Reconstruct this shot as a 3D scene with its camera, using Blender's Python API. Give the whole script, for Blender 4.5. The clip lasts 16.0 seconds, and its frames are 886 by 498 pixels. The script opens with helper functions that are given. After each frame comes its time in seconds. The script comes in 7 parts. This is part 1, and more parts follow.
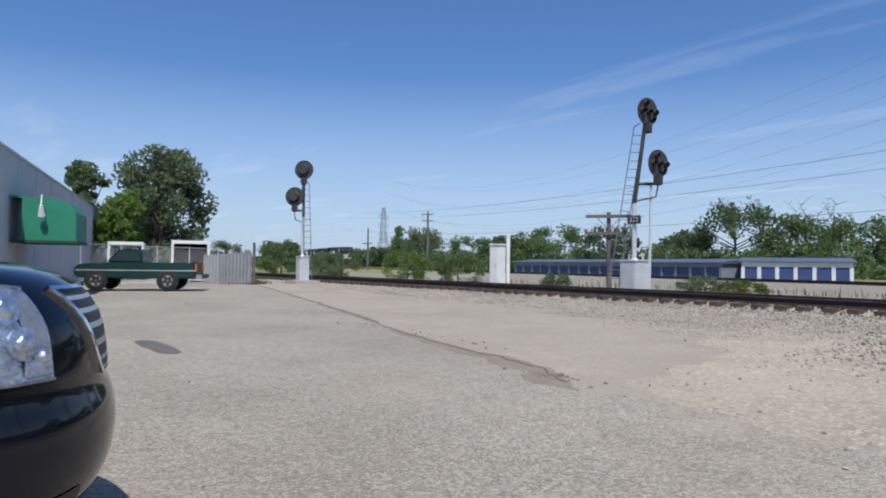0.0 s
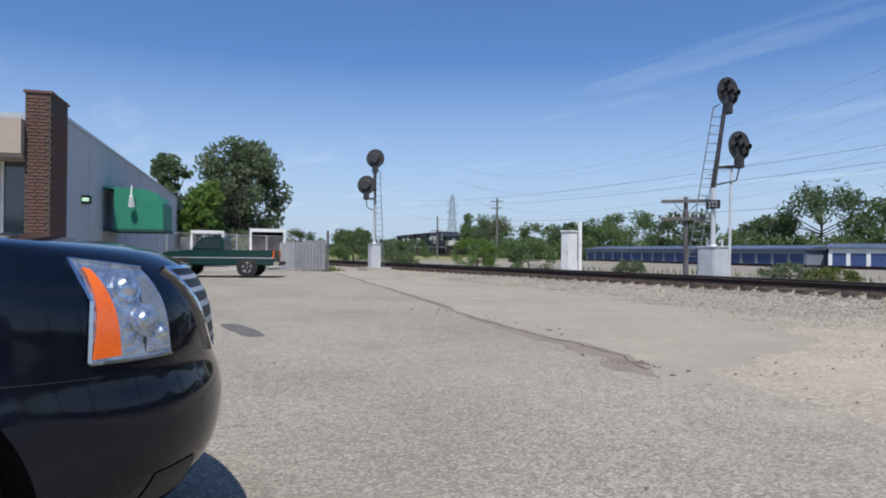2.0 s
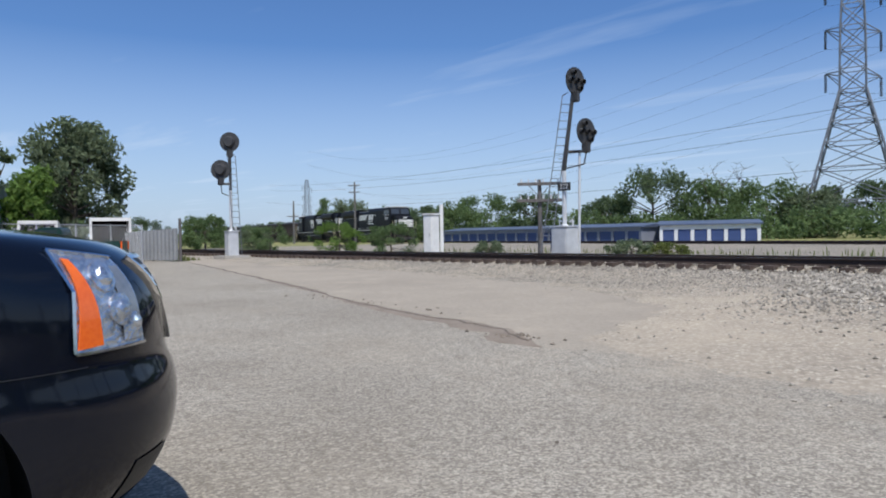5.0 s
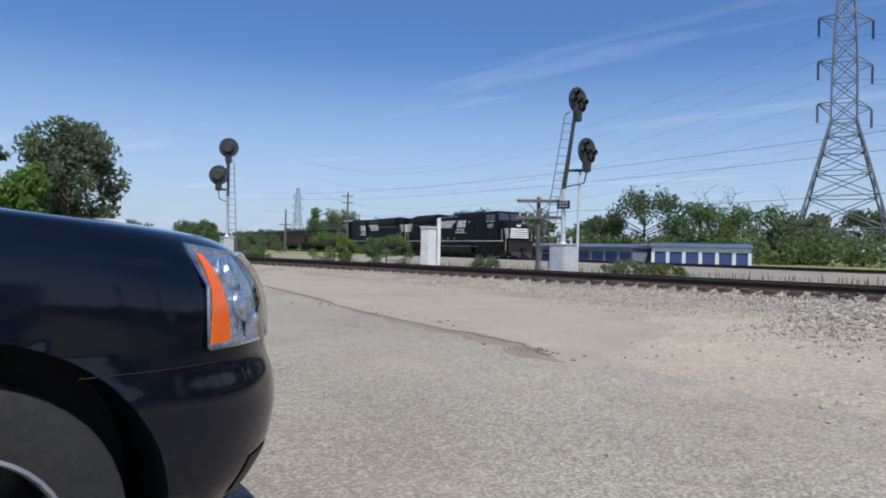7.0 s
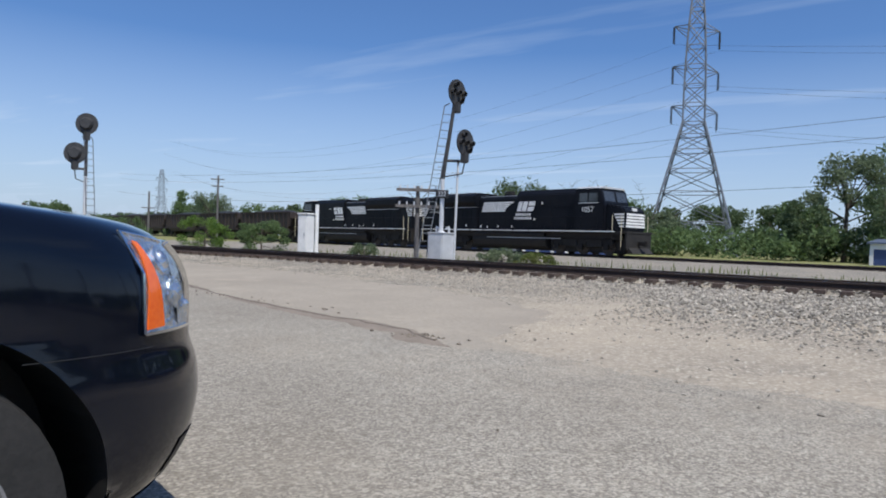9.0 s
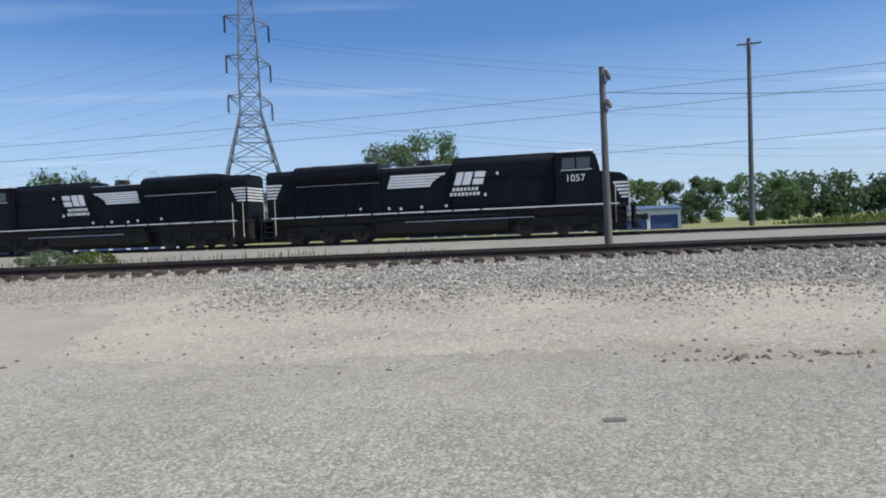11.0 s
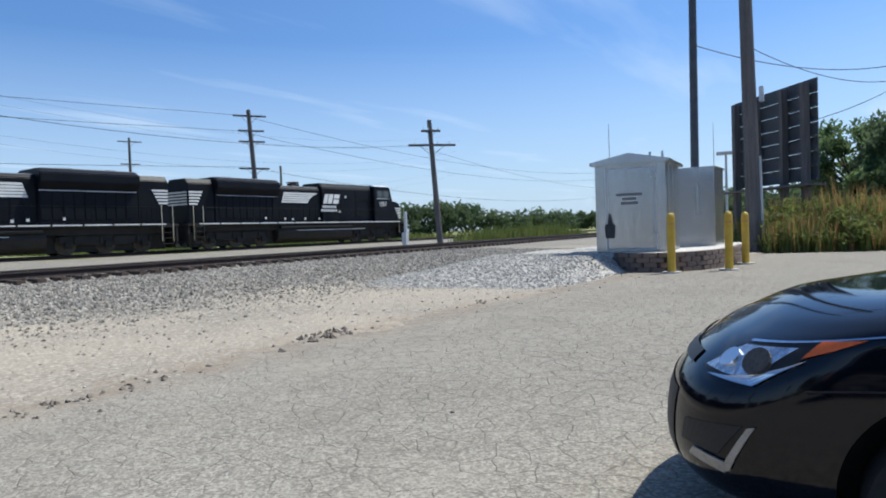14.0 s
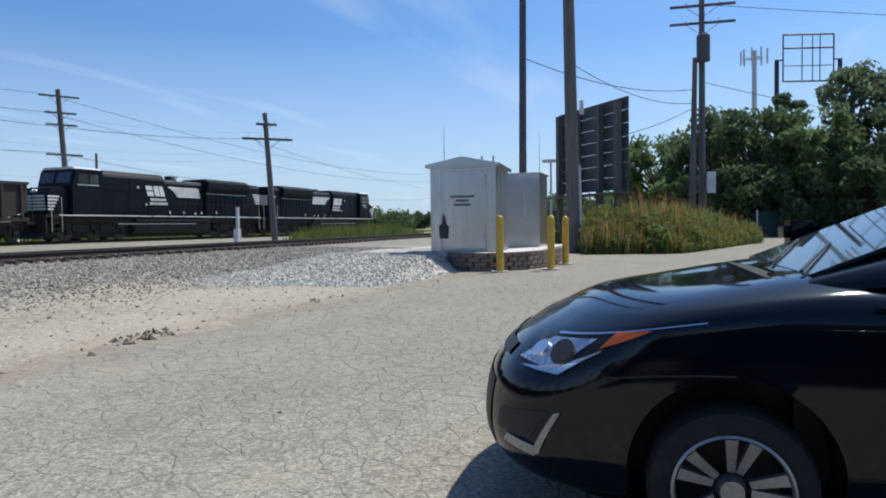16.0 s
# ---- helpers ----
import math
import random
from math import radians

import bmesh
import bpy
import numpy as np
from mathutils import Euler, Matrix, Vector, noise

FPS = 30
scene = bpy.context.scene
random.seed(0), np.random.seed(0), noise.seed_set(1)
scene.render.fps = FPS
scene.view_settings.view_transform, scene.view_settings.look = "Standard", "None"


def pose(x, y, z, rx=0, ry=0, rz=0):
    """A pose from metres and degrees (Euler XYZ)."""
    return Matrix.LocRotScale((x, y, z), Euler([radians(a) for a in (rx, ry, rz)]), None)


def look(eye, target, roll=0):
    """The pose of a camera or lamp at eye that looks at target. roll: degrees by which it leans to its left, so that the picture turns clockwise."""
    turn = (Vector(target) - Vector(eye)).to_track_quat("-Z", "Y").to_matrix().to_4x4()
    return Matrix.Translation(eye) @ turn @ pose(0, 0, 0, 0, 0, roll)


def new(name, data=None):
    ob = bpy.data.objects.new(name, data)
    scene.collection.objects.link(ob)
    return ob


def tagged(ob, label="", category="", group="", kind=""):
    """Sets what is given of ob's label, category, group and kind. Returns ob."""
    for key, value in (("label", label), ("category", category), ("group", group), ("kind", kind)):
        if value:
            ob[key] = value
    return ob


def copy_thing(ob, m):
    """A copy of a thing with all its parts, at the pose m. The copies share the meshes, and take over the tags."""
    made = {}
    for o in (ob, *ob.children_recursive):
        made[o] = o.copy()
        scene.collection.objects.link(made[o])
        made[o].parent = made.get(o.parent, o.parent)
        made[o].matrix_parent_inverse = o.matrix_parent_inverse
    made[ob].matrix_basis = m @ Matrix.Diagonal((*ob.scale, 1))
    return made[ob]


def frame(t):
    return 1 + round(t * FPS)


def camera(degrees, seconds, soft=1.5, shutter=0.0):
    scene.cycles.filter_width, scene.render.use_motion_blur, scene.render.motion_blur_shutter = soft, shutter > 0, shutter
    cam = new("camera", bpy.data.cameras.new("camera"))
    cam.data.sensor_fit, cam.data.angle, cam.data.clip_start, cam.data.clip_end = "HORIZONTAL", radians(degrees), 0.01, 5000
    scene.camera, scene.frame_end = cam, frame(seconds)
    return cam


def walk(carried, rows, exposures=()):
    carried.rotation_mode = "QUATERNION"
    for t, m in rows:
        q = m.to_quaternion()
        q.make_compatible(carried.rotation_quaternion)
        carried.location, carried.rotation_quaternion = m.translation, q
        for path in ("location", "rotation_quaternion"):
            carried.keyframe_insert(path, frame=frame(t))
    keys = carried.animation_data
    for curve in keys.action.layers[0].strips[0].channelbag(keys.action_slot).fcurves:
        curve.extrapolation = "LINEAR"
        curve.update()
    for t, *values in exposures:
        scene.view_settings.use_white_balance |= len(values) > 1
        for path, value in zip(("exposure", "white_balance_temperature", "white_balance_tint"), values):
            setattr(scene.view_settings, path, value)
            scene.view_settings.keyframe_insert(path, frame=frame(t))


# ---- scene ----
cam = camera(66.80, 16.0, soft=1.9)
PATH = [
    (0, pose(0.184, 0.549, 1.104, 91.39, -0.68, 53.76)),
    (0.5, pose(0.148, 0.504, 1.087, 91.72, -1.29, 58.36)),
    (1, pose(0.121, 0.504, 1.098, 90.96, 0.71, 62.43)),
    (1.5, pose(0.141, 0.494, 1.095, 90.45, 2.20, 59.09)),
    (2, pose(0.148, 0.478, 1.082, 90.26, -0.56, 59.61)),
    (2.5, pose(0.145, 0.430, 1.074, 89.90, 0.84, 58.85)),
    (3, pose(0.072, 0.341, 1.081, 89.62, 6.34, 51.66)),
    (3.2, pose(0.074, 0.323, 1.077, 88.97, 3.28, 49.80)),
    (5.5, pose(0.101, 0.068, 1.075, 89.05, -0.26, 46.22)),
    (6, pose(0.027, 0.001, 1.077, 91.57, 2.20, 40.00)),
    (6.5, pose(-0.142, -0.141, 1.052, 90.41, 0.87, 45.61)),
    (7, pose(-0.113, -0.173, 1.055, 90.06, -1.19, 46.48)),
    (7.5, pose(-0.081, -0.202, 1.060, 90.45, -2.38, 47.03)),
    (8, pose(-0.158, -0.276, 1.055, 90.71, -0.55, 43.35)),
    (8.5, pose(-0.158, -0.356, 1.053, 90.07, -1.02, 40.10)),
    (9, pose(-0.113, -0.388, 1.060, 89.28, -1.87, 35.90)),
    (9.5, pose(-0.222, -0.401, 1.055, 88.20, 2.46, 26.02)),
    (9.7, pose(-0.257, -0.405, 1.025, 87.19, 5.10, 21.60)),
    (11.8, pose(-0.090, -0.234, 1.043, 89.81, -0.06, -11.73)),
    (12, pose(-0.068, -0.153, 1.026, 90.05, 0.89, -15.58)),
    (12.5, pose(-0.045, -0.039, 1.033, 89.15, 0.35, -31.03)),
    (13, pose(-0.011, 0.061, 1.048, 88.83, 0.02, -41.81)),
    (13.5, pose(-0.017, 0.136, 1.056, 88.41, 1.56, -53.13)),
    (14, pose(0.033, 0.133, 1.059, 88.46, 1.96, -60.49)),
    (14.5, pose(0.050, 0.127, 1.058, 87.96, 2.60, -66.43)),
    (15, pose(0.037, 0.115, 1.052, 87.71, 2.85, -72.06)),
    (15.5, pose(0.024, 0.100, 1.052, 87.84, 1.55, -74.29)),
    (16, pose(0.029, 0.093, 1.052, 88.04, 0.75, -74.24)),
]
walk(cam, PATH, exposures=[(0, 0.07, 6320, 10), (9.5, 0.05, 6320, 10), (11.8, 0.21, 6120, 6), (13.3, 0.29, 6120, 6), (14.5, 0.21, 6260, 5), (16.0, 0.18, 6280, 5)])


# ---- daylight ----
SUN_DIR = Vector((0.44, -0.25, 0.86)).normalized()
world = bpy.data.worlds.new("sky")
scene.world = world
world.use_nodes = True
wn, wl = world.node_tree.nodes, world.node_tree.links
sky = wn.new("ShaderNodeTexSky")
sky.sky_type = "NISHITA"
sky.sun_disc = False
sky.sun_elevation = math.asin(SUN_DIR.z)
sky.sun_rotation = math.atan2(SUN_DIR.x, SUN_DIR.y)
sky.air_density, sky.dust_density, sky.ozone_density = 1.0, 1.4, 2.0
coord = wn.new("ShaderNodeTexCoord")
sep = wn.new("ShaderNodeSeparateXYZ")
wl.new(coord.outputs["Generated"], sep.inputs[0])
# thin high cloud: stretched noise on a plane overhead, thicker towards the horizon
up = wn.new("ShaderNodeMath"); up.operation = "MAXIMUM"; up.inputs[1].default_value = 0.04
wl.new(sep.outputs["Z"], up.inputs[0])
inv = wn.new("ShaderNodeVectorMath"); inv.operation = "DIVIDE"
wl.new(coord.outputs["Generated"], inv.inputs[0])
comb = wn.new("ShaderNodeCombineXYZ")
for k in range(3):
    wl.new(up.outputs[0], comb.inputs[k])
wl.new(comb.outputs[0], inv.inputs[1])
mp = wn.new("ShaderNodeMapping")
mp.inputs["Rotation"].default_value = (0, 0, radians(28))
mp.inputs["Scale"].default_value = (0.32, 1.25, 1.0)
wl.new(inv.outputs[0], mp.inputs[0])
cn = wn.new("ShaderNodeTexNoise")
cn.inputs["Scale"].default_value, cn.inputs["Detail"].default_value, cn.inputs["Roughness"].default_value = 0.9, 5, 0.55
wl.new(mp.outputs[0], cn.inputs["Vector"])
cr = wn.new("ShaderNodeMapRange")
cr.inputs["From Min"].default_value, cr.inputs["From Max"].default_value = 0.57, 0.95
wl.new(cn.outputs["Fac"], cr.inputs["Value"])
low = wn.new("ShaderNodeMapRange")
low.inputs["From Min"].default_value, low.inputs["From Max"].default_value = 0.27, 0.03
low.inputs["To Min"].default_value, low.inputs["To Max"].default_value = 0.0, 0.92
wl.new(sep.outputs["Z"], low.inputs["Value"])
add = wn.new("ShaderNodeMath"); add.operation = "ADD"; add.use_clamp = True
wl.new(cr.outputs[0], add.inputs[0]); wl.new(low.outputs[0], add.inputs[1])
half = wn.new("ShaderNodeMath"); half.operation = "MULTIPLY"; half.inputs[1].default_value = 0.70
wl.new(add.outputs[0], half.inputs[0])
mixc = wn.new("ShaderNodeMix"); mixc.data_type = "RGBA"
wl.new(half.outputs[0], mixc.inputs["Factor"])
tint = wn.new("ShaderNodeMix"); tint.data_type = "RGBA"; tint.blend_type = "MULTIPLY"
tint.inputs["Factor"].default_value = 1.0
tint.inputs["B"].default_value = (0.72, 1.0, 1.38, 1)
wl.new(sky.outputs[0], tint.inputs["A"])
wl.new(tint.outputs["Result"], mixc.inputs["A"])
mixc.inputs["B"].default_value = (6.7, 7.9, 9.6, 1)
bg = wn["Background"]
wl.new(mixc.outputs["Result"], bg.inputs["Color"])
bg.inputs["Strength"].default_value = 0.090
sun = new("sun", bpy.data.lights.new("sun", "SUN"))
sun.data.energy, sun.data.angle, sun.data.color = 4.6, radians(0.53), (1.0, 0.94, 0.85)
sun.matrix_world = look((0, 0, 60), Vector((0, 0, 60)) - SUN_DIR)
scene.view_settings.exposure = 0.0

# ---- materials ----
def mat(name, c1, c2=None, rough=0.7, metal=0.0, scale=4.0, fine=60.0, bump=0.15, spec=0.5, coat=0.0, vary=0.0, stretch=(1, 1, 1)):
    """Two noises, coarse for tone and fine for grain and relief."""
    m = bpy.data.materials.new(name)
    m.use_nodes = True
    n, l = m.node_tree.nodes, m.node_tree.links
    b = n["Principled BSDF"]
    b.inputs["Roughness"].default_value, b.inputs["Metallic"].default_value = rough, metal
    b.inputs["Specular IOR Level"].default_value, b.inputs["Coat Weight"].default_value = spec, coat
    b.inputs["Coat Roughness"].default_value = 0.04
    c2 = c2 or tuple(v * 0.75 for v in c1)
    tc = n.new("ShaderNodeTexCoord")
    mpn = n.new("ShaderNodeMapping")
    mpn.inputs["Scale"].default_value = stretch
    l.new(tc.outputs["Object"], mpn.inputs[0])
    n1 = n.new("ShaderNodeTexNoise"); n1.inputs["Scale"].default_value = scale; n1.inputs["Detail"].default_value = 5
    n2 = n.new("ShaderNodeTexNoise"); n2.inputs["Scale"].default_value = fine; n2.inputs["Detail"].default_value = 3
    for q in (n1, n2):
        l.new(mpn.outputs[0], q.inputs["Vector"])
    av = n.new("ShaderNodeMath"); av.operation = "MULTIPLY_ADD"; av.inputs[1].default_value = 0.45
    l.new(n2.outputs["Fac"], av.inputs[0]); 
    hv = n.new("ShaderNodeMath"); hv.operation = "MULTIPLY"; hv.inputs[1].default_value = 0.55
    l.new(n1.outputs["Fac"], hv.inputs[0]); l.new(hv.outputs[0], av.inputs[2])
    rp = n.new("ShaderNodeMapRange")
    rp.inputs["From Min"].default_value, rp.inputs["From Max"].default_value = 0.36, 0.64
    l.new(av.outputs[0], rp.inputs["Value"])
    mx = n.new("ShaderNodeMix"); mx.data_type = "RGBA"
    mx.inputs["A"].default_value, mx.inputs["B"].default_value = (*c1, 1), (*c2, 1)
    l.new(rp.outputs[0], mx.inputs["Factor"])
    out = mx.outputs["Result"]
    if vary:
        oi = n.new("ShaderNodeNewGeometry")
        mr = n.new("ShaderNodeMapRange"); mr.inputs["To Min"].default_value, mr.inputs["To Max"].default_value = 1 - vary, 1 + vary
        l.new(oi.outputs["Random Per Island"], mr.inputs["Value"])
        hs = n.new("ShaderNodeHueSaturation")
        l.new(mr.outputs[0], hs.inputs["Value"]); l.new(out, hs.inputs["Color"])
        out = hs.outputs[0]
    l.new(out, b.inputs["Base Color"])
    if bump:
        bp = n.new("ShaderNodeBump"); bp.inputs["Strength"].default_value = bump; bp.inputs["Distance"].default_value = 0.01
        l.new(n2.outputs["Fac"], bp.inputs["Height"]); l.new(bp.outputs[0], b.inputs["Normal"])
    return m


def glow(name, c, strength):
    m = mat(name, c, c, 0.3, bump=0)
    b = m.node_tree.nodes["Principled BSDF"]
    b.inputs["Emission Color"].default_value, b.inputs["Emission Strength"].default_value = (*c, 1), strength
    return m


M_LOCO = mat("loco_black", (0.0045, 0.0055, 0.009), (0.010, 0.011, 0.014), 0.45, scale=0.8, fine=12, bump=0.05, spec=0.13)
M_UNDER = mat("underframe_grime", (0.007, 0.0065, 0.006), (0.020, 0.017, 0.014), 0.75, scale=2, fine=25)
M_WHITE = mat("white_paint", (0.80, 0.80, 0.78), (0.62, 0.62, 0.60), 0.5, scale=2, fine=30, bump=0.04)
M_YELLOWRAIL = mat("handrail_cream", (0.72, 0.66, 0.48), (0.55, 0.48, 0.33), 0.5)
M_HOPPER = mat("hopper_rust_brown", (0.026, 0.019, 0.018), (0.046, 0.032, 0.028), 0.8, scale=0.6, fine=9)
M_COAL = mat("coal", (0.012, 0.012, 0.013), (0.03, 0.03, 0.032), 0.6, scale=4, fine=14, bump=1.0)
M_RAIL = mat("rail_rust", (0.022, 0.016, 0.014), (0.050, 0.032, 0.026), 0.7, 0.3, scale=3, fine=40)
M_RAILTOP = mat("rail_polished", (0.55, 0.55, 0.56), (0.42, 0.40, 0.39), 0.22, 1.0, scale=2, fine=20, bump=0.02)
M_TIE = mat("creosote_wood", (0.050, 0.036, 0.030), (0.105, 0.074, 0.058), 0.9, scale=3, fine=30, bump=0.5, stretch=(6, 1, 6))
M_POLE = mat("weathered_pole_wood", (0.085, 0.078, 0.075), (0.16, 0.15, 0.145), 0.9, scale=2, fine=24, bump=0.4, stretch=(5, 5, 0.4))
M_STEEL = mat("galvanised_steel", (0.42, 0.43, 0.44), (0.55, 0.56, 0.57), 0.45, 0.6, scale=3, fine=30, bump=0.05)
M_ALU = mat("aluminium_sheet", (0.40, 0.405, 0.41), (0.54, 0.545, 0.55), 0.27, 0.92, scale=1.2, fine=14, bump=0.03, stretch=(1, 1, 0.15))
M_SIGBLACK = mat("signal_black", (0.020, 0.020, 0.022), (0.05, 0.05, 0.05), 0.6)
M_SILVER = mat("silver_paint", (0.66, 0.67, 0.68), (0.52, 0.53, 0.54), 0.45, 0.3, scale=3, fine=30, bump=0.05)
M_YELLOW = mat("bollard_yellow", (0.62, 0.40, 0.04), (0.50, 0.31, 0.03), 0.55, scale=5, fine=40)
M_STONE = mat("wall_stone_brown", (0.135, 0.10, 0.08), (0.20, 0.15, 0.12), 0.9, scale=3, fine=25, bump=0.6, vary=0.2)
M_WIRE = mat("cable_black", (0.03, 0.03, 0.032), None, 0.6, bump=0)


# ---- mesh helpers ----
def bm_box(bm, x0, x1, y0, y1, z0, z1, m=None, bevel=0.0):
    vs = [bm.verts.new((x, y, z)) for x in (x0, x1) for y in (y0, y1) for z in (z0, z1)]
    fs = [bm.faces.new([vs[i] for i in f]) for f in ((0, 1, 3, 2), (4, 6, 7, 5), (0, 4, 5, 1), (2, 3, 7, 6), (0, 2, 6, 4), (1, 5, 7, 3))]
    if bevel:
        es = list({e for f in fs for e in f.edges})
        r = bmesh.ops.bevel(bm, geom=es, offset=bevel, segments=2, affect="EDGES")
        vs = list({v for v in vs if v.is_valid} | set(r["verts"]))
    if m is not None:
        for v in vs:
            v.co = m @ v.co
    return vs


def bm_tube(bm, a, b, r0, r1=None, n=8, caps=True):
    """A tapered bar from a to b."""
    a, b = Vector(a), Vector(b)
    r1 = r0 if r1 is None else r1
    d = (b - a).normalized()
    u = d.orthogonal().normalized()
    w = d.cross(u)
    ra, rb = [], []
    for k in range(n):
        q = 2 * math.pi * k / n
        o = u * math.cos(q) + w * math.sin(q)
        ra.append(bm.verts.new(a + o * r0)); rb.append(bm.verts.new(b + o * r1))
    for k in range(n):
        bm.faces.new((ra[k], ra[(k + 1) % n], rb[(k + 1) % n], rb[k]))
    if caps:
        bm.faces.new(ra[::-1]); bm.faces.new(rb)


def bm_poly(bm, pts, axis, lo, hi, bevel=0.0):
    """A polygon pushed through along an axis: pts are its two other coordinates, in order."""
    def put(p, h):
        q = list(p); q.insert(axis, h)
        return bm.verts.new(q)
    A, B = [put(p, lo) for p in pts], [put(p, hi) for p in pts]
    n = len(pts)
    fs = [bm.faces.new(A[::-1]), bm.faces.new(B)]
    for k in range(n):
        fs.append(bm.faces.new((A[k], A[(k + 1) % n], B[(k + 1) % n], B[k])))
    if bevel:
        bmesh.ops.recalc_face_normals(bm, faces=fs)
        bmesh.ops.bevel(bm, geom=list({e for f in fs for e in f.edges}), offset=bevel, segments=2, affect="EDGES")


def mesh_of(name, bm, material, smooth=False):
    bmesh.ops.recalc_face_normals(bm, faces=bm.faces)
    me = bpy.data.meshes.new(name)
    bm.to_mesh(me); bm.free()
    for m in (material if isinstance(material, (list, tuple)) else [material]):
        me.materials.append(m)
    if smooth:
        for p in me.polygons:
            p.use_smooth = True
        me.set_sharp_from_angle(angle=radians(38))
    return me


def part(name, bm, material, parent=None, label="", smooth=False):
    ob = new(name, mesh_of(name, bm, material, smooth))
    if parent is not None:
        ob.parent = parent
    return tagged(ob, label) if label else ob


def thing(name, m, label, category, group="", kind=""):
    ob = new(name)
    ob.empty_display_size = 0.2
    ob.matrix_world = m
    return tagged(ob, label, category, group, kind)


def boxp(name, x0, x1, y0, y1, z0, z1, material, parent=None, label="", bevel=0.0):
    bm = bmesh.new()
    bm_box(bm, x0, x1, y0, y1, z0, z1, bevel=bevel)
    return part(name, bm, material, parent, label)


def text(name, body, size, material, parent, m, label=""):
    cu = bpy.data.curves.new(name, "FONT")
    cu.body, cu.size, cu.align_x, cu.align_y, cu.extrude = body, size, "CENTER", "CENTER", 0.004
    tmp = bpy.data.objects.new(name, cu)
    scene.collection.objects.link(tmp)
    me = bpy.data.meshes.new_from_object(tmp.evaluated_get(bpy.context.evaluated_depsgraph_get()))
    bpy.data.objects.remove(tmp)
    me.materials.clear(); me.materials.append(material)
    ob = new(name, me)
    ob.parent = parent
    ob.matrix_local = m
    return tagged(ob, label) if label else ob


# ---- the far track's line ----
def far_slope(x):
    u = min(max((x + 12) / 45, 0), 1)
    return -0.245 + 0.168 * u * u * (3 - 2 * u)


FAR_X = np.arange(-420, 420.01, 0.5)
_sl = np.array([far_slope(x) for x in FAR_X])
FAR_Y = np.concatenate([[0], np.cumsum((_sl[1:] + _sl[:-1]) * 0.25)])
FAR_Y += 38.4 - np.interp(10.2, FAR_X, FAR_Y)
FAR_S = np.concatenate([[0], np.cumsum(np.hypot(np.diff(FAR_X), np.diff(FAR_Y)))])
FAR_S -= np.interp(0, FAR_X, FAR_S)
RAIL_Z = 0.42
NEAR_Y = 17.69


def far_y(x):
    return float(np.interp(x, FAR_X, FAR_Y))


def far_at(s):
    x = float(np.interp(s, FAR_S, FAR_X))
    return x, far_y(x)


def far_pose(s, length, turned=False):
    """A car's pose by the two ends of its wheelbase on the track."""
    ax, ay = far_at(s - length * 0.32)
    bx, by = far_at(s + length * 0.32)
    return pose((ax + bx) / 2, (ay + by) / 2, RAIL_Z, 0, 0, math.degrees(math.atan2(by - ay, bx - ax)) + (180 if turned else 0))


# ---- ground ----
EDGE = [(-400, 15.2), (-60, 15.2), (-36, 14.9), (-18.5, 13.0), (-14.3, 12.8), (-9.4, 11.6), (-6.1, 10.2), (-4.7, 8.9), (-3.9, 5.5), (-2.0, 5.1), (0.0, 5.1), (1.4, 5.2),
        (2.6, 4.6), (5.5, 4.7), (8.6, 4.4), (12, 4.0), (15, 3.6), (19, 3.2), (24, 1.6), (30, 1.2), (60, 1.0), (400, 1.0)]
CRACK = [(-36.6, 13.9), (-27, 11.6), (-19.1, 9.4), (-14.6, 8.2), (-11.15, 7.2), (-9.4, 6.55), (-8.3, 6.3), (-6.6, 5.95), (-6.0, 6.05), (-5.4, 5.75), (-4.9, 5.55), (-3.95, 5.15)]


def lerp(table, x):
    return float(np.interp(x, [p[0] for p in table], [p[1] for p in table]))


def smooth(a, b, x):
    u = min(max((x - a) / (b - a), 0), 1)
    return u * u * (3 - 2 * u)


def ground_z(x, y):
    toe = max(lerp(EDGE, x) + 1.0, 7.5 if x > -8 else 0)
    z = 0.11 * smooth(min(toe, 13.5), 15.6, y) + 0.10 * smooth(16.45, 16.95, y)
    z += 0.02 * noise.noise((x * 0.35, y * 0.35, 0)) * smooth(4, 9, y)
    z += 0.02 * smooth(24, 30, y)
    return z


def axis(inner0, inner1, step, far):
    a = list(np.arange(inner0, inner1 + 1e-6, step))
    d, q = step, inner0
    while q > -far:
        d *= 1.25; q -= d; a.insert(0, q)
    d, q = step, inner1
    while q < far:
        d *= 1.25; q += d; a.append(q)
    return a


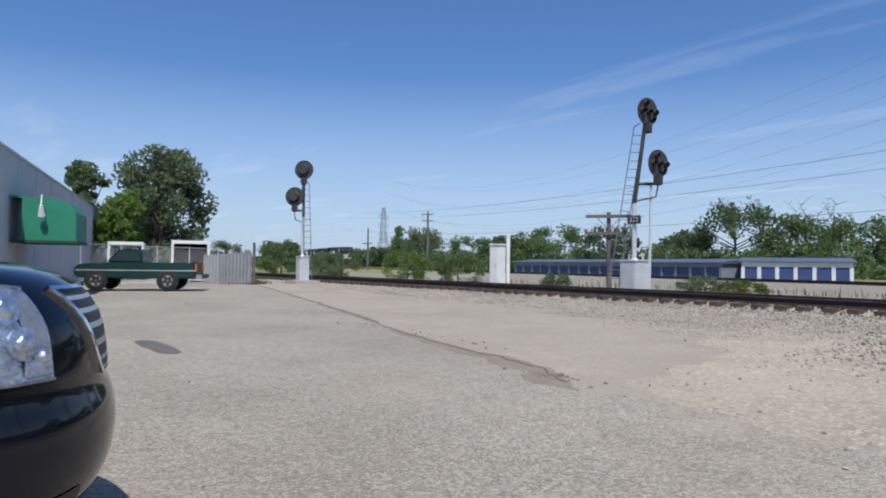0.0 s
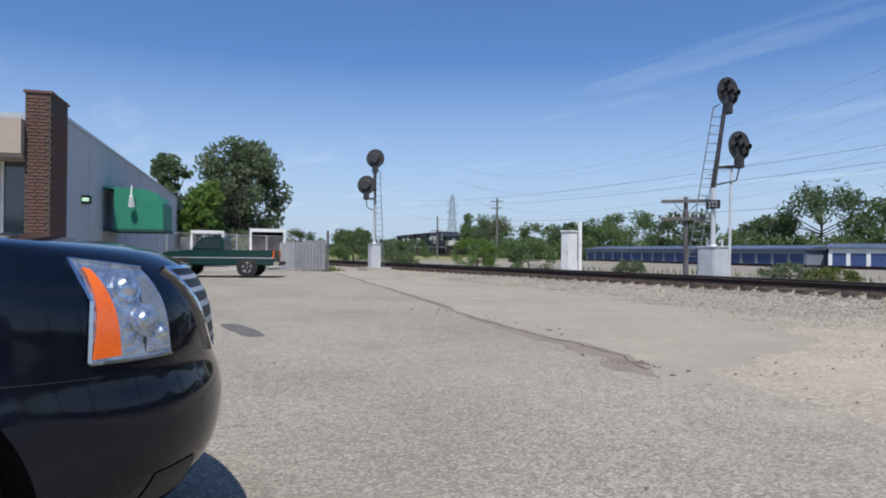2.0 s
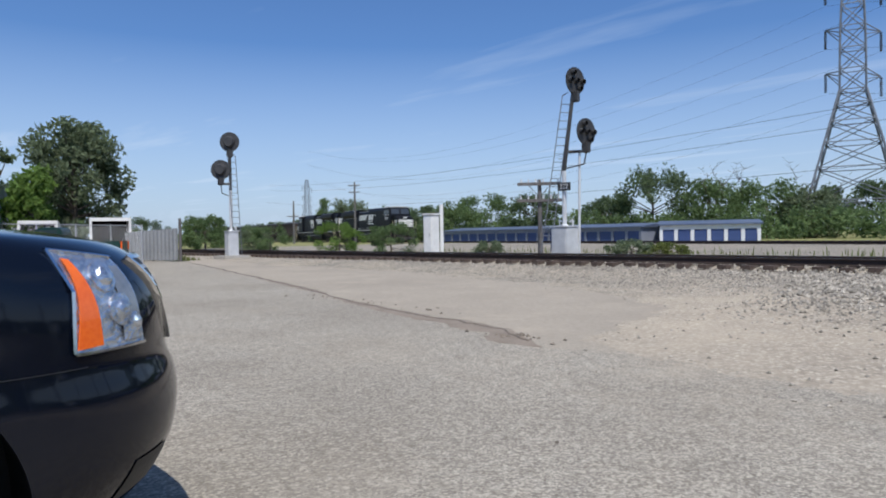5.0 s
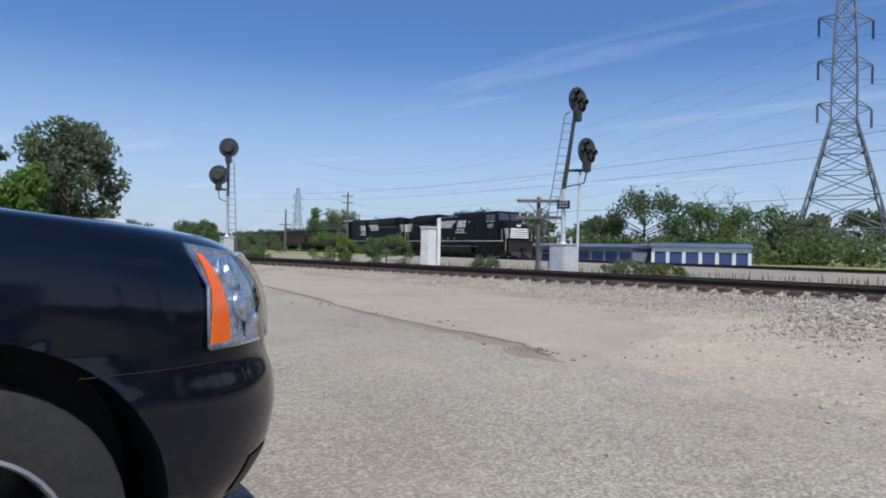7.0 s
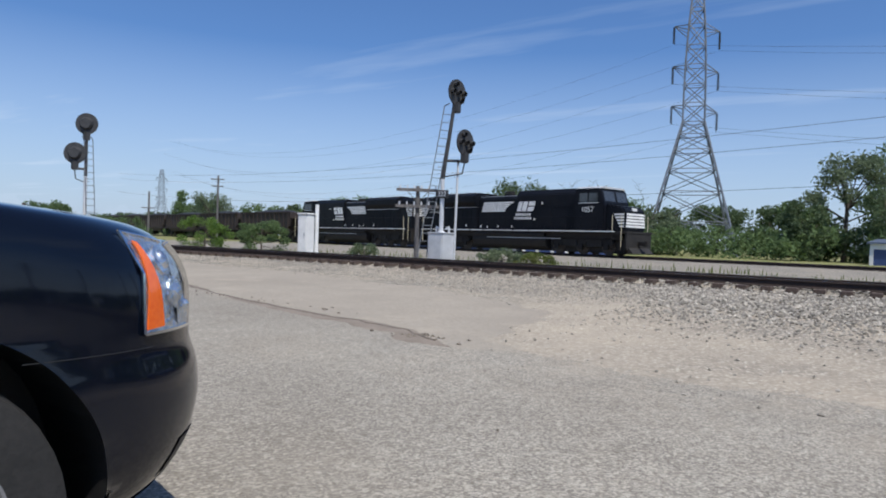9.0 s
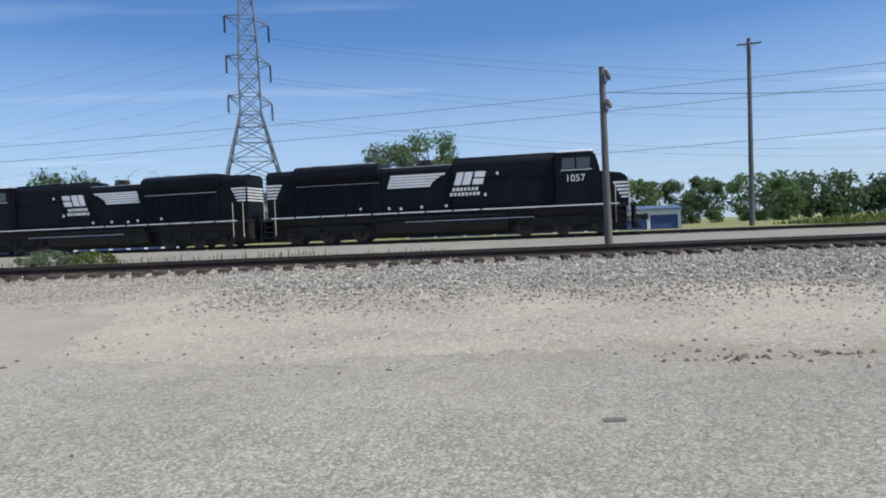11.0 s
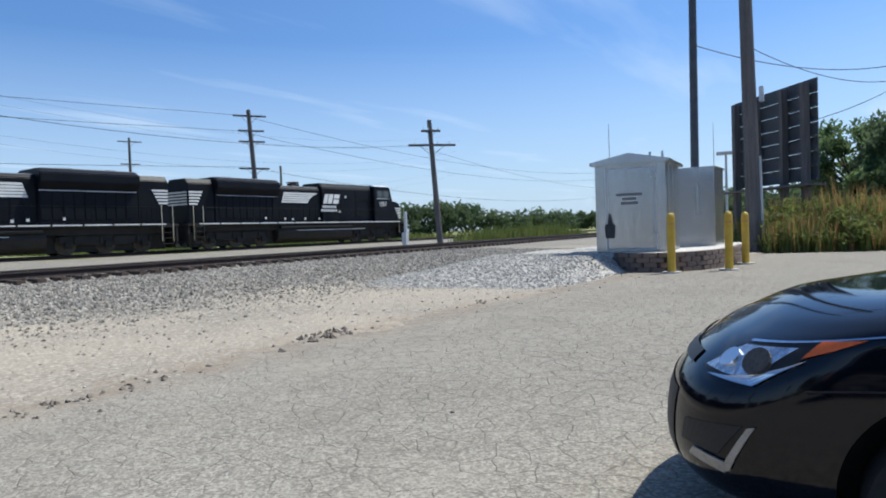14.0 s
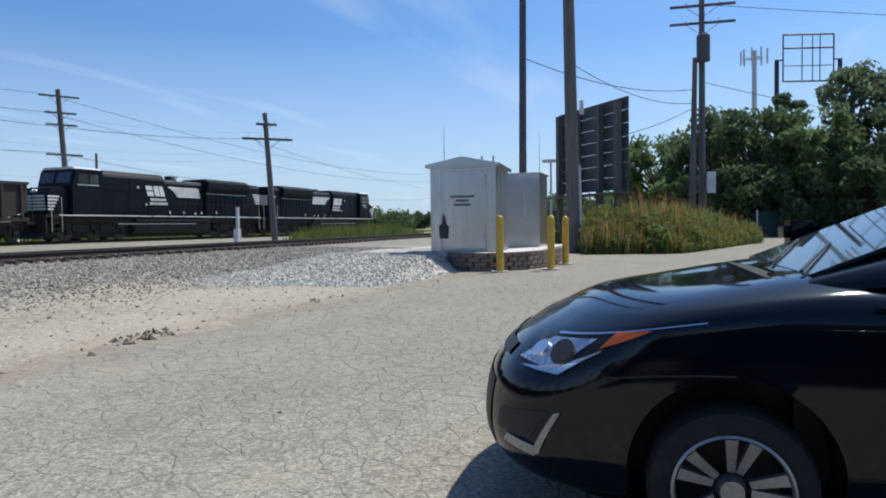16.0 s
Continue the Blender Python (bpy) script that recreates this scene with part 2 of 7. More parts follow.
gx, gy = axis(-24, 24, 0.3, 2600), axis(-2, 24, 0.25, 2600)
gverts = [(x, y, ground_z(x, y)) for x in gx for y in gy]
ny = len(gy)
gfaces = [(i * ny + j, (i + 1) * ny + j, (i + 1) * ny + j + 1, i * ny + j + 1) for i in range(len(gx) - 1) for j in range(ny - 1)]
gme = bpy.data.meshes.new("ground")
gme.from_pydata(gverts, [], gfaces)
gr, sl, gs, pl, sm, hi, du = [], [], [], [], [], [], []
for x, y, z in gverts:
    wob = 0.35 * noise.noise((x * 0.9, y * 0.9, 3)) + 0.6 * noise.noise((x * 0.22, y * 0.22, 7)) * min(1, abs(x) / 12)
    e = lerp(EDGE, x)
    gr.append(smooth(e - 0.5, e + 0.5, y + wob))
    sl.append(smooth(-0.12, 0.12, y - lerp(CRACK, x)) * smooth(-3.3, -4.6, x + wob) if y < e + 1 else 0.0)
    g = smooth(46, 56, y + 6 * wob) if x < 20 else smooth(30, 40, y + 6 * wob)
    if y > 20:
        g = max(g, (0.2 if y < far_y(min(max(x, -400), 400)) + 3 else 0.75) * smooth(0.05, 0.35, noise.noise((x * 0.11, y * 0.16, 1))) * (1 if y < far_y(min(max(x, -400), 400)) - 4 else 0.6))
    g = max(g, smooth(-60, -66, x), smooth(70, 80, x) * smooth(6, 9, y))
    gs.append(g)
    pl.append(0.25 + 0.75 * smooth(-1, 6, x + 2 * wob))
    sm.append(math.exp(-((y + wob * 0.6 - e) / 0.32) ** 2) * smooth(-0.5, 2.5, x))
    hi.append(smooth(8.5, 13.5, y + 2 * wob) * (1 if y > 17 else 0.25 + 0.75 * smooth(-6, 4, x)))
    du.append(smooth(e + 5.5, e + 0.4, y + 1.2 * wob) * smooth(e - 2.6, e + 0.3, y + wob) * smooth(-6.5, -3.5, x))
for nm, vals in (("gravel", gr), ("slab", sl), ("grass", gs), ("worn", pl), ("seam", sm), ("high", hi), ("dust", du)):
    at = gme.attributes.new(nm, "FLOAT", "POINT")
    at.data.foreach_set("value", vals)


def ground_material():
    m = bpy.data.materials.new("lot_and_ballast")
    m.use_nodes = True
    n, l = m.node_tree.nodes, m.node_tree.links
    b = n["Principled BSDF"]
    geo = n.new("ShaderNodeNewGeometry")
    P = geo.outputs["Position"]

    def nz(scale, detail=4, rough=0.6):
        q = n.new("ShaderNodeTexNoise")
        q.inputs["Scale"].default_value, q.inputs["Detail"].default_value, q.inputs["Roughness"].default_value = scale, detail, rough
        l.new(P, q.inputs["Vector"])
        return q.outputs["Fac"]

    def vor(scale, feature="F1", rand=1.0):
        q = n.new("ShaderNodeTexVoronoi")
        q.feature = feature
        q.inputs["Scale"].default_value, q.inputs["Randomness"].default_value = scale, rand
        l.new(P, q.inputs["Vector"])
        return q

    def rng(v, a, c, lo=0.0, hi=1.0):
        q = n.new("ShaderNodeMapRange")
        for k, w in (("From Min", a), ("From Max", c), ("To Min", lo), ("To Max", hi)):
            q.inputs[k].default_value = w
        l.new(v, q.inputs["Value"])
        return q.outputs[0]

    def mix(f, A, B):
        q = n.new("ShaderNodeMix"); q.data_type = "RGBA"
        l.new(f, q.inputs["Factor"])
        for k, w in (("A", A), ("B", B)):
            if isinstance(w, tuple):
                q.inputs[k].default_value = (*w, 1)
            else:
                l.new(w, q.inputs[k])
        return q.outputs["Result"]

    def mth(op, A, B):
        q = n.new("ShaderNodeMath"); q.operation = op
        for k, w in ((0, A), (1, B)):
            if isinstance(w, (int, float)):
                q.inputs[k].default_value = w
            else:
                l.new(w, q.inputs[k])
        return q.outputs[0]

    def attr(nm):
        q = n.new("ShaderNodeAttribute"); q.attribute_name = nm
        return q.outputs["Fac"]

    big, mid, fine = nz(0.35, 5), nz(2.2, 5), nz(38, 4, 0.75)
    agg = vor(75)
    asph = mix(rng(fine, 0.35, 0.68), (0.145, 0.134, 0.119), (0.324, 0.304, 0.276))
    asph = mix(rng(agg.outputs["Color"], 0.72, 0.9, 0, 0.75), asph, (0.552, 0.517, 0.462))
    asph = mix(rng(big, 0.35, 0.7, 0, 0.55), asph, (0.297, 0.276, 0.248))
    asph = mix(rng(mid, 0.58, 0.72, 0, 0.35), asph, (0.179, 0.166, 0.152))
    edge = vor(5.4, "DISTANCE_TO_EDGE")
    warp = n.new("ShaderNodeVectorMath"); warp.operation = "MULTIPLY_ADD"
    wv = n.new("ShaderNodeTexNoise"); wv.inputs["Scale"].default_value = 3.0
    l.new(P, wv.inputs["Vector"]); l.new(wv.outputs["Color"], warp.inputs[0])
    warp.inputs[1].default_value = (0.20, 0.20, 0.20); l.new(P, warp.inputs[2])
    l.new(warp.outputs[0], edge.inputs["Vector"])
    crk = mth("MULTIPLY", rng(edge.outputs["Distance"], 0.0, 0.036, 0.62, 0), mth("MULTIPLY", attr("worn"), rng(mid, 0.26, 0.44)))
    asph = mix(rng(nz(9, 5, 0.75), 0.42, 0.62, 0, 0.6), asph, (0.36, 0.34, 0.295))
    asph = mix(rng(nz(0.8, 5, 0.65), 0.52, 0.68, 0, 0.4), asph, (0.185, 0.165, 0.14))
    spk = vor(95)
    asph = mix(rng(spk.outputs["Color"], 0.66, 0.76, 0, 0.6), asph, (0.50, 0.465, 0.41))
    asph = mix(rng(spk.outputs["Color"], 0.40, 0.28, 0, 0.55), asph, (0.125, 0.113, 0.098))
    asph = mix(rng(nz(0.45, 6, 0.7), 0.50, 0.66, 0, 0.5), asph, (0.345, 0.31, 0.262))
    asph = mix(rng(nz(1.6, 6, 0.75), 0.56, 0.70, 0, 0.4), asph, (0.205, 0.182, 0.154))
    asph = mix(rng(nz(0.30, 6, 0.72), 0.44, 0.60, 0, 0.42), asph, (0.172, 0.155, 0.134))
    chip = vor(58)
    asph = mix(rng(chip.outputs["Color"], 0.68, 0.80, 0, 0.45), asph, (0.47, 0.435, 0.38))
    asph = mix(rng(chip.outputs["Color"], 0.36, 0.26, 0, 0.4), asph, (0.135, 0.12, 0.102))
    asph = mix(rng(attr("worn"), 0.25, 1.0, 0.0, 0.38), asph, (0.19, 0.172, 0.148))
    asph = mix(crk, asph, (0.10, 0.088, 0.072))
    slab = mix(rng(nz(14, 5, 0.7), 0.3, 0.7), (0.255, 0.226, 0.192), (0.36, 0.325, 0.28))
    slab = mix(rng(big, 0.4, 0.65, 0, 0.45), slab, (0.215, 0.193, 0.168))
    slab = mix(rng(nz(1.1, 6, 0.7), 0.52, 0.66, 0, 0.45), slab, (0.40, 0.35, 0.29))
    slab = mix(rng(fine, 0.5, 0.72, 0, 0.5), slab, (0.44, 0.40, 0.35))
    pav = mix(attr("slab"), asph, slab)
    st = vor(27)
    grav = mix(rng(st.outputs["Color"], 0.25, 0.78), (0.165, 0.152, 0.132), (0.58, 0.54, 0.475))
    grav = mix(rng(st.outputs["Distance"], 0.30, 0.62, 0, 0.75), grav, (0.138, 0.117, 0.097))
    grav = mix(rng(big, 0.38, 0.62, 0, 0.5), grav, (0.54, 0.465, 0.37))
    grav = mix(mth("MULTIPLY", attr("high"), rng(nz(6, 5, 0.7), 0.3, 0.7, 0.30, 0.85)), grav, (0.19, 0.183, 0.168))
    grit = mix(rng(nz(30, 5, 0.8), 0.34, 0.66), (0.21, 0.185, 0.155), (0.47, 0.42, 0.355))
    grav = mix(mth("MULTIPLY", attr("dust"), rng(nz(2.6, 5, 0.7), 0.3, 0.62, 0.15, 0.62)), grav, grit)
    gmask = mth("GREATER_THAN", mth("ADD", attr("gravel"), rng(nz(5, 5, 0.7), 0.25, 0.75, -0.42, 0.42)), 0.5)
    col = mix(gmask, pav, grav)
    col = mix(mth("MULTIPLY", attr("dust"), rng(nz(1.7, 6, 0.75), 0.42, 0.66, 0, 0.42)), col, (0.37, 0.32, 0.262))
    sd = mth("MULTIPLY", attr("seam"), rng(nz(3, 6, 0.75), 0.38, 0.6, 0, 0.8))
    col = mix(sd, col, (0.235, 0.185, 0.14))
    dirt = mix(rng(nz(1.2, 6, 0.7), 0.35, 0.65), (0.124, 0.159, 0.041), (0.290, 0.262, 0.138))
    smask = rng(mth("ADD", attr("grass"), rng(nz(0.9, 6, 0.75), 0.25, 0.75, -0.4, 0.4)), 0.42, 0.58)
    col = mix(smask, col, dirt)
    warm = n.new("ShaderNodeMix"); warm.data_type = "RGBA"; warm.blend_type = "MULTIPLY"
    warm.inputs["Factor"].default_value = 1.0
    warm.inputs["B"].default_value = (1.02, 0.998, 0.938, 1)
    l.new(col, warm.inputs["A"])
    l.new(warm.outputs["Result"], b.inputs["Base Color"])
    b.inputs["Roughness"].default_value = 0.92
    b.inputs["Specular IOR Level"].default_value = 0.25
    h1 = mth("MULTIPLY", mth("SUBTRACT", 1.0, st.outputs["Distance"]), mth("MULTIPLY", gmask, mth("SUBTRACT", 1.5, attr("dust"))))
    h2 = mth("MULTIPLY", fine, 0.55)
    bp = n.new("ShaderNodeBump"); bp.inputs["Distance"].default_value = 0.018; bp.inputs["Strength"].default_value = 0.8
    l.new(mth("ADD", mth("SUBTRACT", h1, mth("MULTIPLY", crk, 0.8)), h2), bp.inputs["Height"])
    l.new(bp.outputs[0], b.inputs["Normal"])
    return m


gme.materials.append(ground_material())
for p in gme.polygons:
    p.use_smooth = True
tagged(new("ground", gme), "sun-bleached cracked asphalt lot meeting pale crushed-stone ballast", "ground", kind="structure")

# the long open crack in the paving: a strip of worn earth with thin ragged dark breaks along it
M_CRACK = mat("crack_dark_rubble", (0.085, 0.070, 0.056), (0.17, 0.14, 0.115), 0.95, scale=8, fine=60, bump=0.8)
M_EARTH = mat("worn_earth", (0.165, 0.134, 0.102), (0.245, 0.203, 0.160), 0.95, scale=2.5, fine=45, bump=0.6)


def along_crack(u):
    q = u * (len(CRACK) - 1)
    i = min(int(q), len(CRACK) - 2)
    x = CRACK[i][0] + (CRACK[i + 1][0] - CRACK[i][0]) * (q - i)
    return x, CRACK[i][1] + (CRACK[i + 1][1] - CRACK[i][1]) * (q - i) + 0.16 * noise.noise((x * 0.9, 1, 2)) + 0.05 * noise.noise((x * 4.1, 2, 2))


def crack_strip(u0, u1, n, low, high, crown, name, material, label):
    """low and high: the strip's reach below and above the line, as functions of u and x."""
    bm = bmesh.new()
    prev = None
    for k in range(n + 1):
        u = u0 + (u1 - u0) * k / n
        x, y = along_crack(u)
        e = min(1, 12 * min(u - u0, u1 - u) / (u1 - u0) + 0.04)
        a, b = low(u, x) * e, high(u, x) * e
        ring = [bm.verts.new((x, y - a, -0.004)), bm.verts.new((x, y - a * 0.8, 0.005)), bm.verts.new((x, y + (b - a) / 2, crown)), bm.verts.new((x, y + b * 0.8, 0.005)), bm.verts.new((x, y + b, -0.004))]
        if prev:
            for j in range(4):
                bm.faces.new((prev[j], ring[j], ring[j + 1], prev[j + 1]))
        prev = ring
    return tagged(part(name, bm, material), label, "crack", kind="structure")


crack_strip(0.12, 1.0, 420, lambda u, x: 0.10 + 0.50 * smooth(0.35, 0.85, u) * (0.35 + 0.9 * abs(noise.noise((x * 0.8, 5, 5)))) + 0.05 * noise.noise((x * 6, 1, 1)),
            lambda u, x: 0.12 + 0.14 * abs(noise.noise((x * 1.3, 8, 5))), 0.007, "earth_strip", M_EARTH, "strip of worn brown earth along broken asphalt")
crack_strip(0.0, 0.97, 520, lambda u, x: 0.022 + 0.08 * abs(noise.noise((x * 2.3, 5, 9))), lambda u, x: 0.022 + 0.10 * abs(noise.noise((x * 3.1, 2, 9))), 0.016, "crack_line", M_CRACK, "ragged dark crack running across the asphalt")


# ---- tracks ----
def rail_section():
    return [(-0.07, 0.0), (0.07, 0.0), (0.07, 0.012), (0.012, 0.03), (0.012, 0.125), (0.036, 0.135), (0.036, 0.165), (0.028, 0.172), (-0.028, 0.172), (-0.036, 0.165), (-0.036, 0.135), (-0.012, 0.125), (-0.012, 0.03), (-0.07, 0.012)]


def rail(pts, label):
    sec = rail_section()
    bm = bmesh.new()
    prev = None
    for k, (x, y) in enumerate(pts):
        a, c = pts[max(k - 1, 0)], pts[min(k + 1, len(pts) - 1)]
        d = Vector((c[0] - a[0], c[1] - a[1], 0)).normalized()
        nrm = Vector((-d.y, d.x, 0))
        ring = [bm.verts.new(Vector((x, y, RAIL_Z - 0.172)) + nrm * p + Vector((0, 0, q))) for p, q in sec]
        if prev:
            for j in range(len(sec)):
                f = bm.faces.new((prev[j], prev[(j + 1) % len(sec)], ring[(j + 1) % len(sec)], ring[j]))
                f.material_index = 1 if j == 7 else 0
        prev = ring
    ob = part("rail", bm, [M_RAIL, M_RAILTOP])
    return ob


def track(name, line, ties, label):
    """line: points of the centre; two rails and the ties as pieces."""
    bed = thing(name, pose(0, 0, 0), label, "railway track", kind="structure")
    for side in (-0.755, 0.755):
        pts = []
        for k, (x, y) in enumerate(line):
            a, c = line[max(k - 1, 0)], line[min(k + 1, len(line) - 1)]
            d = Vector((c[0] - a[0], c[1] - a[1])).normalized()
            pts.append((x - d.y * side, y + d.x * side))
        rail(pts, "").parent = bed
    bm = bmesh.new()
    bm_box(bm, -0.115, 0.115, -1.3, 1.3, -0.17, 0.0, bevel=0.012)
    me = mesh_of("tie", bm, M_TIE)
    r = random.Random(2)
    for x, y, a in ties:
        ob = new("tie", me)
        ob.parent = bed
        ob.matrix_local = pose(x, y + r.uniform(-0.06, 0.06), RAIL_Z - 0.172 - 0.01 * r.random(), 0, 0, a + r.uniform(-1.2, 1.2))
    return bed


track("track_near", [(x, NEAR_Y) for x in np.arange(-400, 401, 10.0)], [(x, NEAR_Y, 0) for x in np.arange(-62, 78, 0.54)],
      "rusty steel rails on dark wooden ties in pale ballast")
track("track_far", [(float(x), far_y(x)) for x in np.arange(-400, 401, 5.0)],
      [(float(x), far_y(x), math.degrees(math.atan(far_slope(x)))) for x in np.arange(-45, 75, 0.6)], "second rail line with rusty rails and ties, curving gently")


# ---- train ----
M_STRIPE = M_WHITE
M_CABGLASS = mat("cab_window_dark_glass", (0.03, 0.035, 0.04), (0.05, 0.055, 0.06), 0.08, bump=0, spec=0.8)
M_WHEEL = mat("steel_wheel", (0.05, 0.042, 0.036), (0.09, 0.075, 0.06), 0.6, 0.5)


def wheelset(parent, x, r=0.53):
    bm = bmesh.new()
    for s in (-1, 1):
        bm_tube(bm, (x, s * 0.69, r), (x, s * 0.79, r), r, r, 24)
        bm_tube(bm, (x, s * 0.66, r), (x, s * 0.69, r), r + 0.03, r + 0.03, 24)
    bm_tube(bm, (x, -0.7, r), (x, 0.7, r), 0.09, 0.09, 10)
    return part("wheelset", bm, M_WHEEL, parent)


def truck(parent, xc, axles, r):
    bm = bmesh.new()
    L = (max(axles) - min(axles)) / 2 + 0.55
    for s in (-1, 1):
        pts = [(xc - L, 0.78), (xc - L, 0.95), (xc - L + 0.5, 1.05), (xc + L - 0.5, 1.05), (xc + L, 0.95), (xc + L, 0.78), (xc + L - 0.6, 0.62), (xc, 0.45), (xc - L + 0.6, 0.62)]
        bm_poly(bm, [(p, q) for p, q in pts], 1, s * 0.98 - 0.06, s * 0.98 + 0.06)
        for a in axles:
            bm_box(bm, xc + a - 0.19, xc + a + 0.19, s * 1.09 - 0.09, s * 1.09 + 0.09, r - 0.18, r + 0.18, bevel=0.03)
            for dx in (-0.36, 0.36):
                bm_tube(bm, (xc + a + dx, s * 1.06, 0.62), (xc + a + dx, s * 1.06, 0.98), 0.085, 0.085, 8)
        bm_box(bm, xc - L + 0.1, xc + L - 0.1, s * 1.12 - 0.03, s * 1.12 + 0.03, 1.08, 1.16)
    bm_box(bm, xc - 0.5, xc + 0.5, -0.95, 0.95, 0.6, 0.95)
    tr = part("truck", bm, M_UNDER, parent)
    for a in axles:
        w = wheelset(tr, xc + a, r)
    return tr


def coupler(parent, x, s):
    bm = bmesh.new()
    bm_box(bm, min(x, x - s * 0.9), max(x, x - s * 0.9), -0.1, 0.1, 0.72, 0.98, bevel=0.02)
    bm_box(bm, min(x, x - s * 0.25), max(x, x - s * 0.25), -0.2, 0.2, 0.66, 1.02, bevel=0.05)
    return part("coupler", bm, M_UNDER, parent)


def locomotive(label):
    L = thing("locomotive", pose(0, 0, 0), label, "locomotive")
    # frame, deck and pilots
    bm = bmesh.new()
    bm_box(bm, -10.7, 10.6, -1.52, 1.52, 1.50, 1.66, bevel=0.02)
    bm_box(bm, -10.0, 9.9, -1.15, 1.15, 1.12, 1.52)
    part("deck", bm, M_UNDER, L)
    for s in (-1, 1):
        bm = bmesh.new()
        q = 10.5 if s > 0 else 10.6
        bm_poly(bm, [(-1.45, 0.55), (-1.0, 0.20), (1.0, 0.20), (1.45, 0.55), (1.45, 1.5), (-1.45, 1.5)], 0, s * q - 0.06, s * q + 0.06)
        bm_poly(bm, [(s * q, 0.18), (s * (q + 0.42), 0.18), (s * q, 0.62)], 1, -1.2, 1.2)
        part("pilot", bm, M_UNDER, L)
        for side in (-1, 1):
            bm = bmesh.new()
            for k in range(4):
                bm_box(bm, s * (q - 0.62) - 0.26, s * (q - 0.62) + 0.26, side * 1.52 - 0.14, side * 1.52 + 0.02, 0.42 + k * 0.34, 0.47 + k * 0.34)
            for dx in (-0.3, 0.3):
                bm_box(bm, s * (q - 0.62) + dx - 0.02, s * (q - 0.62) + dx + 0.02, side * 1.52 - 0.12, side * 1.52 + 0.02, 0.4, 1.55)
            part("step", bm, M_UNDER, L)
            bm = bmesh.new()
            for dx in (-0.34, 0.34):
                bm_tube(bm, (s * (q - 0.62) + dx, side * 1.55, 0.6), (s * (q - 0.62) + dx, side * 1.55, 2.75), 0.022, None, 6)
            part("grab_rail", bm, M_YELLOWRAIL, L)
        coupler(L, s * 11.25, s)
    for side in (-1, 1):
        for x0, x1 in [(-9.9 + 1.55 * k, -8.47 + 1.55 * k) for k in range(8)] + [(2.5, 9.7)]:
            boxp("sill_stripe", x0, x1, side * 1.53 - 0.006, side * 1.53 + 0.006, 1.59, 1.66, M_STRIPE, L, label="white reflective stripe along the sill")
        boxp("tank_stripe", -1.9, 5.3, side * 1.42 - 0.006, side * 1.42 + 0.006, 1.05, 1.09, M_SILVER, L, label="thin silver line along the fuel tank")
        # silver colour paints the sun's glint on roof edge, ledge and hood roof
        boxp("roof_edge_glint", -8.3, -3.5, side * 1.12 - 0.05, side * 1.12 + 0.05, 4.69, 4.725, M_SILVER, L, label="silver strip painted as sun glint along the roof edge")
        boxp("ledge_glint", -8.4, -3.4, side * 1.16 - 0.01, side * 1.16 + 0.05, 3.50, 3.54, M_SILVER, L, label="pale ledge under the radiator wings, silver for its glint")
        boxp("hood_roof_glint", -3.3, 0.8, side * 0.52 - 0.3, side * 0.52 + 0.3, 4.355, 4.385, M_SILVER, L, label="hood roof panel painted silver for the sun's glint")
        bm = bmesh.new()
        for k in range(15):
            x = -9.6 + k * 1.28
            bm_tube(bm, (x, side * 1.5, 1.66), (x, side * 1.5, 2.66), 0.014, None, 5)
        bm_tube(bm, (-9.6, side * 1.5, 2.66), (8.3, side * 1.5, 2.66), 0.016, None, 5)
        part("handrail", bm, M_LOCO, L)
    # long hood pieces
    bm = bmesh.new()
    bm_poly(bm, [(-1.1, 1.66), (1.1, 1.66), (1.1, 4.25), (0.85, 4.55), (-0.85, 4.55), (-1.1, 4.25)], 0, -10.35, -8.5, 0.04)
    part("rear_hood", bm, M_LOCO, L)
    for k in range(5):
        boxp("access_door", -10.1 + k * 0.3, -9.88 + k * 0.3, -1.115, 1.115, 1.8, 2.7, M_LOCO, L, bevel=0.01)
    # centre sill deepened into a dark block, in place of the shade between wheels
    boxp("sill_shade_block", -10.2, 10.1, -0.75, 0.75, 0.14, 1.48, M_UNDER, L)
    bm = bmesh.new()
    bm_poly(bm, [(-1.15, 1.66), (1.15, 1.66), (1.15, 3.55), (1.5, 3.95), (1.5, 4.45), (1.1, 4.70), (-1.1, 4.70), (-1.5, 4.45), (-1.5, 3.95), (-1.15, 3.55)], 0, -8.5, -3.35, 0.05)
    rs = part("radiator_section", bm, M_LOCO, L, "black radiator housing with flared wings and roof fans")
    for side in (-1, 1):
        for k in range(9):
            boxp("access_door", -8.2 + k * 0.54, -7.78 + k * 0.54, side * 1.16 - 0.02, side * 1.16 + 0.02, 1.95, 3.4, M_LOCO, rs, bevel=0.012)
    for xc in (-7.2, -4.9):
        bm = bmesh.new()
        bm_tube(bm, (xc, 0, 4.68), (xc, 0, 4.79), 0.82, 0.75, 20)
        part("roof_fan", bm, M_LOCO, rs)
    bm = bmesh.new()
    bm_poly(bm, [(-1.0, 1.66), (1.0, 1.66), (1.0, 4.15), (0.8, 4.36), (-0.8, 4.36), (-1.0, 4.15)], 0, -3.35, 0.85, 0.04)
    eh = part("engine_hood", bm, M_LOCO, L)
    for k in range(7):
        boxp("access_door", -3.2 + k * 0.58, -2.72 + k * 0.58, -1.02, 1.02, 1.9, 3.0, M_LOCO, eh, bevel=0.012)
    boxp("exhaust_stack", -1.3, -0.5, -0.25, 0.25, 4.34, 4.62, M_UNDER, eh, bevel=0.03)
    bm = bmesh.new()
    bm_tube(bm, (-0.95, 0, 4.62), (-0.95, 0, 4.70), 0.12, 0.12, 8)
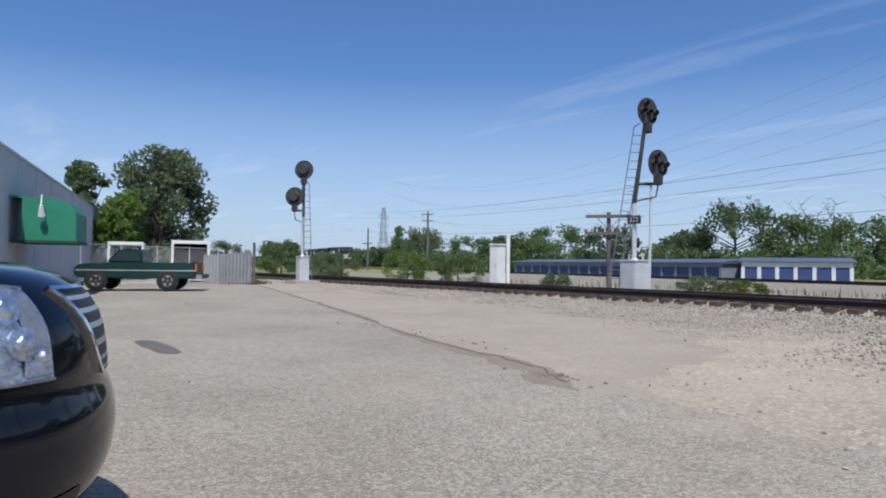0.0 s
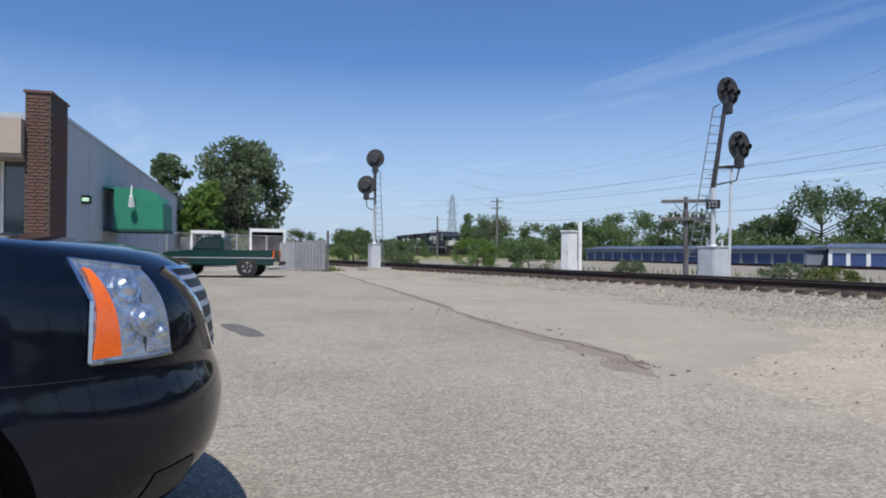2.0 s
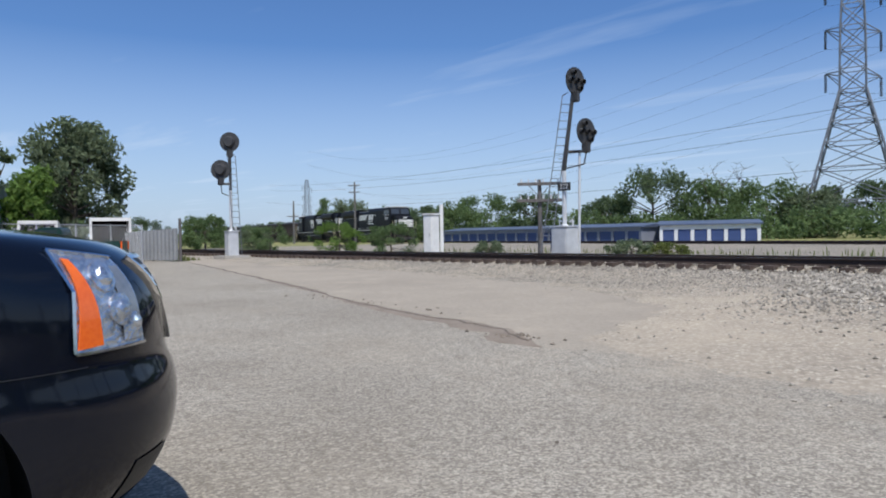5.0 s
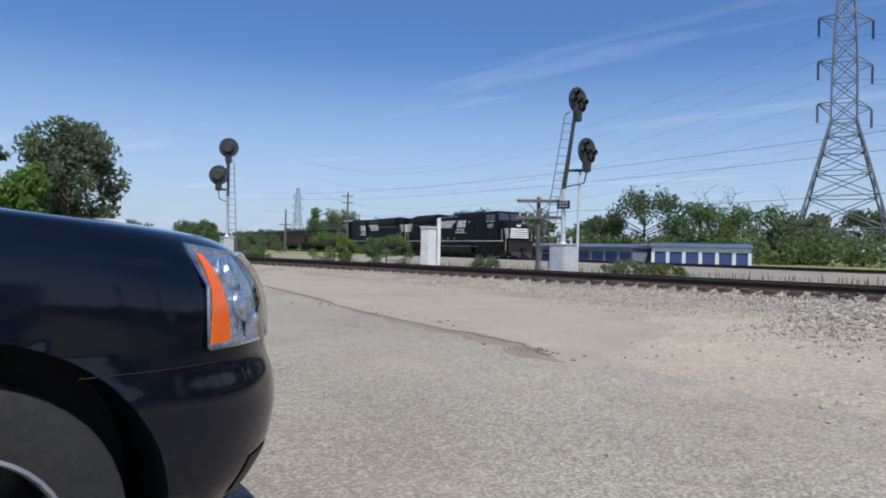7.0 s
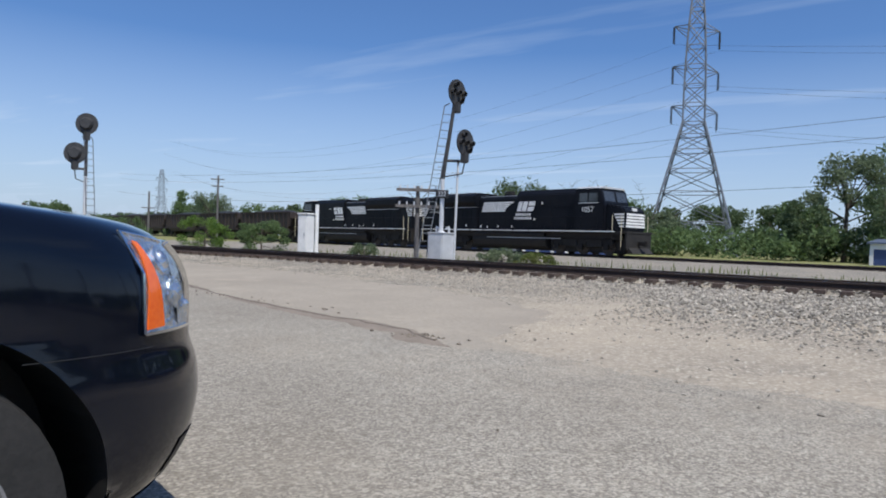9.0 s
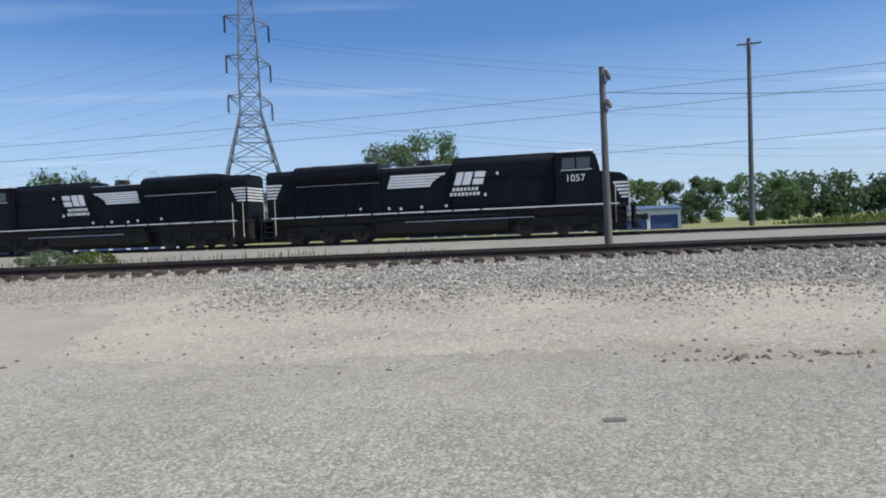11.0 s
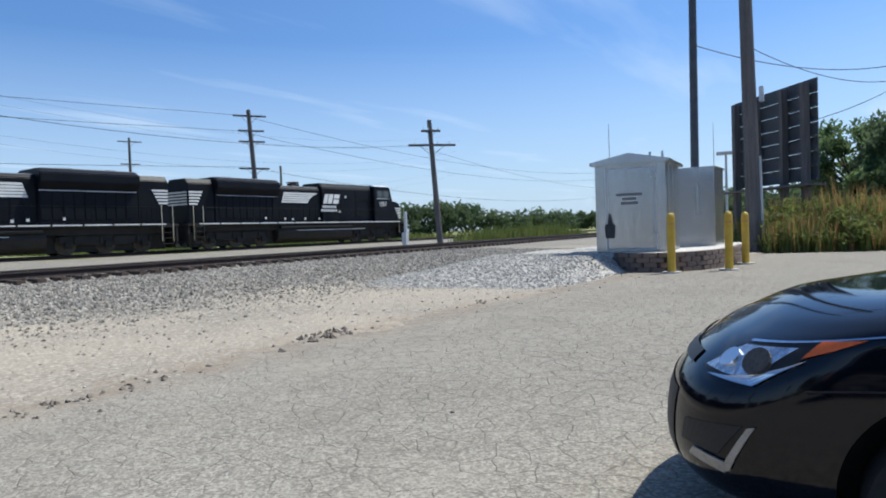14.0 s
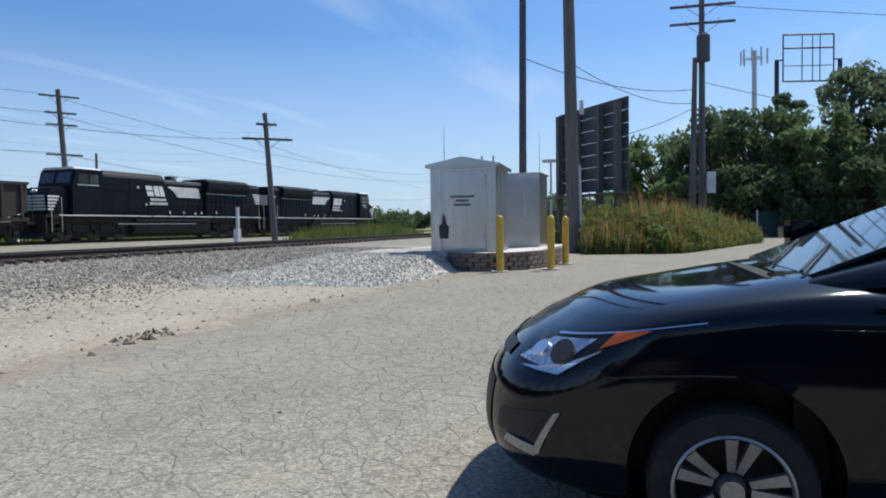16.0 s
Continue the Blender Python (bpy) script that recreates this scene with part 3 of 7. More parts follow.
    for y in (-0.22, 0.0, 0.22):
        bm_tube(bm, (-1.3, y, 4.72), (-0.6, y, 4.72), 0.05, 0.09, 8)
    part("horn", bm, M_UNDER, L)
    bm = bmesh.new()
    bm_poly(bm, [(-1.18, 1.66), (1.18, 1.66), (1.18, 4.35), (0.9, 4.72), (-0.9, 4.72), (-1.18, 4.35)], 0, 0.85, 6.85, 0.06)
    ic = part("inverter_cabinet", bm, M_LOCO, L)
    for side in (-1, 1):
        for x0, x1, z0, z1 in ((1.3, 2.6, 1.9, 3.3), (2.8, 4.2, 1.9, 3.3), (4.5, 6.4, 3.4, 4.2), (4.5, 6.4, 1.9, 3.2), (1.4, 4.1, 3.5, 4.2)):
            boxp("access_door", x0, x1, side * 1.19 - 0.02, side * 1.19 + 0.02, z0, z1, M_LOCO, ic, bevel=0.015)
    # cab
    bm = bmesh.new()
    bm_poly(bm, [(6.45, 1.66), (8.8, 1.66), (8.8, 3.50), (8.52, 4.52), (8.3, 4.64), (6.45, 4.64)], 1, -1.5, 1.5, 0.06)
    cab = part("cab", bm, M_LOCO, L)
    bm = bmesh.new()
    bm_poly(bm, [(-1.5, 4.60), (1.5, 4.60), (1.2, 4.75), (-1.2, 4.75)], 0, 6.5, 8.5, 0.02)
    part("roof", bm, M_SILVER, cab, "pale grey cab roof")
    for side in (-1, 1):
        for x0, x1 in ((6.85, 7.5), (7.6, 8.3)):
            boxp("side_window", x0, x1, side * 1.5 - 0.015, side * 1.5 + 0.02, 3.65, 4.28, M_CABGLASS, cab, bevel=0.01)
        boxp("window_frame", 6.78, 8.38, side * 1.5 - 0.01, side * 1.5 + 0.012, 3.57, 3.62, M_SILVER, cab)
    for side in (-1, 1):
        bm = bmesh.new()
        vs = [(8.745, side * 0.12, 3.70), (8.745, side * 1.3, 3.70), (8.553, side * 1.3, 4.40), (8.553, side * 0.12, 4.40)]
        a = [bm.verts.new(v) for v in vs]; c = [bm.verts.new((v[0] + 0.03, v[1], v[2] + 0.008)) for v in vs]
        bm.faces.new(a); bm.faces.new(c)
        for k in range(4):
            bm.faces.new((a[k], a[(k + 1) % 4], c[(k + 1) % 4], c[k]))
        part("windscreen", bm, M_CABGLASS, cab)
    # nose with stripes
    bm = bmesh.new()
    bm_poly(bm, [(8.7, 1.66), (10.25, 1.66), (10.25, 2.95), (10.0, 3.32), (8.7, 3.52)], 1, -1.22, 1.22, 0.10)
    nose = part("nose", bm, M_LOCO, L)
    for k in range(5):
        z = 1.93 + k * 0.20
        bm = bmesh.new()
        bm_box(bm, 10.252, 10.268, -1.1 + 0.02 * k, 1.1 - 0.02 * k, z, z + 0.14)
        for side in (-1, 1):
            bm_box(bm, 9.52 - 0.10 * k + 0.32, 10.2, side * 1.226 - 0.006, side * 1.226 + 0.006, z, z + 0.115)
        part("nose_stripe", bm, M_STRIPE, nose, "white painted stripe")
    for k in range(5):
        z = 2.85 + k * 0.19
        bm = bmesh.new()
        bm_box(bm, -10.36, -10.352, -0.98, 0.98, z, z + 0.11)
        for side in (-1, 1):
            bm_box(bm, -10.3, -9.35 - 0.09 * (4 - k), side * 1.122 - 0.006, side * 1.122 + 0.006, z, z + 0.11)
        part("tail_stripe", bm, M_STRIPE, L, "white painted stripe")
    # side marks: a block of stripes cut by a curved dark neck, two bold slanted shapes, two rows of small bars
    for side in (-1, 1):
        def flat(name, polys, label="", y=1.222, dx=1.93):
            bm = bmesh.new()
            for pts in polys:
                bm_poly(bm, [(p + dx, q) for p, q in pts], 1, side * y - 0.006, side * y + 0.006)
            return part(name, bm, M_STRIPE, L, label)
        for k in range(5):
            z = 3.12 + k * 0.16
            e = 0.055 * k + 0.035 * k * k
            flat("mark_stripe", [[(-2.95 + 0.05 * k, z), (-0.45 + e, z), (-0.38 + e * 1.1, z + 0.125), (-2.91 + 0.05 * k, z + 0.125)]], "white painted stripe", 1.034, 0)
        flat("mark_shape", [[(-1.00, 3.10), (-0.62, 3.10), (-0.40, 3.84), (-0.78, 3.84)]], "bold white slanted painted block")
        flat("mark_shape", [[(-0.55, 3.10), (-0.10, 3.10), (0.12, 3.84), (-0.33, 3.84)]], "bold white slanted painted block")
        flat("mark_shape", [[(0.02, 3.10), (0.60, 3.10), (0.71, 3.44), (0.12, 3.44)], [(0.15, 3.52), (0.73, 3.52), (0.82, 3.84), (0.24, 3.84)]], "pair of white slanted painted blocks")
        for r, (xa, n, z) in enumerate(((-1.10, 7, 2.76), (-1.24, 8, 2.47))):
            flat("lettering_bar", [[(xa + 0.215 * k, z), (xa + 0.215 * k + 0.145, z), (xa + 0.215 * k + 0.185, z + 0.19), (xa + 0.215 * k + 0.04, z + 0.19)] for k in range(n)], "row of small white bars")
        for xa, z in ((-4.6, 1.9), (-2.9, 1.85), (-2.2, 1.8), (-1.0, 1.85), (0.4, 1.85), (2.6, 2.4), (3.3, 3.6)):
            boxp("placard", xa, xa + 0.14, side * 1.22 - 0.006, side * 1.22 + 0.006, z, z + 0.16, M_STRIPE, L, "small white placard")
    # tank and running gear
    bm = bmesh.new()
    bm_poly(bm, [(-1.25, 0.45), (-0.95, 0.26), (0.95, 0.26), (1.25, 0.45), (1.38, 0.9), (1.32, 1.2), (-1.32, 1.2), (-1.38, 0.9)], 0, -3.6, 3.9, 0.04)
    part("fuel_tank", bm, M_UNDER, L, "black fuel tank with grey sheen")
    bm = bmesh.new()
    for side in (-1, 1):
        bm_tube(bm, (-3.4, side * 1.36, 1.33), (3.8, side * 1.36, 1.33), 0.13, None, 10)
    part("air_reservoir", bm, M_UNDER, L)
    for s in (-1, 1):
        truck(L, s * 6.75, (-2.05, 0, 2.05), 0.53)
    bm = bmesh.new()
    for s in (-1, 1):
        bm_tube(bm, (10.20, s * 0.14, 3.14), (10.0, s * 0.14, 3.14), 0.11, None, 12)
    part("headlight", bm, M_WHITE, nose)
    return L


def hopper_car(seed):
    H = thing("coal_hopper_car", pose(0, 0, 0), "dusty dark brown steel hopper car heaped with black coal", "rail car", "coal hoppers of the train")
    bm = bmesh.new()
    bm_poly(bm, [(-1.48, 1.35), (-1.2, 0.75), (1.2, 0.75), (1.48, 1.35), (1.48, 3.45), (1.40, 3.45), (1.40, 1.4), (-1.40, 1.4), (-1.40, 3.45), (-1.48, 3.45)], 0, -5.2, 5.2)
    for s in (-1, 1):
        bm_poly(bm, [(s * 7.0, 3.45), (s * 7.0, 2.7), (s * 5.2, 1.0), (s * 5.2, 1.4), (s * 6.9, 3.0), (s * 6.9, 3.45)], 1, -1.4, 1.4)
        for e in (-1, 1):
            bm_poly(bm, [(s * 7.0, 3.45), (s * 7.0, 1.8), (s * 5.2, 1.3), (s * 5.2, 3.45)], 1, e * 1.44 - 0.04, e * 1.44 + 0.04)
    part("body", bm, M_HOPPER, H)
    for e in (-1, 1):
        bm = bmesh.new()
        for k in range(12):
            x = -6.6 + k * 1.2
            bm_box(bm, x - 0.07, x + 0.07, e * 1.53 - 0.06, e * 1.53 + 0.06, 1.45, 3.42)
        bm_box(bm, -7.05, 7.05, e * 1.5 - 0.09, e * 1.5 + 0.09, 3.38, 3.54)
        bm_box(bm, -7.05, 7.05, e * 1.48 - 0.07, e * 1.48 + 0.07, 1.22, 1.45)
        part("side_rib", bm, M_HOPPER, H)
    bm = bmesh.new()
    nx, nyy = 34, 9
    g = [[bm.verts.new((-6.85 + 13.7 * i / nx, -1.38 + 2.76 * j / nyy, 3.25 + (0.62 + 0.16 * noise.noise((i * 0.35, j * 0.4, seed))) * math.sin(math.pi * min(max(j / nyy, 0.04), 0.96)) * (math.sin(math.pi * min(max(i / nx, 0.02), 0.98)) ** 0.45)
                        + 0.05 * noise.noise((i * 1.9, j * 1.7, seed + 3)))) for j in range(nyy + 1)] for i in range(nx + 1)]
    for i in range(nx):
        for j in range(nyy):
            bm.faces.new((g[i][j], g[i + 1][j], g[i + 1][j + 1], g[i][j + 1]))
    part("coal_load", bm, M_COAL, H, "heaped black coal", True)
    bm = bmesh.new()
    bm_box(bm, -7.4, 7.4, -0.3, 0.3, 0.85, 1.1)
    for s in (-1, 1):
        bm_box(bm, s * 7.2 - 0.25, s * 7.2 + 0.25, -1.4, 1.4, 1.05, 1.2)
        bm_tube(bm, (s * 7.35, -1.4, 1.1), (s * 7.35, -1.4, 3.3), 0.025, None, 5)
        bm_tube(bm, (s * 6.8, 1.4, 1.1), (s * 6.8, 1.4, 3.3), 0.025, None, 5)
    part("underframe", bm, M_UNDER, H)
    for s in (-1, 1):
        truck(H, s * 5.6, (-0.88, 0.88), 0.46)
        coupler(H, s * 7.6, s)
    return H


LEAD = locomotive("black diesel freight locomotive with white nose stripes, leading")
text("road_number", "1057", 0.55, M_STRIPE, LEAD, pose(7.5, -1.512, 3.12, 90, 0, 0))
text("road_number", "1057", 0.55, M_STRIPE, LEAD, pose(7.5, 1.512, 3.12, 90, 0, 180))
# the long frame: all lengths drawn out alike
for ob in LEAD.children_recursive:
    if ob.name.startswith("road_number"):
        ob.matrix_local = Matrix.Translation((0.5, 0, 0)) @ ob.matrix_local
    else:
        ob.data.transform(Matrix.Diagonal((1.064, 1, 1, 1)))
SECOND = copy_thing(LEAD, pose(0, 0, 0))
for ob in list(SECOND.children):
    if ob.name.startswith("road_number"):
        bpy.data.objects.remove(ob)
tagged(SECOND, "black diesel freight locomotive coupled backwards behind the leader")
CARS = [hopper_car(3.0)]
for k in range(9):
    CARS.append(copy_thing(CARS[0], pose(0, 0, 0)))
# front coupler's place along the far track, in metres, at t seconds
def front_at(t):
    return -138.66 + 13.66 * t


def motions():
    steps = [k * 0.5 for k in range(33)]
    walk(LEAD, [(t, far_pose(front_at(t) - 11.97, 23.94)) for t in steps])
    walk(SECOND, [(t, far_pose(front_at(t) - 35.40, 23.94, True)) for t in steps])
    for k, car in enumerate(CARS):
        walk(car, [(t, far_pose(front_at(t) - 47.2 - 7.6 - 15.2 * k, 15.2)) for t in steps])


# ---- railway side things ----
def disc_head(parent, x, y, z, face, r=0.50):
    """Round black signal target with hoods; face: degrees in plan towards which the lamps look."""
    d = Vector((math.cos(radians(face)), math.sin(radians(face)), 0))
    c = Vector((x, y, z))
    bm = bmesh.new()
    bm_tube(bm, c - d * 0.03, c + d * 0.03, r, r, 28)
    bm_tube(bm, c - d * 0.20, c - d * 0.03, r * 0.45, r * 0.62, 20)
    hd = part("target", bm, M_SIGBLACK, parent, "round black signal target")
    side = Vector((-d.y, d.x, 0))
    for k in range(7):
        q = k * math.pi / 3
        o = (side * math.cos(q) + Vector((0, 0, 1)) * math.sin(q)) * (r * 0.66) if k < 6 else Vector((0, 0, 0))
        if k in (1, 4):
            continue
        bm = bmesh.new()
        bm_tube(bm, c + o + d * 0.03, c + o + d * 0.17 - Vector((0, 0, 0.02)), r * 0.20, r * 0.20, 12, caps=False)
        part("hood", bm, M_SIGBLACK, hd)
        bm = bmesh.new()
        bm_tube(bm, c + o + d * 0.03, c + o + d * 0.05, r * 0.17, r * 0.15, 12)
        part("lens", bm, mat_lens, hd)
    bm = bmesh.new()
    bm_box(bm, x - 0.13, x + 0.13, y - 0.13, y + 0.13, z - r - 0.28, z - r + 0.12, bevel=0.03)
    part("lamp_case", bm, M_SIGBLACK, hd)
    return hd


M_LADDER = mat("ladder_dull_steel", (0.13, 0.145, 0.165), (0.20, 0.215, 0.235), 0.55, 0.3, scale=2, fine=20, bump=0.05)
mat_lens = mat("signal_lens_dark", (0.05, 0.05, 0.045), None, 0.1, bump=0, spec=0.8)


def signal_mast(name, base, height, heads, face, ladder_dx, box_h, box_w, label, plate=False):
    bx, by, bz = base
    S = thing(name, pose(bx, by, bz), label, "railway signal")
    bm = bmesh.new()
    bm_box(bm, -box_w, box_w, -box_w, box_w, -0.25, box_h, bevel=0.02)
    bm_box(bm, -box_w - 0.03, box_w + 0.03, -box_w - 0.03, box_w + 0.03, box_h, box_h + 0.05, bevel=0.015)
    case = part("relay_case", bm, M_SILVER, S, "pale silver-painted relay case")
    boxp("door", -box_w + 0.06, box_w - 0.06, -box_w - 0.02, -box_w + 0.01, 0.06, box_h - 0.08, M_SILVER, case, bevel=0.008)
    bm = bmesh.new()
    bm_tube(bm, (0, 0, box_h), (0, 0, box_h + 2.1), 0.085, 0.08, 12)
    bm_tube(bm, (0, 0, box_h), (0, 0, box_h + 0.12), 0.17, 0.12, 12)
    for s in (-1, 1):
        bm_tube(bm, (s * 0.3, 0.1, box_h), (s * 0.3, 0.1, box_h + 0.28), 0.035, None, 8)
        bm_tube(bm, (s * 0.3, 0.1, box_h + 0.28), (s * 0.16, 0.1, box_h + 0.20), 0.035, None, 8)
    part("lower_mast", bm, M_SILVER, S)
    bm = bmesh.new()
    bm_tube(bm, (0, 0, box_h + 2.1), (heads[0][0] * 0.8, heads[0][1] * 0.8, height), 0.075, 0.07, 12)
    part("upper_mast", bm, M_SIGBLACK, S)
    # ladder
    lx, ly = ladder_dx
    bm = bmesh.new()
    w = (Vector((lx, ly, 0)) + 0.5 * Vector((-ly, lx, 0))).normalized() * 0.19
    foot, head = Vector((lx * 1.35, ly * 1.35, 0.1)), Vector((lx * 0.36 + heads[0][0] * 0.75, ly * 0.36 + heads[0][1] * 0.75, height - 0.1))
    for s in (-1, 1):
        bm_tube(bm, foot + w * s, head + w * s, 0.02, None, 5)
        bm_tube(bm, head + w * s, head + w * s + Vector((-lx * 0.4, -ly * 0.4, 0.12)), 0.02, None, 5)
    n = int(height / 0.31)
    for k in range(1, n):
        p = foot.lerp(head, k / n)
        bm_tube(bm, p - w, p + w, 0.014, None, 5)
    for u in (0.3, 0.6):
        p = foot.lerp(head, u)
        bm_tube(bm, p, Vector((0, 0, p.z)), 0.015, None, 5)
    part("ladder", bm, M_LADDER, S)
    for (hx, hy, hz) in heads:
        h = disc_head(S, hx, hy, hz, face)
        if hz < height:
            bm = bmesh.new()
            bm_tube(bm, (0, 0, hz - 0.72), (hx, hy, hz - 0.72), 0.055, None, 8)
            bm_tube(bm, (hx, hy, hz - 0.8), (hx, hy, hz - 0.3), 0.05, None, 8)
            bm_tube(bm, (hx, hy, hz - 0.8), (hx * 0.9, hy * 0.9, hz - 1.2), 0.025, None, 6)
            bm_tube(bm, (hx * 0.9, hy * 0.9, hz - 1.2), (0, 0, hz - 1.35), 0.025, None, 6)
            part("bracket", bm, M_SIGBLACK, S)
    if plate:
        boxp("number_plate", -0.22, 0.36, -0.12, -0.095, 2.38, 2.68, M_SIGBLACK, S)
        text("number", "322", 0.27, M_SILVER, S, pose(0.07, -0.125, 2.53, 90, 0, 0))
    return S


signal_mast("position_signal", (-15.34, 20.5, 0.30), 6.0, [(0.36, 0.26, 6.45), (0.66, 0.48, 4.55)], -4, (-0.42, -0.32), 1.02, 0.36,
            "tall railway signal mast with two round black targets beside the tracks", plate=True)
signal_mast("position_signal", (-32.5, 15.4, 0.20), 5.2, [(0, 0, 5.82), (-0.18, -0.42, 4.40)], 135, (0.15, 0.18), 1.25, 0.26,
            "distant silver signal mast with two round black targets seen from behind")
# stone footing of the farther mast
bm = bmesh.new(); bm_box(bm, -33.2, -31.8, 14.7, 16.1, -0.1, 0.24, bevel=0.04)
tagged(part("signal_footing", bm, mat("concrete_grey", (0.30, 0.28, 0.25), (0.40, 0.38, 0.34), 0.9)), "weathered concrete footing under a signal mast", "footing")
bm = bmesh.new(); bm_tube(bm, (-14.95, 20.85, 0.1), (-14.92, 20.9, 4.15), 0.05, 0.045, 10)
tagged(part("steel_post", bm, M_SILVER), "thin silver conduit post beside the signal", "post")

# white instrument cabinet with a stub pole
W = thing("instrument_cabinet", pose(-22.75, 20.4, 0.22, 0, 0, 8), "white-painted steel trackside instrument cabinet", "cabinet")
bm = bmesh.new(); bm_box(bm, -0.26, 0.26, -0.26, 0.26, 0.0, 1.80, bevel=0.02)
bm_box(bm, -0.30, 0.30, -0.30, 0.30, 1.80, 1.87, bevel=0.015)
part("body", bm, M_WHITE, W)
boxp("door", -0.21, 0.21, -0.285, -0.26, 0.12, 1.7, M_WHITE, W, bevel=0.006)
boxp("door_handle", 0.13, 0.17, -0.32, -0.285, 0.85, 1.0, M_STEEL, W)
boxp("base", -0.32, 0.32, -0.32, 0.32, -0.25, 0.02, M_STEEL, W)
bm = bmesh.new(); bm_tube(bm, (-22.55, 20.85, 0.1), (-22.55, 20.85, 2.5), 0.09, 0.085, 10)
tagged(part("stub_post", bm, M_WHITE), "white-painted stub post behind a cabinet", "post")


def insulators(arm, p0, p1, n, h=0.13):
    for k in range(n):
        p = Vector(p0).lerp(Vector(p1), (k + 0.5) / n)
        bm = bmesh.new()
        bm_tube(bm, p, p + Vector((0, 0, h)), 0.035, 0.022, 6)
        part("insulator", bm, M_SILVER, arm)


def utility_pole(base, top, arms, r=0.14, label="weathered wooden utility pole with crossarms", turn=0.0, ins=4, double=False):
    """arms: (height fraction or metres up, half length, offset)."""
    b, t = Vector(base), Vector(top)
    P = thing("utility_pole", pose(*base), label, "utility pole", "wooden poles along the line")
    bm = bmesh.new()
    bm_tube(bm, (0, 0, -0.5), t - b, r, r * 0.68, 12)
    part("pole", bm, M_POLE, P)
    d = Vector((math.cos(radians(turn)), math.sin(radians(turn)), 0))
    for z, hl, off in arms:
        c = (t - b) * (z / (t - b).z) + d * off
        n = Vector((-d.y, d.x, 0)) * (r + 0.03)
        bm = bmesh.new()
        m = Matrix.Translation(c - n) @ Matrix.Rotation(radians(turn), 4, "Z")
        bm_box(bm, -hl, hl, -0.05, 0.05, -0.06, 0.06, m=m)
        for s in (-1, 1):
            bm_tube(bm, c - n + d * s * hl * 0.55, c - n * 0.5 - Vector((0, 0, min(0.6, hl * 0.6))), 0.015, None, 5)
        arm = part("crossarm", bm, M_POLE, P)
        insulators(arm, c - n - d * hl + Vector((0, 0, 0.06)), c - n + d * hl + Vector((0, 0, 0.06)), ins)
    return P


utility_pole((-16.83, 20.9, 0.2), (-16.85, 20.9, 3.22), [(2.85, 0.86, 0), (2.2, 0.88, 0)], 0.11, "short weathered telegraph pole with two crossarms", 40, 6)
utility_pole((4.95, 20.9, 0.2), (4.9, 20.92, 5.9), [(5.45, 0.5, 0.15), (4.55, 0.5, 0.15)], 0.13, "leaning tarred pole with stubby crossarms beside the track", 70, 2)
utility_pole((33.7, 19.35, 0.2), (33.25, 19.6, 7.4), [(6.55, 0.55, 0), (5.75, 1.35, 0)], 0.19, "leaning dark wooden pole with two crossarms near the rails", -50, 4)
utility_pole((24.8, 54.6, 0.0), (24.9, 54.6, 15.4), [(14.9, 0.9, 0)], 0.22, "tall slim wooden utility pole behind the train", -20, 3)
utility_pole((37.6, 37.2, 0.0), (36.95, 37.4, 10.6), [(10.1, 1.2, 0), (9.0, 0.95, 0), (8.2, 0.95, 0), (6.2, 1.1, 0), (5.2, 1.1, 0)], 0.22, "wooden utility pole carrying five crossarms", -35, 4)
utility_pole((52.5, 73.0, 0.0), (52.5, 73.0, 13.6), [(13.1, 1.35, 0), (10.4, 1.1, 0)], 0.2, "distant wooden pole with two crossarms", -25, 4)
utility_pole((65.9, 61.3, 0.0), (65.9, 61.3, 10.2), [], 0.2, "distant bare wooden pole")
utility_pole((-75.7, 53.5, 0.0), (-75.7, 53.5, 8.6), [(8.1, 0.9, 0), (7.2, 0.8, 0)], 0.16, "distant wooden pole with two crossarms", 30, 4)
utility_pole((-86.0, 50.0, 0.0), (-86.0, 50.0, 6.4), [(4.2, 0.9, 0)], 0.17, "distant dark pole with one crossarm", 30, 2)

# small white marker post by the rails
bm = bmesh.new(); bm_box(bm, 31.5, 31.66, 20.3, 20.44, 0.1, 2.2, bevel=0.01); bm_box(bm, 31.35, 31.7, 20.25, 20.5, 0.1, 1.05, bevel=0.02)
tagged(part("marker_post", bm, M_SILVER), "small pale steel marker post with a junction box", "post")


# ---- lattice pylon ----
M_LATTICE = mat("lattice_weathered_steel", (0.13, 0.15, 0.18), (0.19, 0.21, 0.24), 0.6, 0.3, scale=1, fine=10, bump=0.05)


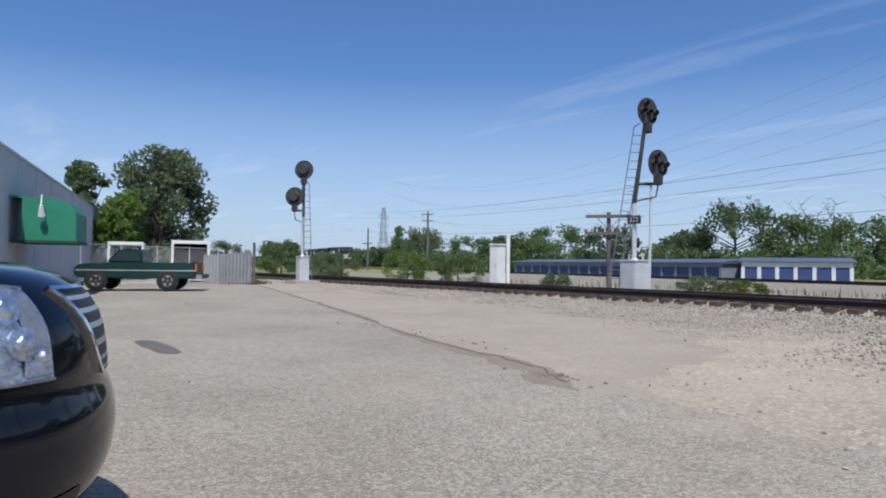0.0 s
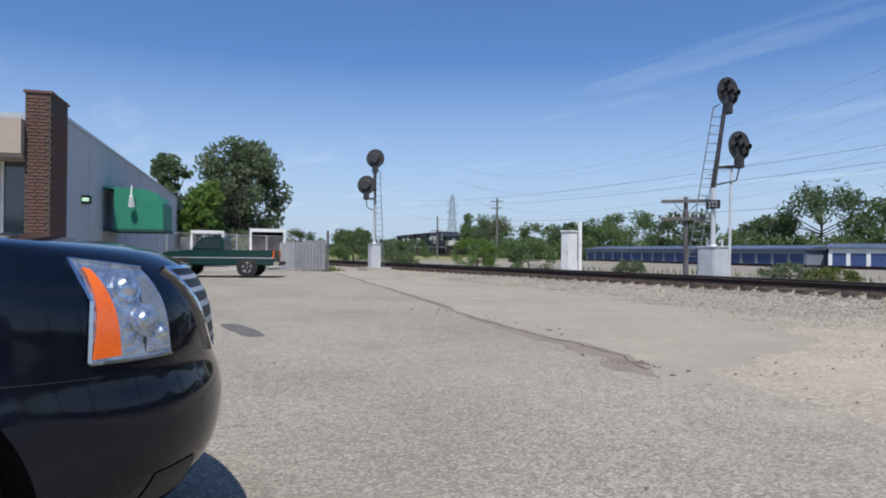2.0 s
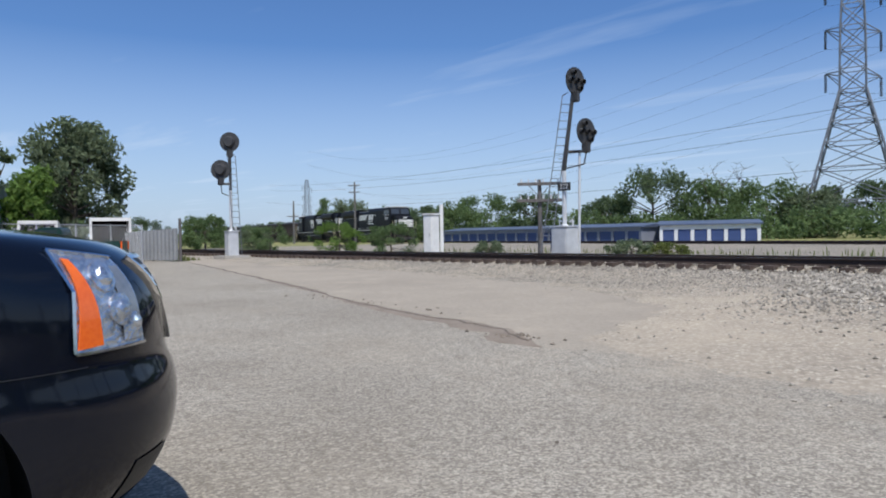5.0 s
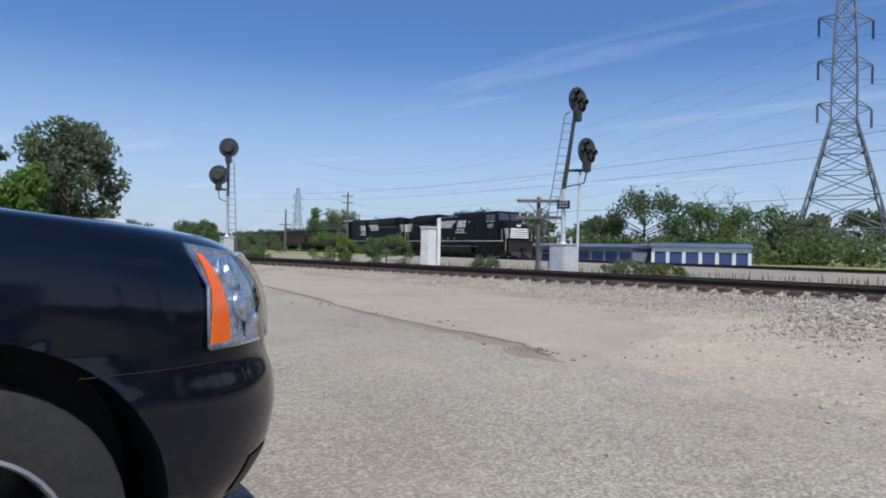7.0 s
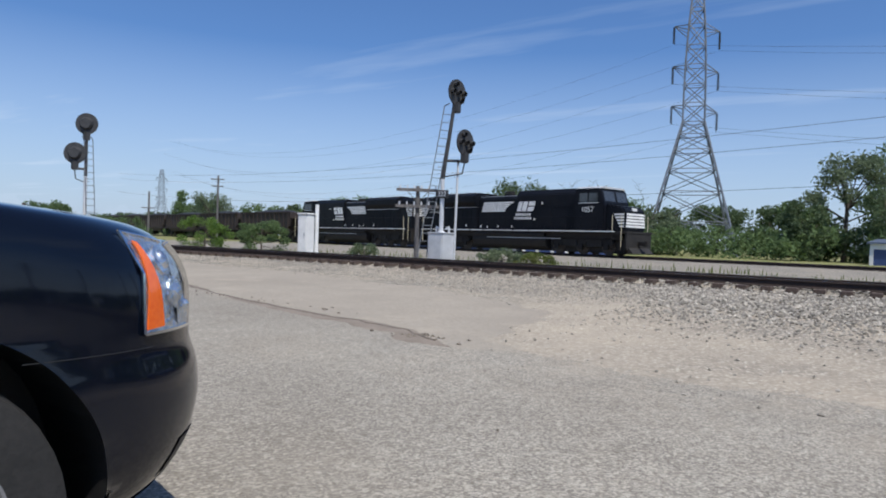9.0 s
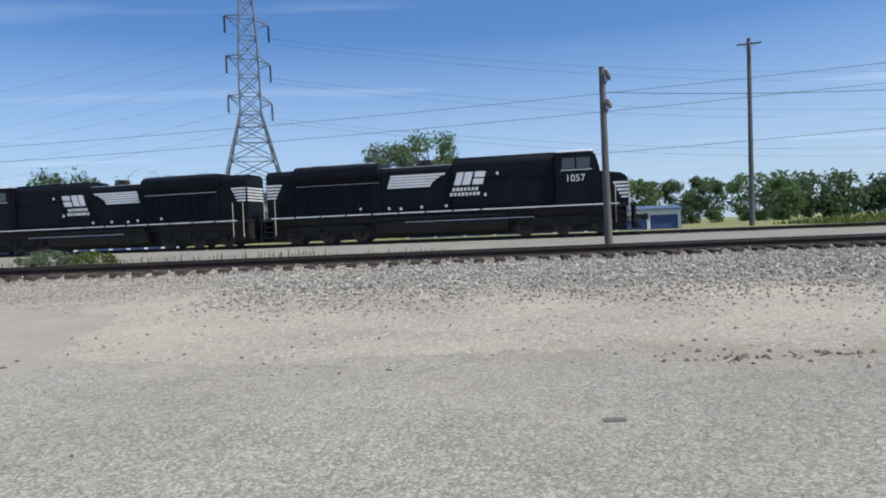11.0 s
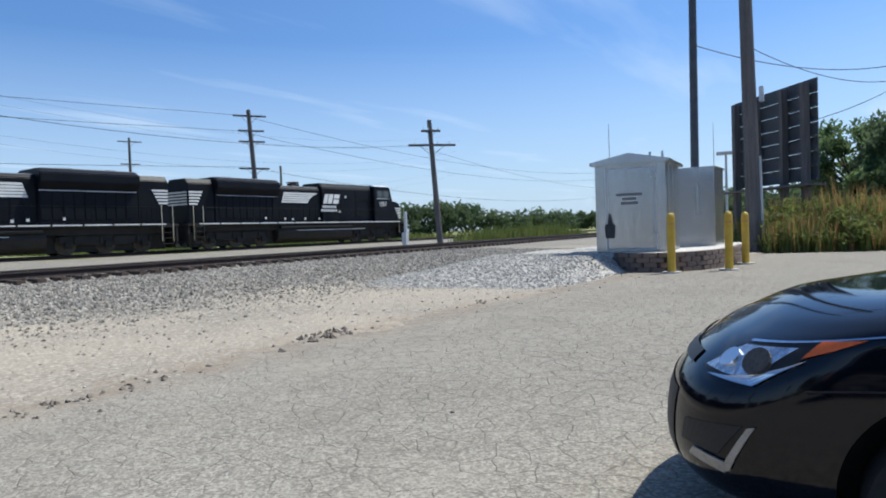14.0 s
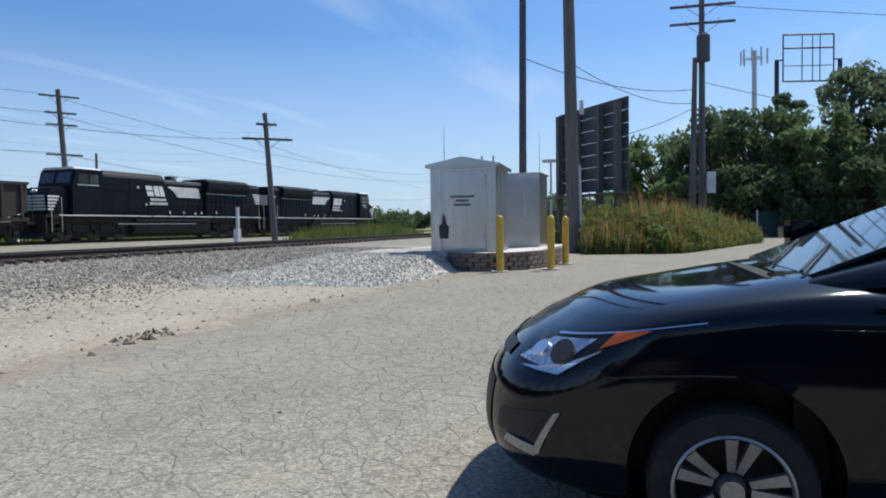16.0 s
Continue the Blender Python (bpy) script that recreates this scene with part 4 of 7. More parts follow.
def pylon(m, h, half, waist_z, waist):
    P = thing("transmission_tower", m, "tall grey steel lattice transmission tower", "pylon")
    lv = [0.0, 4.2, 8.0, 10.9, 13.4, 15.4, waist_z, 19.4, 21.8, 24.3, 26.8, 29.5, 31.6, h]

    def hw(z):
        return half + (waist - half) * z / waist_z if z < waist_z else waist - (waist - 0.35) * ((z - waist_z) / (h - waist_z)) ** 2.5 * 0.7
    for sx, sy in ((-1, -1), (-1, 1), (1, -1), (1, 1)):
        bm = bmesh.new()
        for a, c in zip(lv, lv[1:]):
            bm_tube(bm, (sx * hw(a), sy * hw(a), a), (sx * hw(c), sy * hw(c), c), 0.13 if a < waist_z else 0.10, None, 6)
        part("leg", bm, M_LATTICE, P)
    for face in range(4):
        bm = bmesh.new()
        q = Matrix.Rotation(face * math.pi / 2, 3, "Z")
        for a, c in zip(lv, lv[1:]):
            A, B = hw(a), hw(c)
            for p0, p1 in (((-A, -A, a), (B, -B, c)), ((A, -A, a), (-B, -B, c)), ((-B, -B, c), (B, -B, c))):
                if a == 0.0 and p0[2] != p1[2]:
                    p1 = (0, -B, c)
                bm_tube(bm, q @ Vector(p0), q @ Vector(p1), 0.06, None, 5)
        part("bracing", bm, M_LATTICE, P)
    for z in (18.9, 24.0, 29.2):
        for s in (-1, 1):
            bm = bmesh.new()
            w0 = hw(z)
            tip = Vector((s * 2.75, 0, z + (0.35 if s < 0 else -0.7)))
            for e in (-1, 1):
                bm_tube(bm, (s * w0, e * w0, z + 0.2), tip, 0.07, None, 5)
                bm_tube(bm, (s * w0, e * w0, z - 1.0), tip, 0.05, None, 5)
            arm = part("crossarm", bm, M_LATTICE, P)
            bm = bmesh.new()
            for k in range(9):
                p = tip - Vector((0, 0, 0.15 + k * 0.24))
                bm_tube(bm, p, p - Vector((0, 0, 0.16)), 0.17, 0.10, 8)
            part("insulator_string", bm, M_SIGBLACK, arm)
    return P


pylon(pose(-25.2, 88.3, 0.2, 0, 0, 16), 33.5, 5.5, 17.0, 1.32)
# a farther one, small on the horizon, beyond the distant signal
far_tower = bpy.data.objects["transmission_tower"]
copy_thing(far_tower, pose(-330, 200, 0.2, 0, 0, 40))


def sag(a, b, drop, r=0.02, n=18):
    bm = bmesh.new()
    prev = None
    for k in range(n + 1):
        u = k / n
        p = Vector(a).lerp(Vector(b), u) - Vector((0, 0, drop * 4 * u * (1 - u)))
        ring = [bm.verts.new(p + q) for q in (Vector((0, r, 0)), Vector((r, 0, 0)), Vector((0, 0, r)), Vector((-r, 0, -r)))]
        if prev is not None:
            for j in range(4):
                bm.faces.new((prev[j], prev[(j + 1) % 4], ring[(j + 1) % 4], ring[j]))
        prev = ring
    return tagged(part("overhead_wire", bm, M_WIRE), "thin dark overhead wire slung between poles", "wire", "overhead wires")


for z, e in ((26.3, 2.64), (21.2, 2.64), (16.0, 2.64), (27.4, -2.64), (22.3, -2.64), (17.1, -2.64)):
    px, py = -25.2 + e * math.cos(radians(16)), 88.3 + e * math.sin(radians(16))
    sag((px, py, z), (px - 190, py + 45, z + 6), 9, 0.012)
    sag((px, py, z), (px + 210, py + 10, z + 3), 9, 0.012)
for dz, dy in ((9.9, 0), (8.8, 0.5), (6.0, -0.5)):
    sag((36.6, 37.8 + dy, dz + 0.3), (-140, 75 + dy, dz + 3.2), 2.6, 0.014)
    sag((36.6, 37.8 + dy, dz + 0.3), (120, 31 + dy, dz + 0.8), 2.0, 0.014)
sag((4.9, 20.9, 5.1), (32.8, 20.3, 6.0), 0.7, 0.009)
sag((32.8, 20.3, 6.0), (85, 19.5, 5.6), 1.0, 0.009)

# ---- storage sheds behind the rails ----
M_SHEDWHITE = mat("shed_white_trim", (0.72, 0.73, 0.75), (0.60, 0.61, 0.63), 0.5, scale=1, fine=12, bump=0.03)
M_SHEDGREY = mat("shed_grey_trim", (0.16, 0.18, 0.24), (0.22, 0.24, 0.30), 0.6, scale=1, fine=12, bump=0.03)
M_SHEDBLUE = mat("roller_door_blue", (0.03, 0.055, 0.16), (0.045, 0.075, 0.20), 0.5, scale=1, fine=18, bump=0.1, stretch=(0.2, 0.2, 6))
M_SHEDROOF = mat("shed_roof_metal", (0.10, 0.13, 0.20), (0.16, 0.19, 0.25), 0.45, 0.4, scale=0.5, fine=8)


def storage_shed(a, b, h, bays, depth=6.0, label="long low storage shed with blue roller doors and grey posts", trim=None):
    trim = trim or M_SHEDWHITE
    a, b = Vector(a), Vector(b)
    L = (b - a).length
    ang = math.degrees(math.atan2(b.y - a.y, b.x - a.x))
    S = thing("storage_shed", pose(a.x, a.y, a.z, 0, 0, ang), label, "shed", "storage sheds behind the rails")
    boxp("wall", 0, L, 0.06, depth, -0.4, h - 0.12, trim, S)
    bm = bmesh.new()
    bm_poly(bm, [(-0.25, h - 0.12), (-0.25, h), (depth / 2, h + 0.32), (depth + 0.25, h), (depth + 0.25, h - 0.12)], 0, -0.2, L + 0.2)
    part("roof", bm, M_SHEDROOF, S)
    boxp("fascia", 0, L, -0.06, 0.055, h * 0.72, h - 0.12, trim, S)
    w = L / bays
    for k in range(bays):
        boxp("roller_door", k * w + 0.16, (k + 1) * w - 0.16, 0.0, 0.055, -0.3, h * 0.72, M_SHEDBLUE, S)
    for k in range(bays + 1):
        x = min(max(k * w, 0.1), L - 0.1)
        boxp("post", x - 0.13, x + 0.13, -0.06, 0.056, -0.4, h * 0.72, trim, S)
    return S


storage_shed((-29.4, 52.2, 0.1), (-22.5, 55.7, 0.1), 1.65, 6, label="low white storage shed with dark blue roller doors")
storage_shed((-60, 55.5, 0.1), (-31.5, 52.8, 0.1), 1.55, 18, trim=M_SHEDGREY)
storage_shed((-3.8, 61.0, 0.1), (20, 57.5, 0.1), 1.9, 9)
bm = bmesh.new(); bm_box(bm, 41, 45.5, 48, 52, -0.2, 2.0); bm_poly(bm, [(40.8, 2.0), (45.7, 2.0), (45.7, 2.2), (43.2, 2.6), (40.8, 2.2)], 1, 47.8, 52.2)
tagged(part("utility_shed", bm, M_SHEDWHITE), "small pale utility shed beyond the rails", "shed")


# ---- equipment huts, bollards and low wall ----
HUT = thing("equipment_hut", pose(15.82, 4.86, 0.43, 0, 0, 2), "bright aluminium railway equipment hut with a pitched roof", "hut")
bm = bmesh.new()
bm_box(bm, 0, 1.95, -1.62, 0, 0, 2.08, bevel=0.01)
for k in range(3):
    bm_box(bm, 0.45 + k * 0.55, 0.49 + k * 0.55, -1.635, 0.012, 0.02, 2.06)
body = part("body", bm, M_ALU, HUT)
bm = bmesh.new()
bm_poly(bm, [(-1.72, 2.04), (0.10, 2.04), (0.10, 2.11), (-0.81, 2.29), (-1.72, 2.11)], 0, -0.10, 2.05)
part("roof", bm, M_ALU, HUT)
boxp("door", -0.025, 0.0, -1.35, -0.30, 0.08, 1.93, M_ALU, HUT, "aluminium door", bevel=0.006)
boxp("door_frame", -0.012, 0.004, -1.40, -0.25, 0.03, 1.98, M_STEEL, HUT)
for z in (0.3, 1.7):
    boxp("hinge", -0.05, -0.02, -1.42, -1.30, z, z + 0.10, M_STEEL, HUT)
M_DECAL = mat("stencil_grey", (0.16, 0.17, 0.18), None, 0.6, bump=0)
for k, w in enumerate((0.30, 0.16, 0.20)):
    boxp("lettering_bar", -0.03, -0.0255, -0.80 - w, -0.80 + w, 1.30 - k * 0.10, 1.36 - k * 0.10, M_DECAL, HUT)
bm = bmesh.new()
bm_poly(bm, [(-0.44, 0.32), (-0.24, 0.32), (-0.22, 0.62), (-0.29, 0.66), (-0.33, 0.90), (-0.355, 0.90), (-0.40, 0.66), (-0.46, 0.62)], 0, -0.07, -0.027)
part("bag", bm, M_SIGBLACK, HUT, "black bag hanging on the door handle")
boxp("plinth", 0.02, 1.93, -1.6, -0.02, -0.5, 0.0, mat("hut_plinth", (0.35, 0.34, 0.32), None, 0.9), HUT)
bm = bmesh.new(); bm_tube(bm, (0.25, -0.3, 2.1), (0.25, -0.3, 3.05), 0.012, 0.006, 6)
part("antenna", bm, M_STEEL, HUT)
bm = bmesh.new()
for y in (-0.4, -0.7):
    bm_tube(bm, (1.6, y - 0.6, 2.1), (1.6, y - 0.6, 2.45), 0.03, None, 8)
part("vent", bm, M_STEEL, HUT)

CAB = thing("equipment_cabinet", pose(19.7, 3.7, 0.40, 0, 0, -3), "tall grey aluminium equipment cabinet beside the hut", "cabinet")
bm = bmesh.new(); bm_box(bm, 0, 1.3, -1.0, 0, 0, 2.12, bevel=0.012); bm_box(bm, -0.04, 1.34, -1.04, 0.04, 2.12, 2.18, bevel=0.01)
part("body", bm, M_ALU, CAB)
boxp("door", -0.022, 0.0, -0.93, -0.54, 0.1, 2.0, M_ALU, CAB, bevel=0.006)
boxp("door", -0.022, 0.0, -0.48, -0.07, 0.1, 2.0, M_ALU, CAB, bevel=0.006)
boxp("door_handle", -0.05, -0.02, -0.58, -0.55, 0.9, 1.7, M_STEEL, CAB)
bm = bmesh.new(); bm_tube(bm, (1.1, -0.8, 2.1), (1.1, -0.8, 3.5), 0.012, 0.006, 6)
part("antenna", bm, M_STEEL, CAB)


def bollard(x, y):
    B = thing("bollard", pose(x, y, 0), "yellow painted steel bollard with a domed top", "bollard", "yellow bollards")
    bm = bmesh.new()
    bm_tube(bm, (0, 0, -0.3), (0, 0, 1.2), 0.085, None, 16)
    bm_tube(bm, (0, 0, 1.2), (0, 0, 1.25), 0.085, 0.06, 16)
    bm_tube(bm, (0, 0, 1.25), (0, 0, 1.275), 0.06, 0.02, 16)
    part("post", bm, M_YELLOW, B)
    bm = bmesh.new()
    bm_tube(bm, (0, 0, 1.02), (0, 0, 1.07), 0.088, None, 16)
    part("band", bm, mat_band, B)
    bm = bmesh.new()
    bm_tube(bm, (0, 0, -0.1), (0, 0, 0.03), 0.22, 0.2, 16)
    part("footing", bm, mat_foot, B)


mat_band = mat("band_orange", (0.55, 0.30, 0.05), None, 0.5)
mat_foot = mat("pale_concrete", (0.48, 0.46, 0.42), (0.38, 0.36, 0.33), 0.9)
for x, y in ((14.86, 2.96), (15.71, 1.92), (17.95, 1.80)):
    bollard(x, y)

# low curved wall of stacked brown blocks, with the fill behind it
WALL = thing("retaining_wall", pose(0, 0, 0), "low curved retaining wall of stacked brown stone blocks", "wall", kind="structure")
pts = [Vector((x, y, 0)) for x, y in ((15.75, 4.35), (15.3, 4.05), (15.1, 3.65), (15.12, 3.2), (15.4, 2.85), (15.9, 2.52), (16.6, 2.28), (17.4, 2.14), (18.4, 2.06), (20.2, 2.05))]
seg = [0.0]
for a, c in zip(pts, pts[1:]):
    seg.append(seg[-1] + (c - a).length)


def along(s):
    i = max(j for j in range(len(seg)) if seg[j] <= s + 1e-9)
    i = min(i, len(pts) - 2)
    u = (s - seg[i]) / (seg[i + 1] - seg[i])
    d = (pts[i + 1] - pts[i]).normalized()
    return pts[i].lerp(pts[i + 1], u), math.degrees(math.atan2(d.y, d.x))


bm = bmesh.new(); bm_box(bm, -0.145, 0.145, -0.1, 0.1, -0.052, 0.052, bevel=0.012)
block = mesh_of("stone_block", bm, M_STONE)
rw = random.Random(11)
for row in range(4):
    s = 0.15 + 0.15 * (row % 2)
    while s < seg[-1] - 0.15:
        p, a = along(s)
        ob = new("stone_block", block)
        ob.parent = WALL
        ob.matrix_local = pose(p.x, p.y + 0.01 * row, 0.045 + row * 0.108, rw.uniform(-1, 1), 0, a + rw.uniform(-2, 2))
        s += 0.302
bm = bmesh.new()
ring = [bm.verts.new((p.x + 0.06, p.y + 0.06, 0.42)) for p in pts] + [bm.verts.new((22.5, 2.2, 0.40)), bm.verts.new((23.0, 6.2, 0.40)), bm.verts.new((18.5, 7.4, 0.34)), bm.verts.new((15.6, 5.6, 0.38))]
low = [bm.verts.new((v.co.x, v.co.y, -0.1)) for v in ring]
bm.faces.new(ring)
for k in range(len(ring)):
    bm.faces.new((ring[k], ring[(k + 1) % len(ring)], low[(k + 1) % len(ring)], low[k]))
M_FILL = mat("pale_gravel_fill", (0.58, 0.545, 0.485), (0.25, 0.235, 0.21), 0.95, scale=9, fine=34, bump=0.8, vary=0.3)
tagged(part("gravel_pad", bm, M_FILL), "pad of pale gravel behind a low wall", "gravel", kind="structure")
# gravel bank beside the pad, down to the ballast
def bank_z(x, y):
    e = smooth(10.2, 15.2, x) * smooth(3.85, 4.75, y) * smooth(9.5, 6.9, y)
    return ground_z(x, y) - 0.035 + (0.44 - ground_z(x, y)) * e + 0.03 * smooth(0, 0.3, e) * noise.noise((x * 2.4, y * 2.4, 0))


bm = bmesh.new()
g = [[bm.verts.new((x, y, bank_z(x, y))) for y in [3.75 + 5.85 * j / 24 for j in range(25)]] for x in [9.6 + 9.2 * i / 36 for i in range(37)]]
for i in range(36):
    for j in range(24):
        bm.faces.new((g[i][j], g[i + 1][j], g[i + 1][j + 1], g[i][j + 1]))
tagged(part("gravel_bank", bm, M_FILL, smooth=True), "bank of bright pale gravel sloping from the hut pad", "gravel", kind="structure")

# ---- poles and billboards towards the road ----
bm = bmesh.new(); bm_tube(bm, (25.6, 4.15, -0.3), (25.75, 4.05, 14.0), 0.15, 0.12, 14)
tagged(part("steel_mast", bm, mat("mast_dark_steel", (0.06, 0.065, 0.075), (0.10, 0.105, 0.115), 0.5, 0.5)), "tall plain dark steel mast", "mast")
WP = utility_pole((24.95, 2.15, 0.0), (24.7, 2.35, 13.5), [(12.6, 1.2, 0)], 0.26, "thick weathered wooden utility pole with a conduit, beside weeds", 75, 4)
bm = bmesh.new(); bm_tube(bm, (-0.06, -0.26, 0), (-0.09, -0.20, 3.2), 0.05, None, 8); bm_box(bm, -0.2, 0.1, -0.36, -0.22, 5.0, 5.5, bevel=0.02); bm_box(bm, -0.25, 0.2, -0.42, -0.24, 0.1, 0.4)
part("conduit", bm, M_STEEL, WP)

BB = thing("billboard", pose(33.5, 3.35, 0, 0, 0, -142), "roadside billboard seen from behind, dark metal panels on wooden posts", "billboard")
M_BB = mat("billboard_back", (0.055, 0.06, 0.07), (0.09, 0.095, 0.10), 0.7, scale=1, fine=10)
for k in range(7):
    boxp("panel", -0.4, 5.0, 0.0, 0.05, 2.55 + k * 0.56, 3.07 + k * 0.56, M_BB, BB)
for k in range(7):
    boxp("stringer", -0.4, 5.0, -0.10, -0.002, 2.52 + k * 0.56, 2.60 + k * 0.56, M_BB, BB)
for x in (0.0, 1.55, 3.3, 4.6):
    boxp("post", x - 0.12, x + 0.12, -0.36, -0.10, -0.5, 6.3, M_POLE, BB)
boxp("catwalk", -0.6, 5.6, -0.9, -0.1, 2.30, 2.38, M_POLE, BB)

PF = utility_pole((37.9, -3.45, 0.0), (37.86, -3.4, 13.2), [(12.3, 1.6, 0), (11.4, 1.6, 0)], 0.2, "wooden utility pole with transformer and two heavy crossarms", -88, 2)
bm = bmesh.new(); bm_tube(bm, (-0.42, 0.0, 9.4), (-0.42, 0.0, 10.7), 0.33, 0.33, 18); bm_tube(bm, (-0.42, 0, 10.7), (-0.42, 0, 10.8), 0.33, 0.2, 18)
part("transformer", bm, M_BB, PF, "dark cylindrical pole transformer")
boxp("meter_box", -0.3, -0.1, -0.62, -0.2, 2.6, 3.7, M_SILVER, PF)
utility_pole((37.5, -2.85, 0.0), (37.5, -3.05, 9.6), [], 0.18, "stub utility pole strapped beside a taller one")
utility_pole((38.6, -3.0, 0.0), (38.6, -3.15, 7.2), [], 0.13, "thin guy stub beside utility poles")
sag((25.6, 4.1, 7.4), (37.6, -2.9, 8.0), 0.5, 0.02)
sag((24.7, 2.3, 6.9), (37.6, -2.9, 7.3), 0.5, 0.018)
sag((33, 2.4, 5.0), (37.6, -2.9, 7.0), 0.3, 0.018)
sag((37.8, -3.4, 8.4), (80, -40, 9.5), 0.8, 0.02)
sag((37.8, -3.4, 12.4), (60, -60, 13.0), 0.8, 0.02)

CT = thing("cell_tower", pose(118.5, -18.8, 0), "distant slim monopole with a ring of antenna panels", "tower")
bm = bmesh.new(); bm_tube(bm, (0, 0, -1), (0, 0, 28.5), 0.5, 0.35, 12)
part("monopole", bm, M_STEEL, CT)
for k in range(9):
    a = k * 2 * math.pi / 9
    boxp("antenna_panel", 2.0 * math.cos(a) - 0.12, 2.0 * math.cos(a) + 0.12, 2.0 * math.sin(a) - 0.12, 2.0 * math.sin(a) + 0.12, 26.4, 28.6, M_SILVER, CT)
bm = bmesh.new()
for k in range(9):
    a = k * 2 * math.pi / 9
    bm_tube(bm, (0, 0, 27.3), (2.0 * math.cos(a), 2.0 * math.sin(a), 27.3), 0.06, None, 5)
part("antenna_frame", bm, M_STEEL, CT)

SF = thing("sign_frame", pose(73.2, -16.4, 0, 0, 0, -77), "empty dark steel sign frame standing above trees", "sign frame")
M_FR = mat("frame_dark_steel", (0.05, 0.055, 0.065), None, 0.6, 0.3)
bm = bmesh.new()
for x in (-3.0, 3.0):
    bm_tube(bm, (x, 0, -1), (x, 0, 16.8), 0.25, 0.2, 10)
part("post", bm, M_FR, SF)
bm = bmesh.new()
for z in (14.7, 17.9, 19.2):
    bm_tube(bm, (-2.4, 0, z), (2.4, 0, z), 0.09, None, 6)
for z in (16.2,):
    bm_tube(bm, (-2.4, 0, z), (2.4, 0, z), 0.05, None, 6)
for x in (-2.4, -0.6, 0.4, 1.1, 2.4):
    bm_tube(bm, (x, 0, 14.7), (x, 0, 19.2), 0.07 if abs(x) > 2 else 0.05, None, 6)
for x in (-1, 1):
    bm_tube(bm, (x * 2.4, 0, 16.8), (x * 3.0, 0, 16.7), 0.08, None, 6)
part("frame", bm, M_FR, SF)
bm = bmesh.new(); bm_tube(bm, (59.6, 7.0, 0), (59.6, 7.0, 6.6), 0.12, 0.09, 8); bm_box(bm, 59.3, 59.9, 6.3, 7.7, 6.5, 6.75)
tagged(part("street_lamp", bm, M_STEEL), "distant double-headed parking lot lamp", "street lamp")
# dark screen fence before the trees
M_SCREEN = mat("green_screen_fence", (0.012, 0.035, 0.035), (0.02, 0.05, 0.045), 0.8)
FN = thing("screen_fence", pose(49.5, -8.0, 0, 0, 0, -76), "dark green screened fence along the road", "fence")
for k in range(8):
    boxp("screen_panel", k * 3.0, k * 3.0 + 2.92, -0.02, 0.02, 0.05, 1.75, M_SCREEN, FN)
    boxp("post", k * 3.0 - 0.06, k * 3.0 + 0.02, -0.05, 0.05, -0.3, 1.85, M_STEEL, FN)


# ---- cars ----
M_CARBLUE = mat("car_paint_black_blue", (0.002, 0.0035, 0.008), (0.003, 0.0045, 0.010), 0.07, 0.0, scale=1, fine=300, bump=0.0, spec=0.40)
M_CARBLACK = mat("car_paint_black", (0.002, 0.003, 0.006), (0.003, 0.004, 0.008), 0.07, 0.0, scale=1, fine=300, bump=0.0, spec=0.40)
M_TRIM = mat("black_plastic", (0.010, 0.010, 0.011), (0.018, 0.018, 0.018), 0.55, fine=120, bump=0.1)
M_TYRE = mat("tyre_rubber", (0.013, 0.013, 0.013), (0.024, 0.023, 0.022), 0.9, scale=6, fine=60, bump=0.3)
M_CHROME = mat("chrome", (0.78, 0.79, 0.80), (0.70, 0.71, 0.73), 0.10, 1.0, bump=0)
M_ALLOY = mat("alloy_silver", (0.42, 0.41, 0.40), (0.28, 0.275, 0.27), 0.42, 0.7, fine=80, bump=0.02)
M_AMBER = mat("amber_reflector", (0.85, 0.16, 0.015), (0.75, 0.11, 0.01), 0.18, bump=0.05, fine=90, coat=0.6)
M_REFLECT = mat("lamp_reflector", (0.72, 0.76, 0.82), (0.34, 0.38, 0.44), 0.14, 0.85, scale=22, fine=60, bump=0.9, coat=0.5)
M_LAMPGREY = mat("lamp_inner_grey", (0.20, 0.22, 0.24), (0.30, 0.32, 0.34), 0.15, 0.3, scale=12, fine=60, bump=0.1, coat=0.6)
M_CARGLASS = mat("car_window_tinted", (0.02, 0.035, 0.04), (0.03, 0.045, 0.05), 0.03, bump=0, spec=0.7)
M_SEAT = mat("interior_dark", (0.02, 0.02, 0.022), None, 0.8)


